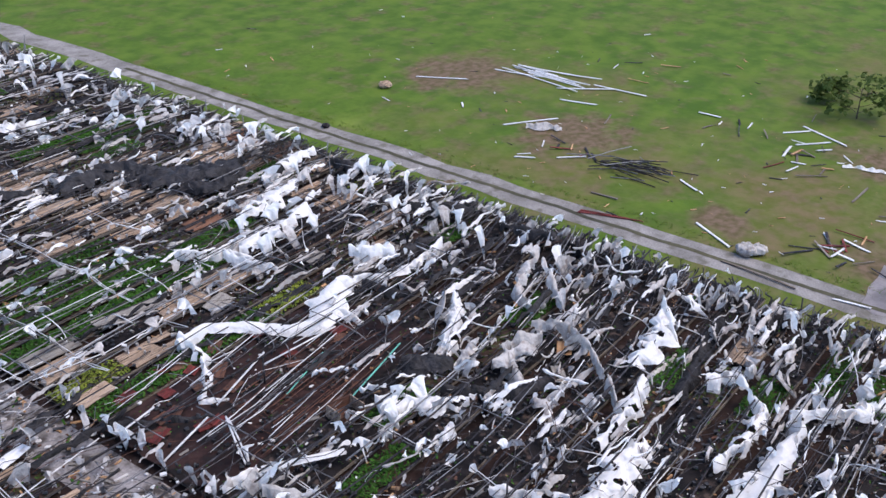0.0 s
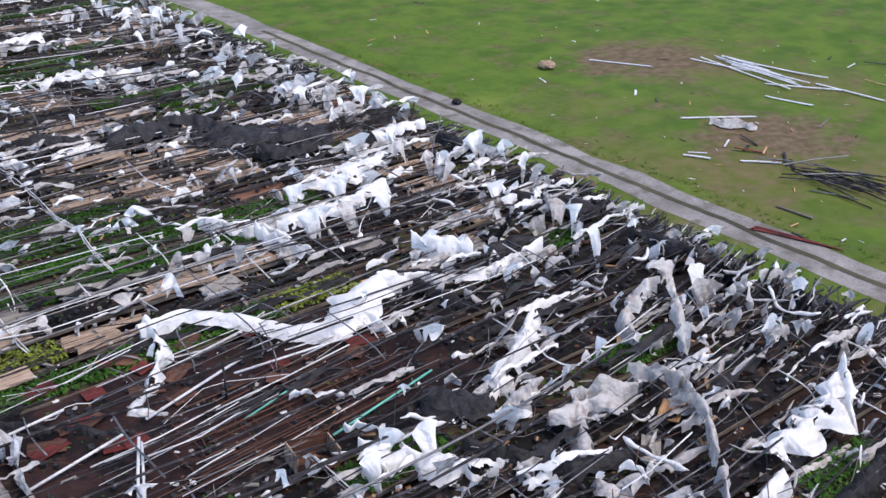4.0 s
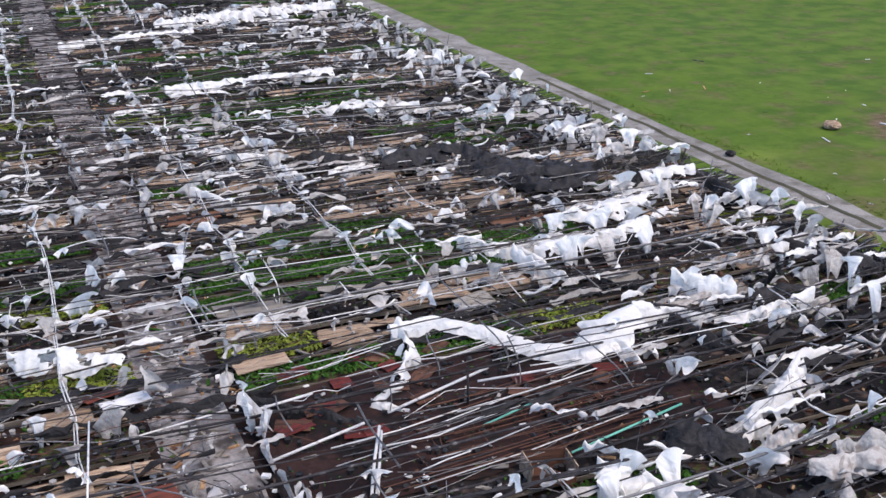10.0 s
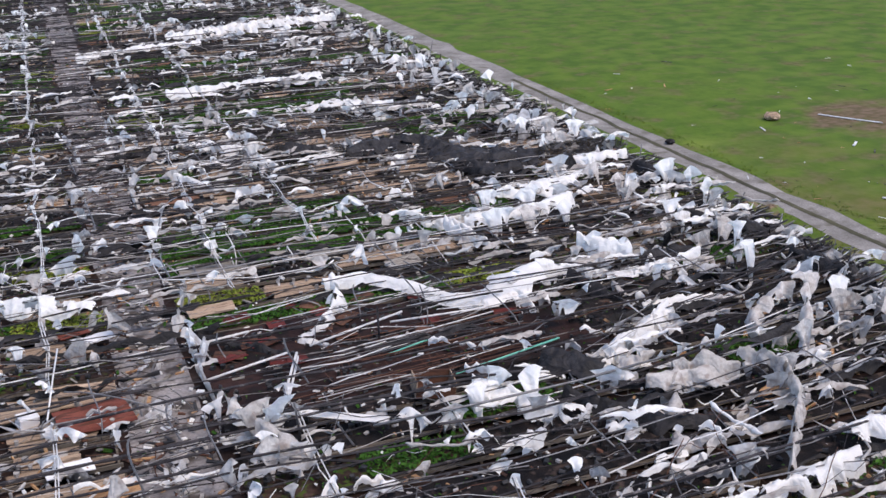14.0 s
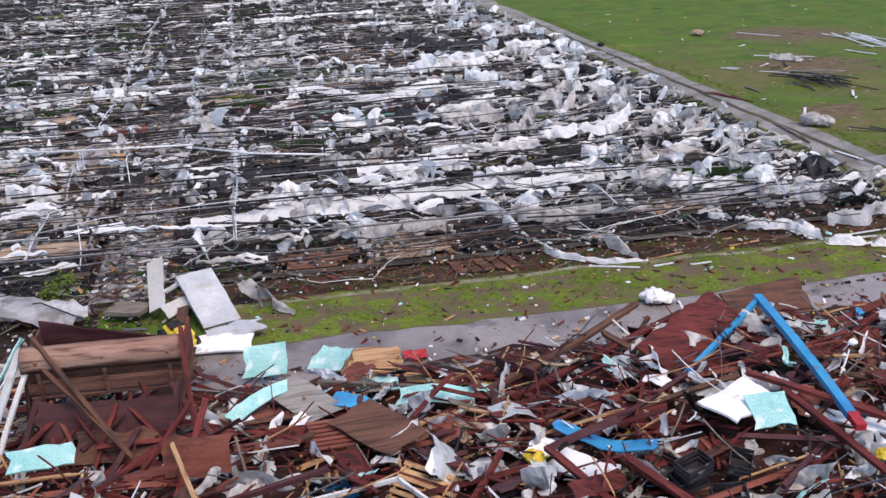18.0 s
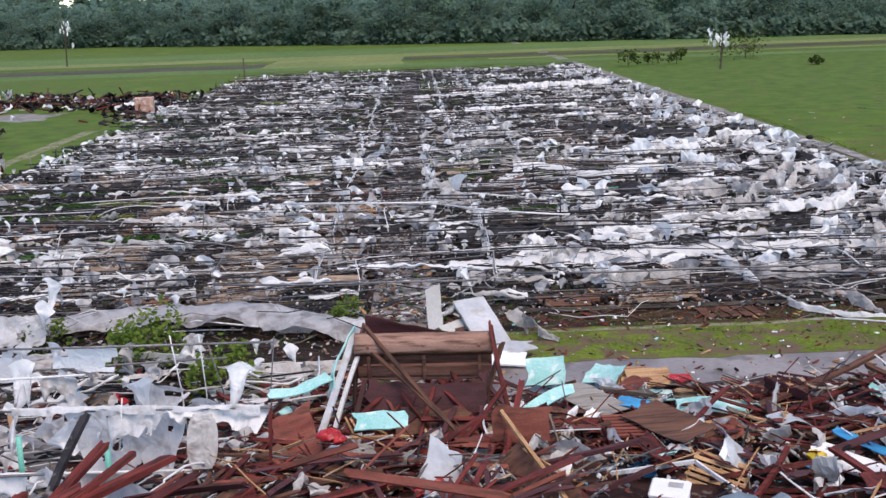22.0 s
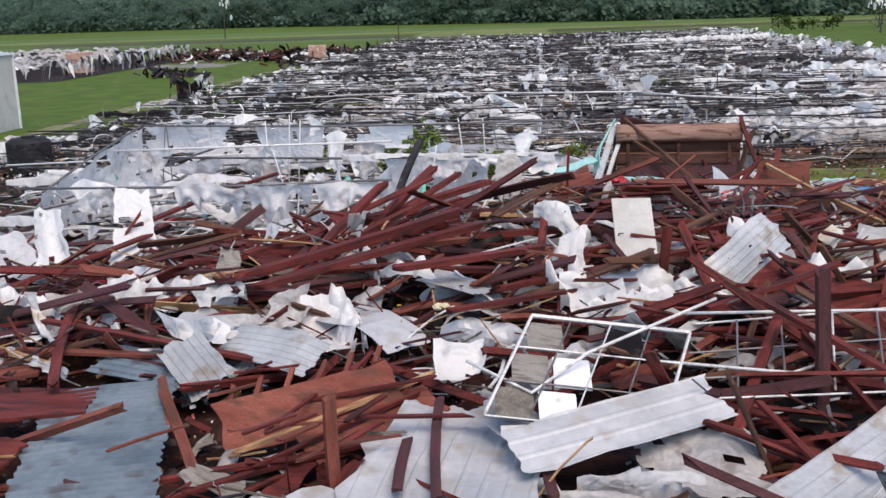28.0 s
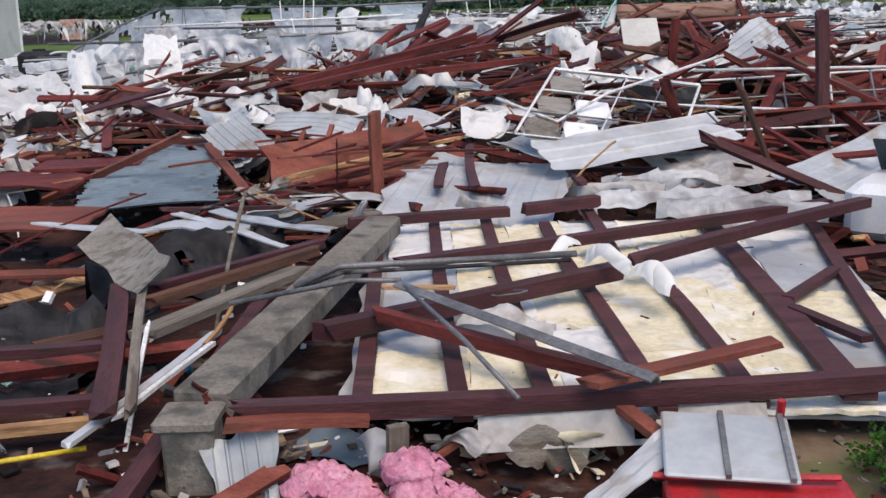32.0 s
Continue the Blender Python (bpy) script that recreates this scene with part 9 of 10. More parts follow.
for sx, sy in ((-0.32, -0.3), (-0.32, 0.3), (0.32, -0.3), (0.32, 0.3)):
    w = part("wheel", Shape().tube([(sx, sy - 0.06, 0.18), (sx, sy + 0.06, 0.18)], 0.18, 14), RUBBER, T)
    part("rim", Shape().tube([(sx, sy - 0.07, 0.18), (sx, sy + 0.07, 0.18)], 0.09, 10), STEEL, w)
# teal and white foam, crates, pallets and boxes between lane and heap
for A, B, w, rl in (((14.4, -10.1, 1.45), (15.5, -9.8, 1.35), 0.5, 20), ((18.3, -8.1, 0.8), (19.7, -6.9, 0.9), 0.35, 15), ((21.9, -7.5, 0.55), (23.5, -8.1, 0.6), 0.6, 10), ((28.4, -11.0, 0.95), (29.2, -11.1, 1.0), 0.8, 30), ((12.4, -8.5, 1.5), (13.7, -7.9, 1.6), 0.35, 10), ((20.9, -6.6, 0.4), (22.0, -6.9, 0.45), 0.5, 10), ((20.3, -4.7, 0.35), (21.0, -5.4, 0.5), 0.7, 25)):
    panel(A, B, w, FOAM_TEAL, "broken teal foam board lying on the wreckage", roll=rl, thick=0.03, curl=0.12, group="teal foam boards", name="foam_board")
panel((18.6, -4.9, 0.5), (19.6, -5.0, 0.55), 0.8, FOAM_TEAL, "pale teal foam board leaning by the lane", roll=48, thick=0.03, curl=0.1, group="teal foam boards", name="foam_board")
for A, B, w in (((27.7, -10.9, 0.95), (29.0, -10.2, 1.0), 0.9), ((16.7, -2.7, 0.2), (18.8, -3.0, 0.25), 0.8), ((17.8, -12.4, 0.8), (18.4, -13.5, 0.7), 0.8), ((16.7, -12.4, 0.9), (17.8, -13.1, 0.7), 0.5), ((29.8, -10.8, 0.7), (31.0, -11.8, 0.6), 0.4), ((24.0, -10.6, 0.6), (25.2, -12.0, 0.55), 0.7)):
    panel(A, B, w, PAINT_WHITE, "broken white foam slab lying on the wreckage", roll=8, thick=0.05, curl=0.08, name="foam_slab", group="white foam slabs")
for k, (x, y, z, w) in enumerate(((20.45, -12.9, 0.12, 0.7), (21.0, -13.4, 0.12, 0.6))):
    bx = root("white_carton", "white foam box standing in the wreckage", "box", "white boxes", at=pose(x, y, z, 0, 0, -20 + 14 * k))
    part("body", Shape().box(w, w, 0.75 - 0.2 * k, Matrix.Translation((0, 0, 0.42 - 0.1 * k)), 0.03), PAINT_WHITE, bx)
    part("lid", Shape().box(w + 0.04, w + 0.04, 0.1, Matrix.Translation((0, 0, 0.84 - 0.2 * k)), 0.03), PAINT_WHITE, bx)
    part("lid_recess", Shape().box(w * 0.4, w * 0.3, 0.02, Matrix.Translation((0.1, 0.1, 0.892 - 0.2 * k)), 0.005), SIDING, bx)
panel((21.1, -13.7, 0.85), (22.0, -13.2, 0.85), 0.8, TIN_BLUE, "blue-grey sheet lying beside a barrel")
B0 = root("barrel", "blue-grey plastic barrel lying in the wreckage", "barrel", at=pose(22.2, -13.6, 0.62, 0, 62, 20))
part("drum", Shape().tube([(0, 0, -0.45), (0, 0, -0.42), (0, 0, -0.15), (0, 0, 0.15), (0, 0, 0.42), (0, 0, 0.45)], [0.27, 0.3, 0.33, 0.33, 0.3, 0.27], 18), TIN_BLUE, B0, smooth=False)
part("hoop", Shape().tube([(0, 0, 0.12), (0, 0, 0.16)], 0.34, 18), STEEL, B0)


def pallet(at, mat, label, n=7):
    r = root("pallet", label, "pallet", "pallets", at=at)
    for k in range(n):
        part("deck_slat", Shape().box(1.2, 0.1, 0.022, Matrix.Translation((0, -0.47 + 0.94 * k / (n - 1), 0.11)), 0.004), mat, r)
    for y in (-0.5, 0, 0.5):
        part("stringer", Shape().box(0.045, 1.0, 0.09, Matrix.Translation((y * 1.1, 0, 0.05)), 0.004), mat, r)


pallet(pose(21.75, -11.5, 0.42, 25, 8, -35), WOOD_RAW, "orange wooden pallet tipped on the heap")
for k in range(4):
    pallet(pose(20.3 + 0.05 * k, -9.5, 0.35 + 0.13 * k, 4, 3, -8 + 5 * k), WOOD_RUST, "red-brown pallet in a slumped stack")
panel((20.7, -9.0, 1.0), (21.7, -10.5, 0.95), 1.1, WOOD_BROWN, "dark brown sheet lying over pallets", roll=6)
panel((19.4, -6.9, 0.8), (20.3, -8.5, 0.75), 0.9, PLANK_GREY, "grey-brown board in the wreckage", roll=5)
for k in range(6):
    panel((20.9 + 0.05 * k, -5.35, 0.22 + 0.05 * k), (22.2, -5.75 + 0.04 * k, 0.22 + 0.05 * k), 0.9, WOOD_RAW, "tan plywood sheet in a slumped pile", roll=4 + k, thick=0.02, name="plywood_sheet", group="plywood sheets")
for k in range(5):
    board((22.2, -6.0 - 0.12 * k, 0.3), (24.0 + 0.1 * k, -6.8 - 0.15 * k, 0.3), 0.09, 0.03, WOOD_RAW, "long tan lath lying by the lane")
o = Shape().slab(lambda u, v: (22.72 + 0.6 * (u - 0.5), -4.75 + 0.5 * (v - 0.5), 0.12 + 0.1 * nz(u * 3, v * 3)), 6, 6, 0.01).thing("red_cloth", PAINT_RED, "small red cloth lying on the wet lane", "cloth")


def crate(x, y, z, yaw, mat, label):
    r = root("plastic_crate", label, "crate", "plastic crates", at=pose(x, y, z, 8, -6, yaw))
    for s in (-1, 1):
        for k in range(3):
            part("side_slat", Shape().box(0.6, 0.02, 0.07, Matrix.Translation((0, s * 0.2, 0.06 + 0.1 * k))), mat, r)
            part("end_slat", Shape().box(0.02, 0.4, 0.07, Matrix.Translation((s * 0.3, 0, 0.06 + 0.1 * k))), mat, r)
    part("base", Shape().box(0.6, 0.4, 0.02, Matrix.Translation((0, 0, 0.02))), mat, r)


for x, y, z, a in ((26.5, -12.4, 0.4, 12), (26.55, -12.5, 0.72, 20), (27.0, -13.1, 0.4, -15), (26.2, -12.0, 0.42, 40), (27.6, -12.2, 0.45, 60)):
    crate(x, y, z, a, PIPE_DARK, "dark grey plastic crate in the wreckage")
crate(20.25, -11.1, 0.3, 20, PAINT_BLUE, "blue plastic crate with a white frame")
panel((20.4, -7.8, 0.75), (21.3, -8.4, 0.75), 0.6, PAINT_BLUE, "crumpled blue sheet", curl=0.2)
panel((24.6, -10.4, 0.7), (26.2, -11.6, 0.7), 0.4, PAINT_BLUE, "faded blue sheet under timbers", curl=0.2)
for A, B, w, t in (((30.75, -6.6, 1.4), (30.1, -11.8, 1.0), 0.2, 0.14), ((30.7, -6.7, 1.35), (27.9, -9.0, 0.85), 0.12, 0.1)):
    board(A, B, w, t, PAINT_BLUE, "bright blue steel beam propped on the heap", broken=(0, 0), name="steel_beam", cat="beam", group="blue steel beams")
board((30.12, -11.75, 1.02), (30.05, -12.2, 0.98), 0.2, 0.14, PAINT_RED, "red end piece of a blue beam", broken=(0, 0), name="beam_end", cat="beam")
for A, B, w, mt in (((23.6, -8.0, 0.5), (28.3, -5.2, 1.0), 0.2, WOOD_BROWN), ((24.2, -8.4, 0.5), (29.2, -6.0, 1.0), 0.16, WOOD_RED), ((24.2, -11.1, 0.85), (25.1, -13.8, 0.6), 0.16, WOOD_RED), ((25.5, -11.8, 0.85), (26.6, -14.2, 0.6), 0.18, WOOD_RED), ((29.4, -10.3, 1.0), (29.9, -13.4, 0.7), 0.16, WOOD_RED), ((28.9, -9.6, 1.1), (31.5, -12.6, 0.8), 0.18, WOOD_RED), ((22.7, -14.2, 0.5), (25.3, -13.6, 0.6), 0.12, WOOD_RUST), ((26.9, -6.4, 0.9), (28.1, -9.6, 0.8), 0.18, WOOD_BROWN), ((19.4, -11.8, 0.8), (21.3, -11.5, 0.85), 0.06, PIPE_WHITE), ((21.3, -11.5, 0.85), (22.0, -12.2, 0.5), 0.06, PIPE_WHITE), ((14.8, -11.3, 1.0), (16.8, -11.7, 0.9), 0.08, SIDING)):
    board(A, B, w, 0.08, mt, "long timber lying over the wreckage", name="barn_timber", cat="beam", group="barn timbers")
for A, B, w, rl in (((27.6, -8.6, 0.95), (30.2, -6.6, 1.2), 1.5, 25), ((30.4, -5.9, 0.8), (32.6, -5.6, 0.9), 1.0, 45), ((29.2, -7.6, 0.9), (31.4, -8.8, 0.9), 1.0, -15), ((25.6, -9.6, 0.6), (27.0, -10.2, 0.65), 0.9, 12)):
    panel(A, B, w, WOOD_BROWN if rl > 40 else WOOD_RED, "dark red-brown roof section tilted on the heap", roll=rl, thick=0.06, name="roof_section")
for k in range(6):
    panel((26.9 + 0.2 * k, -14.2 - 0.22 * k, 0.5), (30.4, -14.4 - 0.2 * k, 0.52), 0.2, SIDING if k % 2 == 0 else WOOD_RED, "long weathered siding board in a fanned stack", roll=6, thick=0.02, name="siding_board", group="fanned siding boards", curl=0.02)
for x, y, z, r0, mt, lab in ((14.0, -11.5, 1.75, 0.22, PAINT_RED, "crumpled red plastic chair seat"), (23.6, -12.7, 0.4, 0.25, PAINT_RED, "small red plastic toy wagon"), (24.0, -11.0, 0.6, 0.2, PAINT_YELLOW, "crumpled yellow plastic bin"), (30.1, -12.9, 0.8, 0.16, PAINT_YELLOW, "small yellow plastic piece"), (29.6, -3.1, 0.2, 0.35, PAINT_WHITE, "white crumpled bag on the grass"), (24.6, -12.9, 0.4, 0.12, PIPE_GREEN, "small green plastic ball")):
    wool("plastic_object", [(x, y, z, r0), (x + r0 * 0.8, y - 0.1, z - 0.05, r0 * 0.7)], lab + " in the debris", mt)

# ---- loose wreckage over the heap ----
rng = random.Random(71)
rest = {}
count = {}
LIM = {"timber": 290, "lath": 280, "sheet_scrap": 285, "rag": 250}


def put(kind, shape, m, mat, label, cat):
    count[kind] = count.get(kind, 0) + 1
    near = m.translation.y < -9 and 1 < m.translation.x < 32
    if near and count[kind] <= LIM[kind]:
        o = shape.thing("loose_" + kind, mat, label, cat, "loose " + kind.replace("_", " ") + "s", smooth=kind == "rag")
        o.matrix_basis = m
    else:
        rest.setdefault((kind, mat), Shape()).add([m @ Vector(p) for p in shape.v], shape.f)


def keepout(x, y):
    """The open wall section, the lane and the hollow under it stay free of loose timber."""
    if 10.0 < x < 15.2 and y < -25.2:
        return True
    if x > 17.5 and y > -6.2:
        return True
    for cx, cy, r in ((20.6, -13.1, 1.1), (20.6, -14.6, 1.0), (21.75, -11.6, 0.8), (20.3, -9.6, 0.8), (26.7, -12.6, 0.9), (28.5, -10.9, 0.9), (22.1, -13.8, 0.9), (14.9, -10.1, 0.8), (22.7, -8.0, 0.8), (19.0, -7.6, 0.7), (30.3, -9.5, 0.6), (30.2, -11.4, 0.6), (16.0, -8.4, 1.4), (13.9, -18.6, 0.7), (14.2, -11.7, 0.5), (6.2, -22.6, 1.7), (7.2, -23.2, 1.4), (6.6, -24.6, 1.3), (6.0, -26.0, 1.2), (7.0, -21.6, 1.0), (9.0, -22.6, 1.2), (12.6, -23.2, 1.2), (13.4, -24.0, 0.9), (11.2, -24.6, 1.3), (11.5, -23.2, 1.0), (8.2, -21.2, 0.6)):
        if (x - cx) ** 2 + (y - cy) ** 2 < r * r and rng.random() < 0.93:
            return True
    if x < 10.2 and y < -26 and rng.random() < 0.88:
        return True
    return x < 11.5 and -13.4 < y < -3.5 and rng.random() < 0.86


def spot():
    while True:
        x, y = rng.uniform(-0.5, 41), -4.6 - 28.5 * rng.random()
        if x > 18 and y < -17 and rng.random() < 0.5:
            continue
        if x < 1.5 and rng.random() < 0.5:
            continue
        if not keepout(x, y):
            return x, y, heap(x, y)


for k in range(1750):
    x, y, h = spot()
    if x > 18.5 and rng.random() < 0.3 or (x < 13 and -24 < y < -15 and rng.random() < 0.25):
        continue
    L, w, t = rng.choice(((rng.uniform(1.0, 4.4), 0.11, 0.045), (rng.uniform(0.6, 3.4), 0.08, 0.04), (rng.uniform(0.6, 2.6), 0.06, 0.035), (rng.uniform(0.8, 2.8), 0.17, 0.03), (rng.uniform(1.4, 4.2), 0.1, 0.09)))
    mt = rng.choices((WOOD_RED, WOOD_PURPLE, WOOD_RUST, WOOD_BROWN, WOOD_RAW, WOOD_GREY), (9, 5, 2.4, 2.0, 1.0, 0.9))[0]
    yaw = 1.3 * nz(x * 0.17, y * 0.17) + rng.gauss(0.1, 0.42) + (1.2 if rng.random() < 0.12 else 0)
    m = Matrix.Translation((x, y, h + rng.uniform(-0.15, 0.32 if x > 18 else 0.42))) @ Matrix.Rotation(yaw, 4, "Z") @ Matrix.Rotation(rng.gauss(0, 0.16), 4, "Y") @ Matrix.Rotation(rng.gauss(0, 0.5), 4, "X")
    put("timber", beam_shape(L, w, t, rng), m, mt, {WOOD_RED: "broken dark red barn board in the wreckage", WOOD_PURPLE: "broken brown painted stud in the wreckage", WOOD_RUST: "broken rust-red board in the wreckage", WOOD_BROWN: "broken old brown board in the wreckage", WOOD_RAW: "splintered raw pale board in the wreckage", WOOD_GREY: "weathered grey board in the wreckage"}[mt], "board")
for k in range(3000):
    x, y, h = spot()
    mt = rng.choices((WOOD_RED, WOOD_RAW, PIPE_WHITE, STEEL, WOOD_GREY, PIPE_DARK), (5, 2.2, 1.6, 1.6, 1.2, 1.5))[0]
    m = Matrix.Translation((x, y, h + rng.uniform(0, 0.5))) @ Matrix.Rotation(rng.uniform(0, 3.14), 4, "Z") @ Matrix.Rotation(rng.gauss(0, 0.35), 4, "Y")
    put("lath", beam_shape(rng.uniform(0.3, 2.1), rng.choice((0.02, 0.03, 0.045)), 0.02, rng, bow=0.06), m, mt, {WOOD_RED: "thin splintered dark red lath", WOOD_RAW: "thin splintered raw wood lath", PIPE_WHITE: "thin white plastic strip in rubble", STEEL: "thin grey metal strip in rubble", WOOD_GREY: "thin weathered grey wood lath", PIPE_DARK: "thin dark metal strip in rubble"}[mt], "lath")
for k in range(170):
    x, y = rng.uniform(13.6, 20.5), rng.uniform(-24.4, -14.5)
    if (x - 13.9) ** 2 + (y + 18.4) ** 2 < 0.6:
        continue
    m = Matrix.Translation((x, y, heap(x, y) + rng.uniform(0.1, 0.75))) @ Matrix.Rotation(rng.uniform(0, 3.14), 4, "Z") @ Matrix.Rotation(rng.gauss(0, 0.4), 4, "Y") @ Matrix.Rotation(rng.gauss(0, 0.6), 4, "X")
    mt = rng.choice((WOOD_RED, WOOD_RED, WOOD_PURPLE, WOOD_BROWN))
    o = beam_shape(rng.uniform(0.8, 2.6), rng.choice((0.09, 0.14)), 0.045, rng).thing("jutting_board", mt, "dark red board jutting from the tangled wreckage", "board", "jutting boards")
    o.matrix_basis = m
for k in range(1250):
    x, y, h = spot()
    if x > 12.5 and y < -15.5 and rng.random() < 0.55:
        continue
    far = x > 18
    if not far and y > -24 and x > 12 and rng.random() < 0.35:
        continue
    mt = rng.choices((SIDING, TIN, WOOD_RUST, WOOD_RED, PLANK_GREY, PAINT_WHITE, FOAM_TEAL, PLANK, MAT_BLACK, PAINT_BLUE, PAINT_RED), (3.0, 2.6, 1.4, 2, 2.2, 1.8 if far else 0.8, 0.5 if far else 0.08, 1.2, 1.5, 0.35 if far else 0.02, 0.4 if far else 0.1))[0]
    L, W = 0.15 + 1.1 * rng.random() ** 1.7, 0.12 + 0.55 * rng.random() ** 1.6
    o, cv = rng.uniform(-90, 90), rng.uniform(-0.25, 0.25)
    rib = 0.015 if mt in (SIDING, TIN) else 0.0
    s = Shape().slab(lambda u, v: ((u - 0.5) * L + 0.12 * nz(o + v * 4, u * 2), (v - 0.5) * W + 0.12 * nz(o + u * 4, v * 2, 5), cv * L * (2 * u - 1) ** 2 + 0.06 * nz(o + u * 3, v * 3, 9) + rib * math.sin(v * W * 40)), 6, 6, 0.012)
    m = Matrix.Translation((x, y, h + rng.uniform(0, 0.35))) @ Euler((rng.gauss(0, 0.4), rng.gauss(0, 0.35), rng.uniform(0, 6.28))).to_matrix().to_4x4()
    put("sheet_scrap", s, m, mt, {SIDING: "bent scrap of white metal siding", TIN: "bent scrap of pale tin sheet", WOOD_RUST: "broken piece of rust-red panel", WOOD_RED: "broken piece of dark red panel", PLANK_GREY: "broken piece of grey board", PAINT_WHITE: "broken piece of white foam board", FOAM_TEAL: "broken piece of teal foam board", PLANK: "broken piece of brown plywood", MAT_BLACK: "torn piece of black sheet", PAINT_BLUE: "torn piece of blue plastic sheet", PAINT_RED: "broken piece of bright red plastic"}[mt], "scrap")
for k in range(440):
    x, y, h = spot()
    if (x < 10.4 and y < -25.5) or (x > 12.5 and y < -15.5 and rng.random() < 0.6) or (x < 17 and y < -13 and rng.random() < 0.35):
        continue
    L, W = rng.uniform(0.3, 1.4), rng.uniform(0.15, 0.5)
    if rng.random() < 0.45:
        s = hang_shape(L, rng.uniform(0.3, 0.7), rng, nv=5)
        z = h + rng.uniform(0.35, 0.6)
    else:
        s = cloth_shape(L, W, rng, nu=max(7, int(L * 11)), nv=5, fold=0.16, ragged=0.8, sag=0.15)
        z = h + rng.uniform(0.15, 0.4)
    mt = rng.choices((PLASTIC, PLASTIC_DIRTY, FILM), (2.6, 3.4, 1.6))[0]
    m = Matrix.Translation((x, y, z)) @ Matrix.Rotation(rng.uniform(0, 6.28), 4, "Z") @ Matrix.Rotation(rng.gauss(0, 0.25), 4, "Y") @ Matrix.Rotation(rng.gauss(0, 0.3), 4, "X")
    put("rag", s, m, mt, {PLASTIC: "torn white plastic rag in the wreckage", PLASTIC_DIRTY: "dirty torn plastic rag in the wreckage", FILM: "torn clear film rag in the wreckage"}[mt], "plastic rag")
for k in range(230):
    x, y, h = spot()
    L, w = rng.uniform(0.6, 2.0), rng.uniform(0.22, 0.55)
    mt = rng.choices((WOOD_RED, WOOD_PURPLE, WOOD_BROWN, MAT_BLACK, WOOD_RUST), (5, 3, 2.5, 2, 1))[0]
    o = rng.uniform(-90, 90)
    q = Shape().slab(lambda u, v: ((u - 0.5) * L + (0.25 * nz(o + v * 5, 2) if u in (0, 1) else 0), (v - 0.5) * w + (0.08 * nz(o + u * 6, 5) if v in (0, 1) else 0), 0.05 * nz(o + u * 2, v)), 7, 5, 0.025)
    m = Matrix.Translation((x, y, h + rng.uniform(0.0, 0.38))) @ Matrix.Rotation(2.2 * nz(x * 0.17, y * 0.17) + rng.gauss(0, 0.7), 4, "Z") @ Matrix.Rotation(rng.gauss(0, 0.25), 4, "Y") @ Matrix.Rotation(rng.gauss(0, 0.45), 4, "X")
    put("sheet_scrap", q, m, mt, "broad broken dark board in the wreckage", "board")
for k in range(44):
    x, y = rng.uniform(2, 13.5), rng.uniform(-24, -15)
    L, W = rng.uniform(0.5, 1.7), rng.uniform(0.3, 0.8)
    mt = rng.choices((PLASTIC, PLASTIC_DIRTY, SIDING, TIN, MAT_BLACK), (1.6, 3, 3, 2.6, 2))[0]
    if keepout(x, y):
        continue
    q = cloth_shape(L, W, rng, nu=max(8, int(L * 11)), nv=7, fold=0.07, ragged=0.45, sag=0.12, ends=0.15)
    o = q.thing("crumpled_sheet", mt, "torn black sheet crumpled in the wreckage" if mt is MAT_BLACK else "crumpled pale sheet lying among red timbers", "sheet", "crumpled sheets", smooth=mt in (PLASTIC, PLASTIC_DIRTY))
    o.matrix_basis = Matrix.Translation((x, y, heap(x, y) + rng.uniform(0.25, 0.5))) @ Matrix.Rotation(rng.gauss(0.2, 0.7), 4, "Z") @ Matrix.Rotation(rng.gauss(0, 0.25), 4, "Y") @ Matrix.Rotation(rng.gauss(0.25, 0.35), 4, "X")
for k in range(84):
    x, y = rng.uniform(0.5, 18), rng.uniform(-19.5, -13.5)
    m = Matrix.Translation((x, y, heap(x, y) + rng.uniform(0.3, 0.8))) @ Matrix.Rotation(rng.gauss(0.3, 0.5), 4, "Z") @ Matrix.Rotation(rng.gauss(-0.15, 0.3), 4, "Y") @ Matrix.Rotation(rng.gauss(0, 0.5), 4, "X")
    o = beam_shape(rng.uniform(1.0, 3.2), rng.choice((0.08, 0.12, 0.2)), 0.04, rng).thing("jutting_board", rng.choice((WOOD_RED, WOOD_PURPLE, WOOD_BROWN, WOOD_RUST)), "dark board jutting from the tangled wreckage", "board", "jutting boards")
    o.matrix_basis = m
for (kind, mt), s in rest.items():
    s.thing("wreckage_" + kind, mt, "heaped wreckage strewn over the yard", "wreckage", kind="stuff", smooth=kind == "rag")
bits = {}
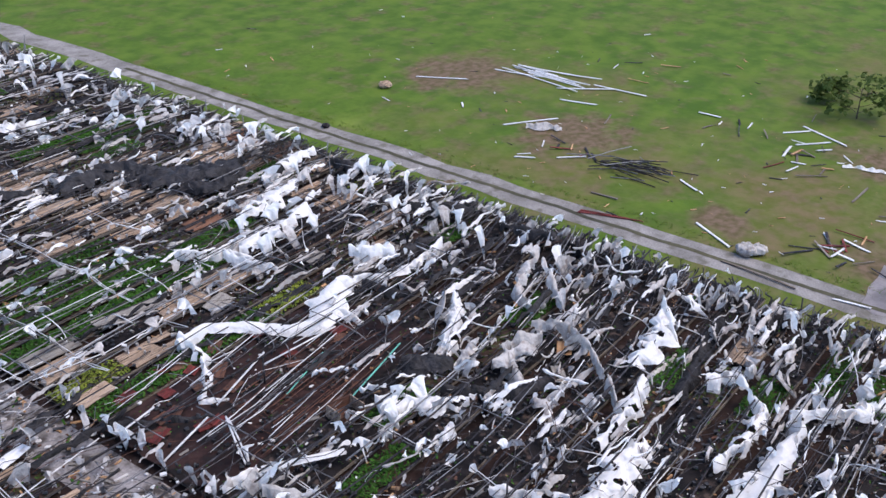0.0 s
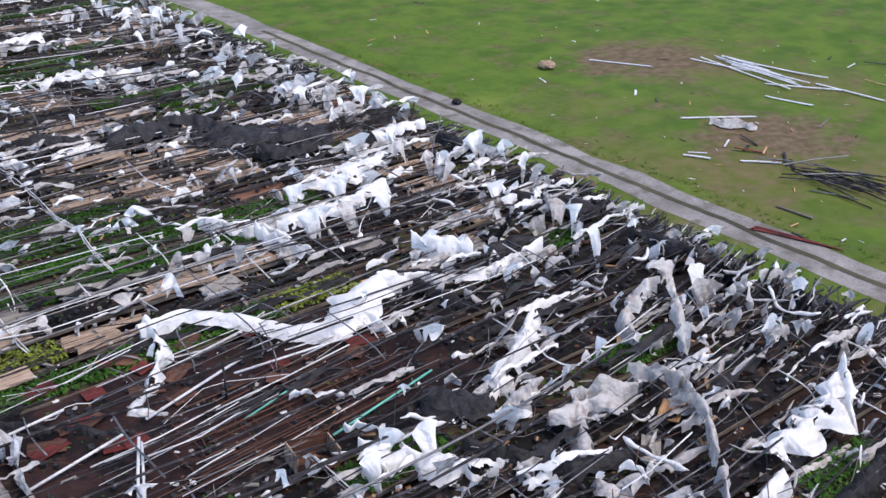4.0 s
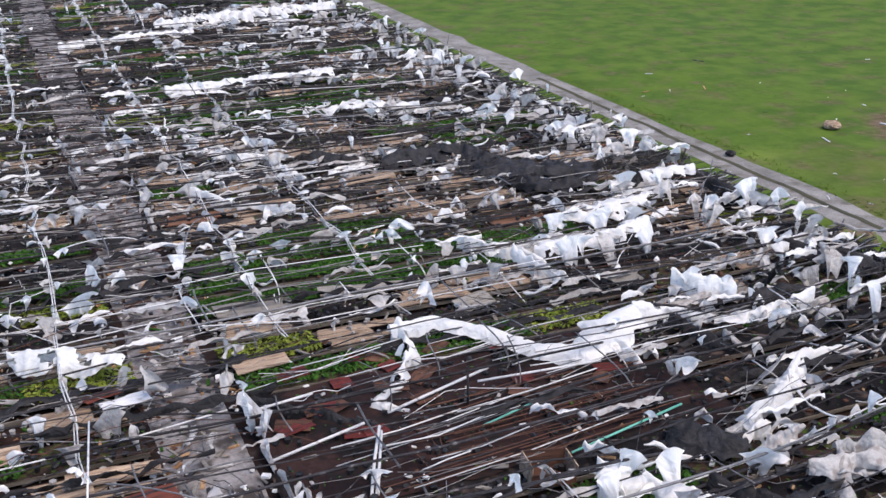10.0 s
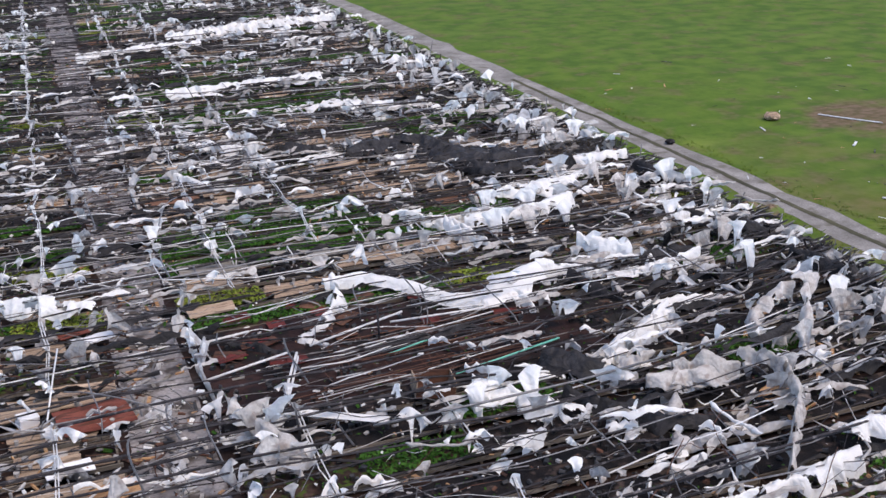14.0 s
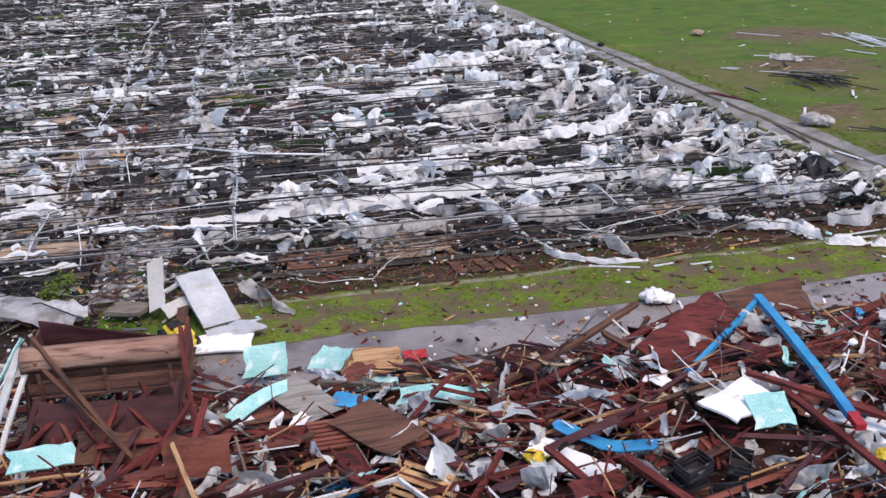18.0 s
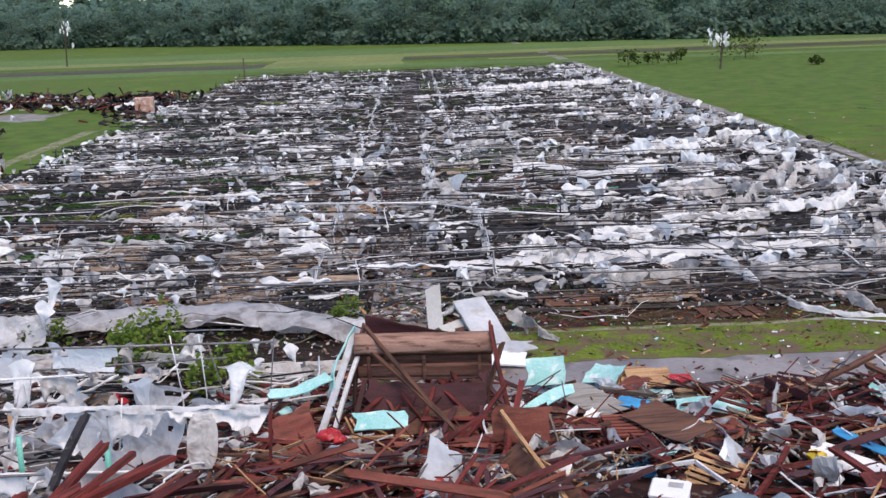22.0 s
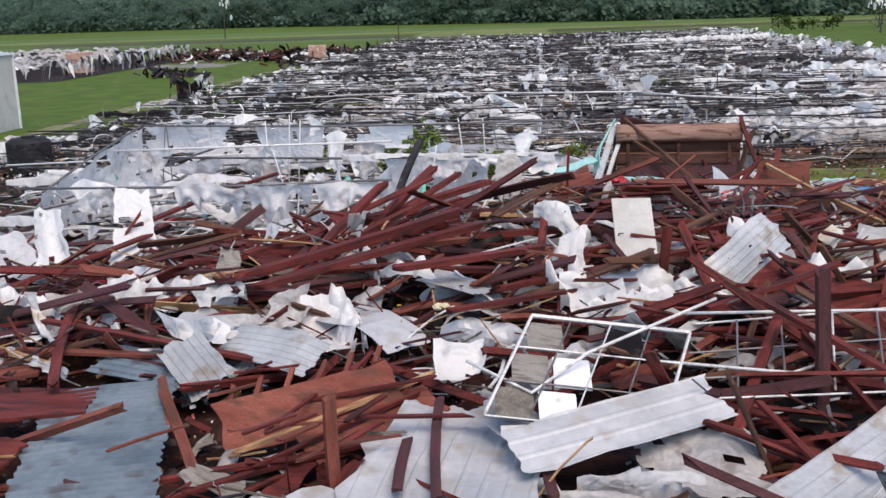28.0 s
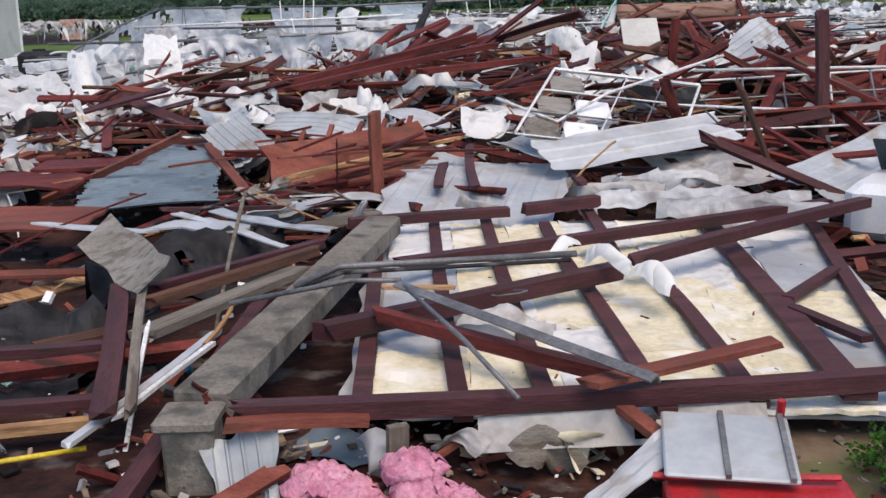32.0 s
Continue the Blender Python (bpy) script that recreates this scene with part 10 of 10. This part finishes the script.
for k in range(21000):
    x, y = rng.uniform(-1.5, 43), -3.0 - 31 * rng.random()
    if 10.0 < x < 14.4 and y < -25.6 and rng.random() < 0.93:
        continue
    mt = rng.choices((WOOD_RED, WOOD_RUST, WOOD_RAW, PAINT_WHITE, PLASTIC_DIRTY, PAINT_RED, MAT_BLACK, STEEL, PAINT_BLUE, FOAM_TEAL, PAINT_YELLOW, PLANK), (5, 2.5, 2.5, 3.6, 3.4, 0.5, 3, 2.5, 0.4, 0.3, 0.15, 1.5))[0]
    a = 0.015 + 0.09 * rng.random() ** 1.6
    base = heap(x, y) if y < -6 else 0.02
    m = Matrix.Translation((x, y, max(0.03, base + rng.uniform(-0.2, 0.12)) if y < -6 else 0.05)) @ Euler((rng.uniform(-0.8, 0.8), rng.uniform(-0.8, 0.8), rng.uniform(0, 3.14))).to_matrix().to_4x4()
    if y > -6 and rng.random() < 0.8:
        continue
    bits.setdefault(mt, Shape()).box(a * rng.uniform(1, 5 if mt in (WOOD_RED, WOOD_RAW, WOOD_RUST) else 1.8), a * rng.uniform(0.5, 1), a * rng.uniform(0.15, 0.6), m)
for mt, s in bits.items():
    s.thing("splinters", mt, "small splinters and chips strewn over the yard", "litter", kind="stuff")

# ---- debris in the meadow ----
rng = random.Random(81)
ML = "pale board blown into the meadow"
for A, B in (((50.7, 33.2), (53.8, 31.0)), ((54.4, 43.0), (56.2, 39.8)), ((56.8, 32.8), (57.4, 30.3)), ((60.4, 24.6), (60.4, 23.0)), ((45.6, 24.0), (45.7, 22.4)), ((62.3, 18.4), (60.7, 15.1)), ((59.0, 17.7), (60.7, 16.1)), ((57.9, 17.2), (56.4, 16.6)), ((53.2, 12.4), (55.5, 12.3)), ((42.8, 15.3), (42.4, 11.4)), ((42.6, 9.9), (42.8, 8.2)), ((60.7, 32.5), (60.9, 28.5)), ((58.5, 34.1), (60.8, 30.8)), ((50.1, 20.9), (49.3, 19.5)), ((45.8, 18.0), (44.3, 15.5)), ((52.3, 37.5), (51.6, 36.9)), ((48.4, 27.9), (49.6, 26.6)), ((47.0, 29.9), (47.6, 28.8))):
    board((*A, 0.06), (*B, 0.08), 0.12, 0.04, PIPE_WHITE if rng.random() < 0.6 else WOOD_GREY, ML, group="boards in the meadow")
for k in range(13):
    board((59.4 + 0.14 * k + rng.gauss(0, 0.3), 38.6 + rng.gauss(0, 0.7), 0.06 + 0.03 * (k % 4)), (59.6 + 0.1 * k + rng.gauss(0, 0.5), 33.6 + rng.gauss(0, 1.2), 0.08 + 0.03 * (k % 4)), 0.1, 0.04, PIPE_WHITE, "white board in a scattered pile on grass", group="boards in the meadow")
for k in range(30):
    a = rng.gauss(-1.25, 0.42)
    x, y, L = 49.5 + rng.gauss(0, 0.7), 23.6 + rng.gauss(0, 1.0), rng.uniform(1.0, 4.2)
    Shape().tube([(x - math.cos(a) * L / 2, y - math.sin(a) * L / 2, 0.05 + 0.012 * k), (x, y, 0.08 + 0.012 * k), (x + math.cos(a) * L / 2, y + math.sin(a) * L / 2, 0.05 + 0.01 * k)], 0.03, 5).thing("scrap_pipe", STEEL if k % 3 == 0 else PIPE_DARK, "dark pipe in a tangled pile on the meadow", "pipe", "pipe pile in the meadow")
for cx, cy, n, sp in ((47.2, 10.8, 16, 0.9), (57.0, 15.4, 14, 1.0), (49.8, 27.6, 8, 1.0), (61, 20, 8, 1.6), (52, 8, 8, 2.0), (46.5, 3.5, 12, 2.0), (56, 2, 10, 3.0), (66, 30, 8, 4)):
    for k in range(n):
        x, y, a, L = cx + rng.gauss(0, sp), cy + rng.gauss(0, sp), rng.uniform(0, 3.14), rng.uniform(0.5, 2.0)
        board((x, y, 0.05), (x + L * math.cos(a), y + L * math.sin(a), 0.06 + 0.15 * rng.random()), rng.uniform(0.05, 0.14), 0.03, rng.choice((PIPE_WHITE, PIPE_WHITE, WOOD_RAW, WOOD_GREY, PIPE_DARK, WOOD_RED)), "board scrap scattered on the meadow", group="boards in the meadow")
for k in range(5):
    board((43.0 + 0.1 * k, 23.4, 0.05), (44.0 + 0.05 * k, 20.8 - 0.2 * k, 0.06), 0.05, 0.03, WOOD_RED, "reddish lath lying on the farm track", group="boards in the meadow")
lay("film_scrap", [(51.2, 31.8, 0.3), (51.8, 30.8, 0.4), (52.3, 29.9, 0.25)], [0.7, 1.0, 0.6], PLASTIC_DIRTY, "dirty white sheet over a broken frame on grass", group="sheets in the meadow")
lay("film_scrap", [(57.6, 14.4, 0.15), (57.9, 13.2, 0.2), (58.2, 12.0, 0.12)], 0.45, PLASTIC, "white sheet lying in the meadow", group="sheets in the meadow")
wool("rubble_bag", [(44.2, 14.6, 0.3, 0.5), (44.6, 14.2, 0.25, 0.42)], "crumpled grey-white bale lying on the grass", PLASTIC_DIRTY)
wool("boulder", [(51.45, 43.3, 0.2, 0.42)], "pale tan boulder in the meadow", PLANK)
wool("dark_bucket", [(43.6, 41.5, 0.15, 0.24)], "small dark bucket beside the track", PIPE_DARK)
wool("grass_clump", [(40.7, 31.0, 0.15, 0.5), (41.4, 30.3, 0.12, 0.5)], "dark soil and grass clump on the track", BARE)
specks = {PIPE_WHITE: Shape(), WOOD_RAW: Shape(), PLASTIC: Shape(), PIPE_DARK: Shape()}
for k in range(330):
    x, y = 43.5 + abs(rng.gauss(0, 16)), rng.gauss(16, 20)
    a = 0.02 + 0.06 * rng.random() ** 2
    specks[rng.choices(list(specks), (2, 3, 1.5, 2))[0]].box(a * rng.uniform(1.5, 12), a, a * 0.4, Matrix.Translation((x, y, 0.04)) @ Matrix.Rotation(rng.uniform(0, 3), 4, "Z"))
for mt, s in specks.items():
    s.thing("meadow_litter", mt, "small pale scraps scattered over the meadow", "litter", kind="stuff")

# ---- west side: cream building, hut, heaps ----
BD = root("building", "cream metal building at the meadow's edge", "building", at=Matrix.Translation((-19.6, 13.2, 0)))
part("wall", Shape().box(7.8, 11.0, 3.9, Matrix.Translation((0, 0, 1.95)), 0.02), WALL_WHITE, BD)
part("roof", Shape().grid(lambda u, v: (-4.0 + 8.0 * u, -5.7 + 11.4 * v, 3.92 + 1.0 * (1 - abs(2 * u - 1))), 4, 2), TIN, BD)
part("corner_trim", Shape().box(0.12, 0.12, 3.9, Matrix.Translation((3.92, 5.5, 1.95))), PAINT_WHITE, BD)
part("door", Shape().box(0.05, 1.0, 2.05, Matrix.Translation((3.92, -2.5, 1.03))), TIN, BD)
HT = root("broken_hut", "dark wrecked hut with torn plastic at the greenhouse side", "hut", at=pose(-11.6, 35.6, 0, 0, 0, 8))
for x, y in ((-0.9, -0.9), (0.9, -0.9), (-0.9, 0.9), (0.9, 0.9)):
    part("post", Shape().box(0.12, 0.12, 1.7, pose(x, y, 0.85, 4, 3, 0)), WOOD_RED, HT)
part("wall_sheet", Shape().slab(lambda u, v: (-1 + 2 * u, -0.95 + 0.1 * nz(u * 4, v * 4), 0.1 + 1.5 * v * (0.8 + 0.3 * nz(u * 3))), 8, 6, 0.03, Matrix()), MAT_BLACK, HT)
part("roof_sheet", Shape().slab(lambda u, v: (-1.1 + 2.2 * u, -1.1 + 2.2 * v, 1.65 + 0.25 * nz(u * 3, v * 3)), 8, 8, 0.03), MAT_BLACK, HT)
for k in range(7):
    c = hang_shape(rng.uniform(0.5, 1.1), rng.uniform(0.8, 1.6), rng)
    m = Matrix.Translation((rng.uniform(-1, 1.4), rng.choice((-1.05, 1.0, -1.1)), rng.uniform(1.3, 1.9))) @ Matrix.Rotation(rng.gauss(0, 0.5), 4, "Z")
    q = Shape()
    q.add([m @ Vector(p) for p in c.v], c.f)
    part("hanging_shred", q, (PLASTIC, NET, PLASTIC_DIRTY)[k % 3], HT, smooth=True)
TK = root("black_tank", "black plastic tank at the corner of the greenhouse", "tank", at=Matrix.Translation((-6.9, 2.2, 0)))
part("shell", Shape().tube([(0, 0, 0), (0, 0, 0.1), (0, 0, 1.25), (0, 0, 1.4)], [0.75, 0.82, 0.82, 0.6], 20), NET, TK)
part("lid", Shape().tube([(0, 0, 1.4), (0, 0, 1.48)], 0.25, 12), PIPE_DARK, TK)
lay("film_scrap", [(-8.6, 4.6, 0.6), (-7.6, 3.6, 1.2), (-6.6, 2.9, 1.4)], 0.5, PLASTIC, "torn white plastic beside a black tank", group="sheets in the meadow")
heapW = {}
for k in range(900):
    cx, cy, sx, sy = rng.choice(((-24, 94, 7, 5), (-16, 90, 3, 4), (-30, 96, 3, 3), (-22.6, 60.5, 1.0, 0.5), (-12.2, 84, 1.5, 6)))
    x, y = rng.gauss(cx, sx), rng.gauss(cy, sy)
    if cx == -22.6 and rng.random() < 0.72:
        continue
    mt = rng.choices((WOOD_RED, WOOD_BROWN, PIPE_DARK, PLASTIC, SIDING, MAT_BLACK), (2.4, 3, 4, 1.0, 0.8, 3) if cx != -22.6 else (0.5, 1, 6, 0.2, 0.2, 5))[0]
    a = rng.uniform(0.4, 2.2)
    m = Matrix.Translation((x, y, 0.1 + 0.9 * rng.random() ** 2 if cx != -22.6 else rng.uniform(0.1, 0.6))) @ Euler((rng.gauss(0, 0.4), rng.gauss(0, 0.4), rng.uniform(0, 3.14))).to_matrix().to_4x4()
    if mt in (PLASTIC, SIDING, MAT_BLACK):
        s = cloth_shape(a, a * 0.6, rng, nu=5, nv=4, fold=0.25, ragged=0.6)
    else:
        s = beam_shape(a * 1.4, 0.2, 0.12, rng)
    heapW.setdefault(mt, Shape()).add([m @ Vector(p) for p in s.v], s.f)
for mt, s in heapW.items():
    s.thing("far_wreckage", mt, "heaps of wreckage beyond the greenhouse", "wreckage", kind="stuff")
lay("torn_sheet", [(-17, 84, 0.7), (-14.5, 83, 1.0), (-12.6, 82, 0.9)], [1.6, 2.4, 1.6], PLASTIC, "large white sheet on the far wreckage")

# ---- grass tufts along lane, track and greenhouse front ----
tuft = Shape()
for k in range(5200):
    z = rng.random()
    if z < 0.5:
        x, y = rng.uniform(17.5, 40.5), rng.uniform(-2.4, 1.3)
        if nz(x * 0.5, y * 0.9) < -0.05:
            continue
    elif z < 0.7:
        x, y = rng.uniform(-8, 17), rng.uniform(-4.5, 1.0)
    else:
        x, y = rng.choice((rng.uniform(40.0, 41.9), rng.uniform(43.95, 45))), rng.uniform(0, 60)
    for b in range(3):
        a, h, w = rng.uniform(0, 6.28), rng.uniform(0.06, 0.2), rng.uniform(0.012, 0.03)
        dx, dy = math.cos(a), math.sin(a)
        bx, by = x + rng.gauss(0, 0.05), y + rng.gauss(0, 0.05)
        tuft.add([(bx - dy * w, by + dx * w, 0.0), (bx + dy * w, by - dx * w, 0.0), (bx + dx * h * 1.3, by + dy * h * 1.3, h * 0.6)], [(0, 1, 2)])
tuft.thing("grass_tufts", BLADE, "rough grass along the lane and track", "grass", kind="stuff")
for k in range(12):
    x, y, a = rng.uniform(27, 38), rng.uniform(-1.8, 0.6), rng.gauss(0.1, 0.35)
    L = rng.uniform(0.6, 2.4)
    board((x, y, 0.06), (x + L * math.cos(a), y + L * math.sin(a), 0.08), 0.07, 0.03, rng.choice((PIPE_WHITE, WOOD_GREY, PIPE_WHITE, PAINT_YELLOW if k == 3 else WOOD_RAW)), "loose strip lying on the grass by the lane", group="strips on the grass")
for k in range(5):
    panel((24.9 + 0.4 * k, 1.6, 0.12), (25.1 + 0.4 * k, 0.5, 0.1), 0.33, WOOD_BROWN, "dark brown board laid on soil by the greenhouse", thick=0.02, curl=0.02, name="ground_board", group="boards on the soil")
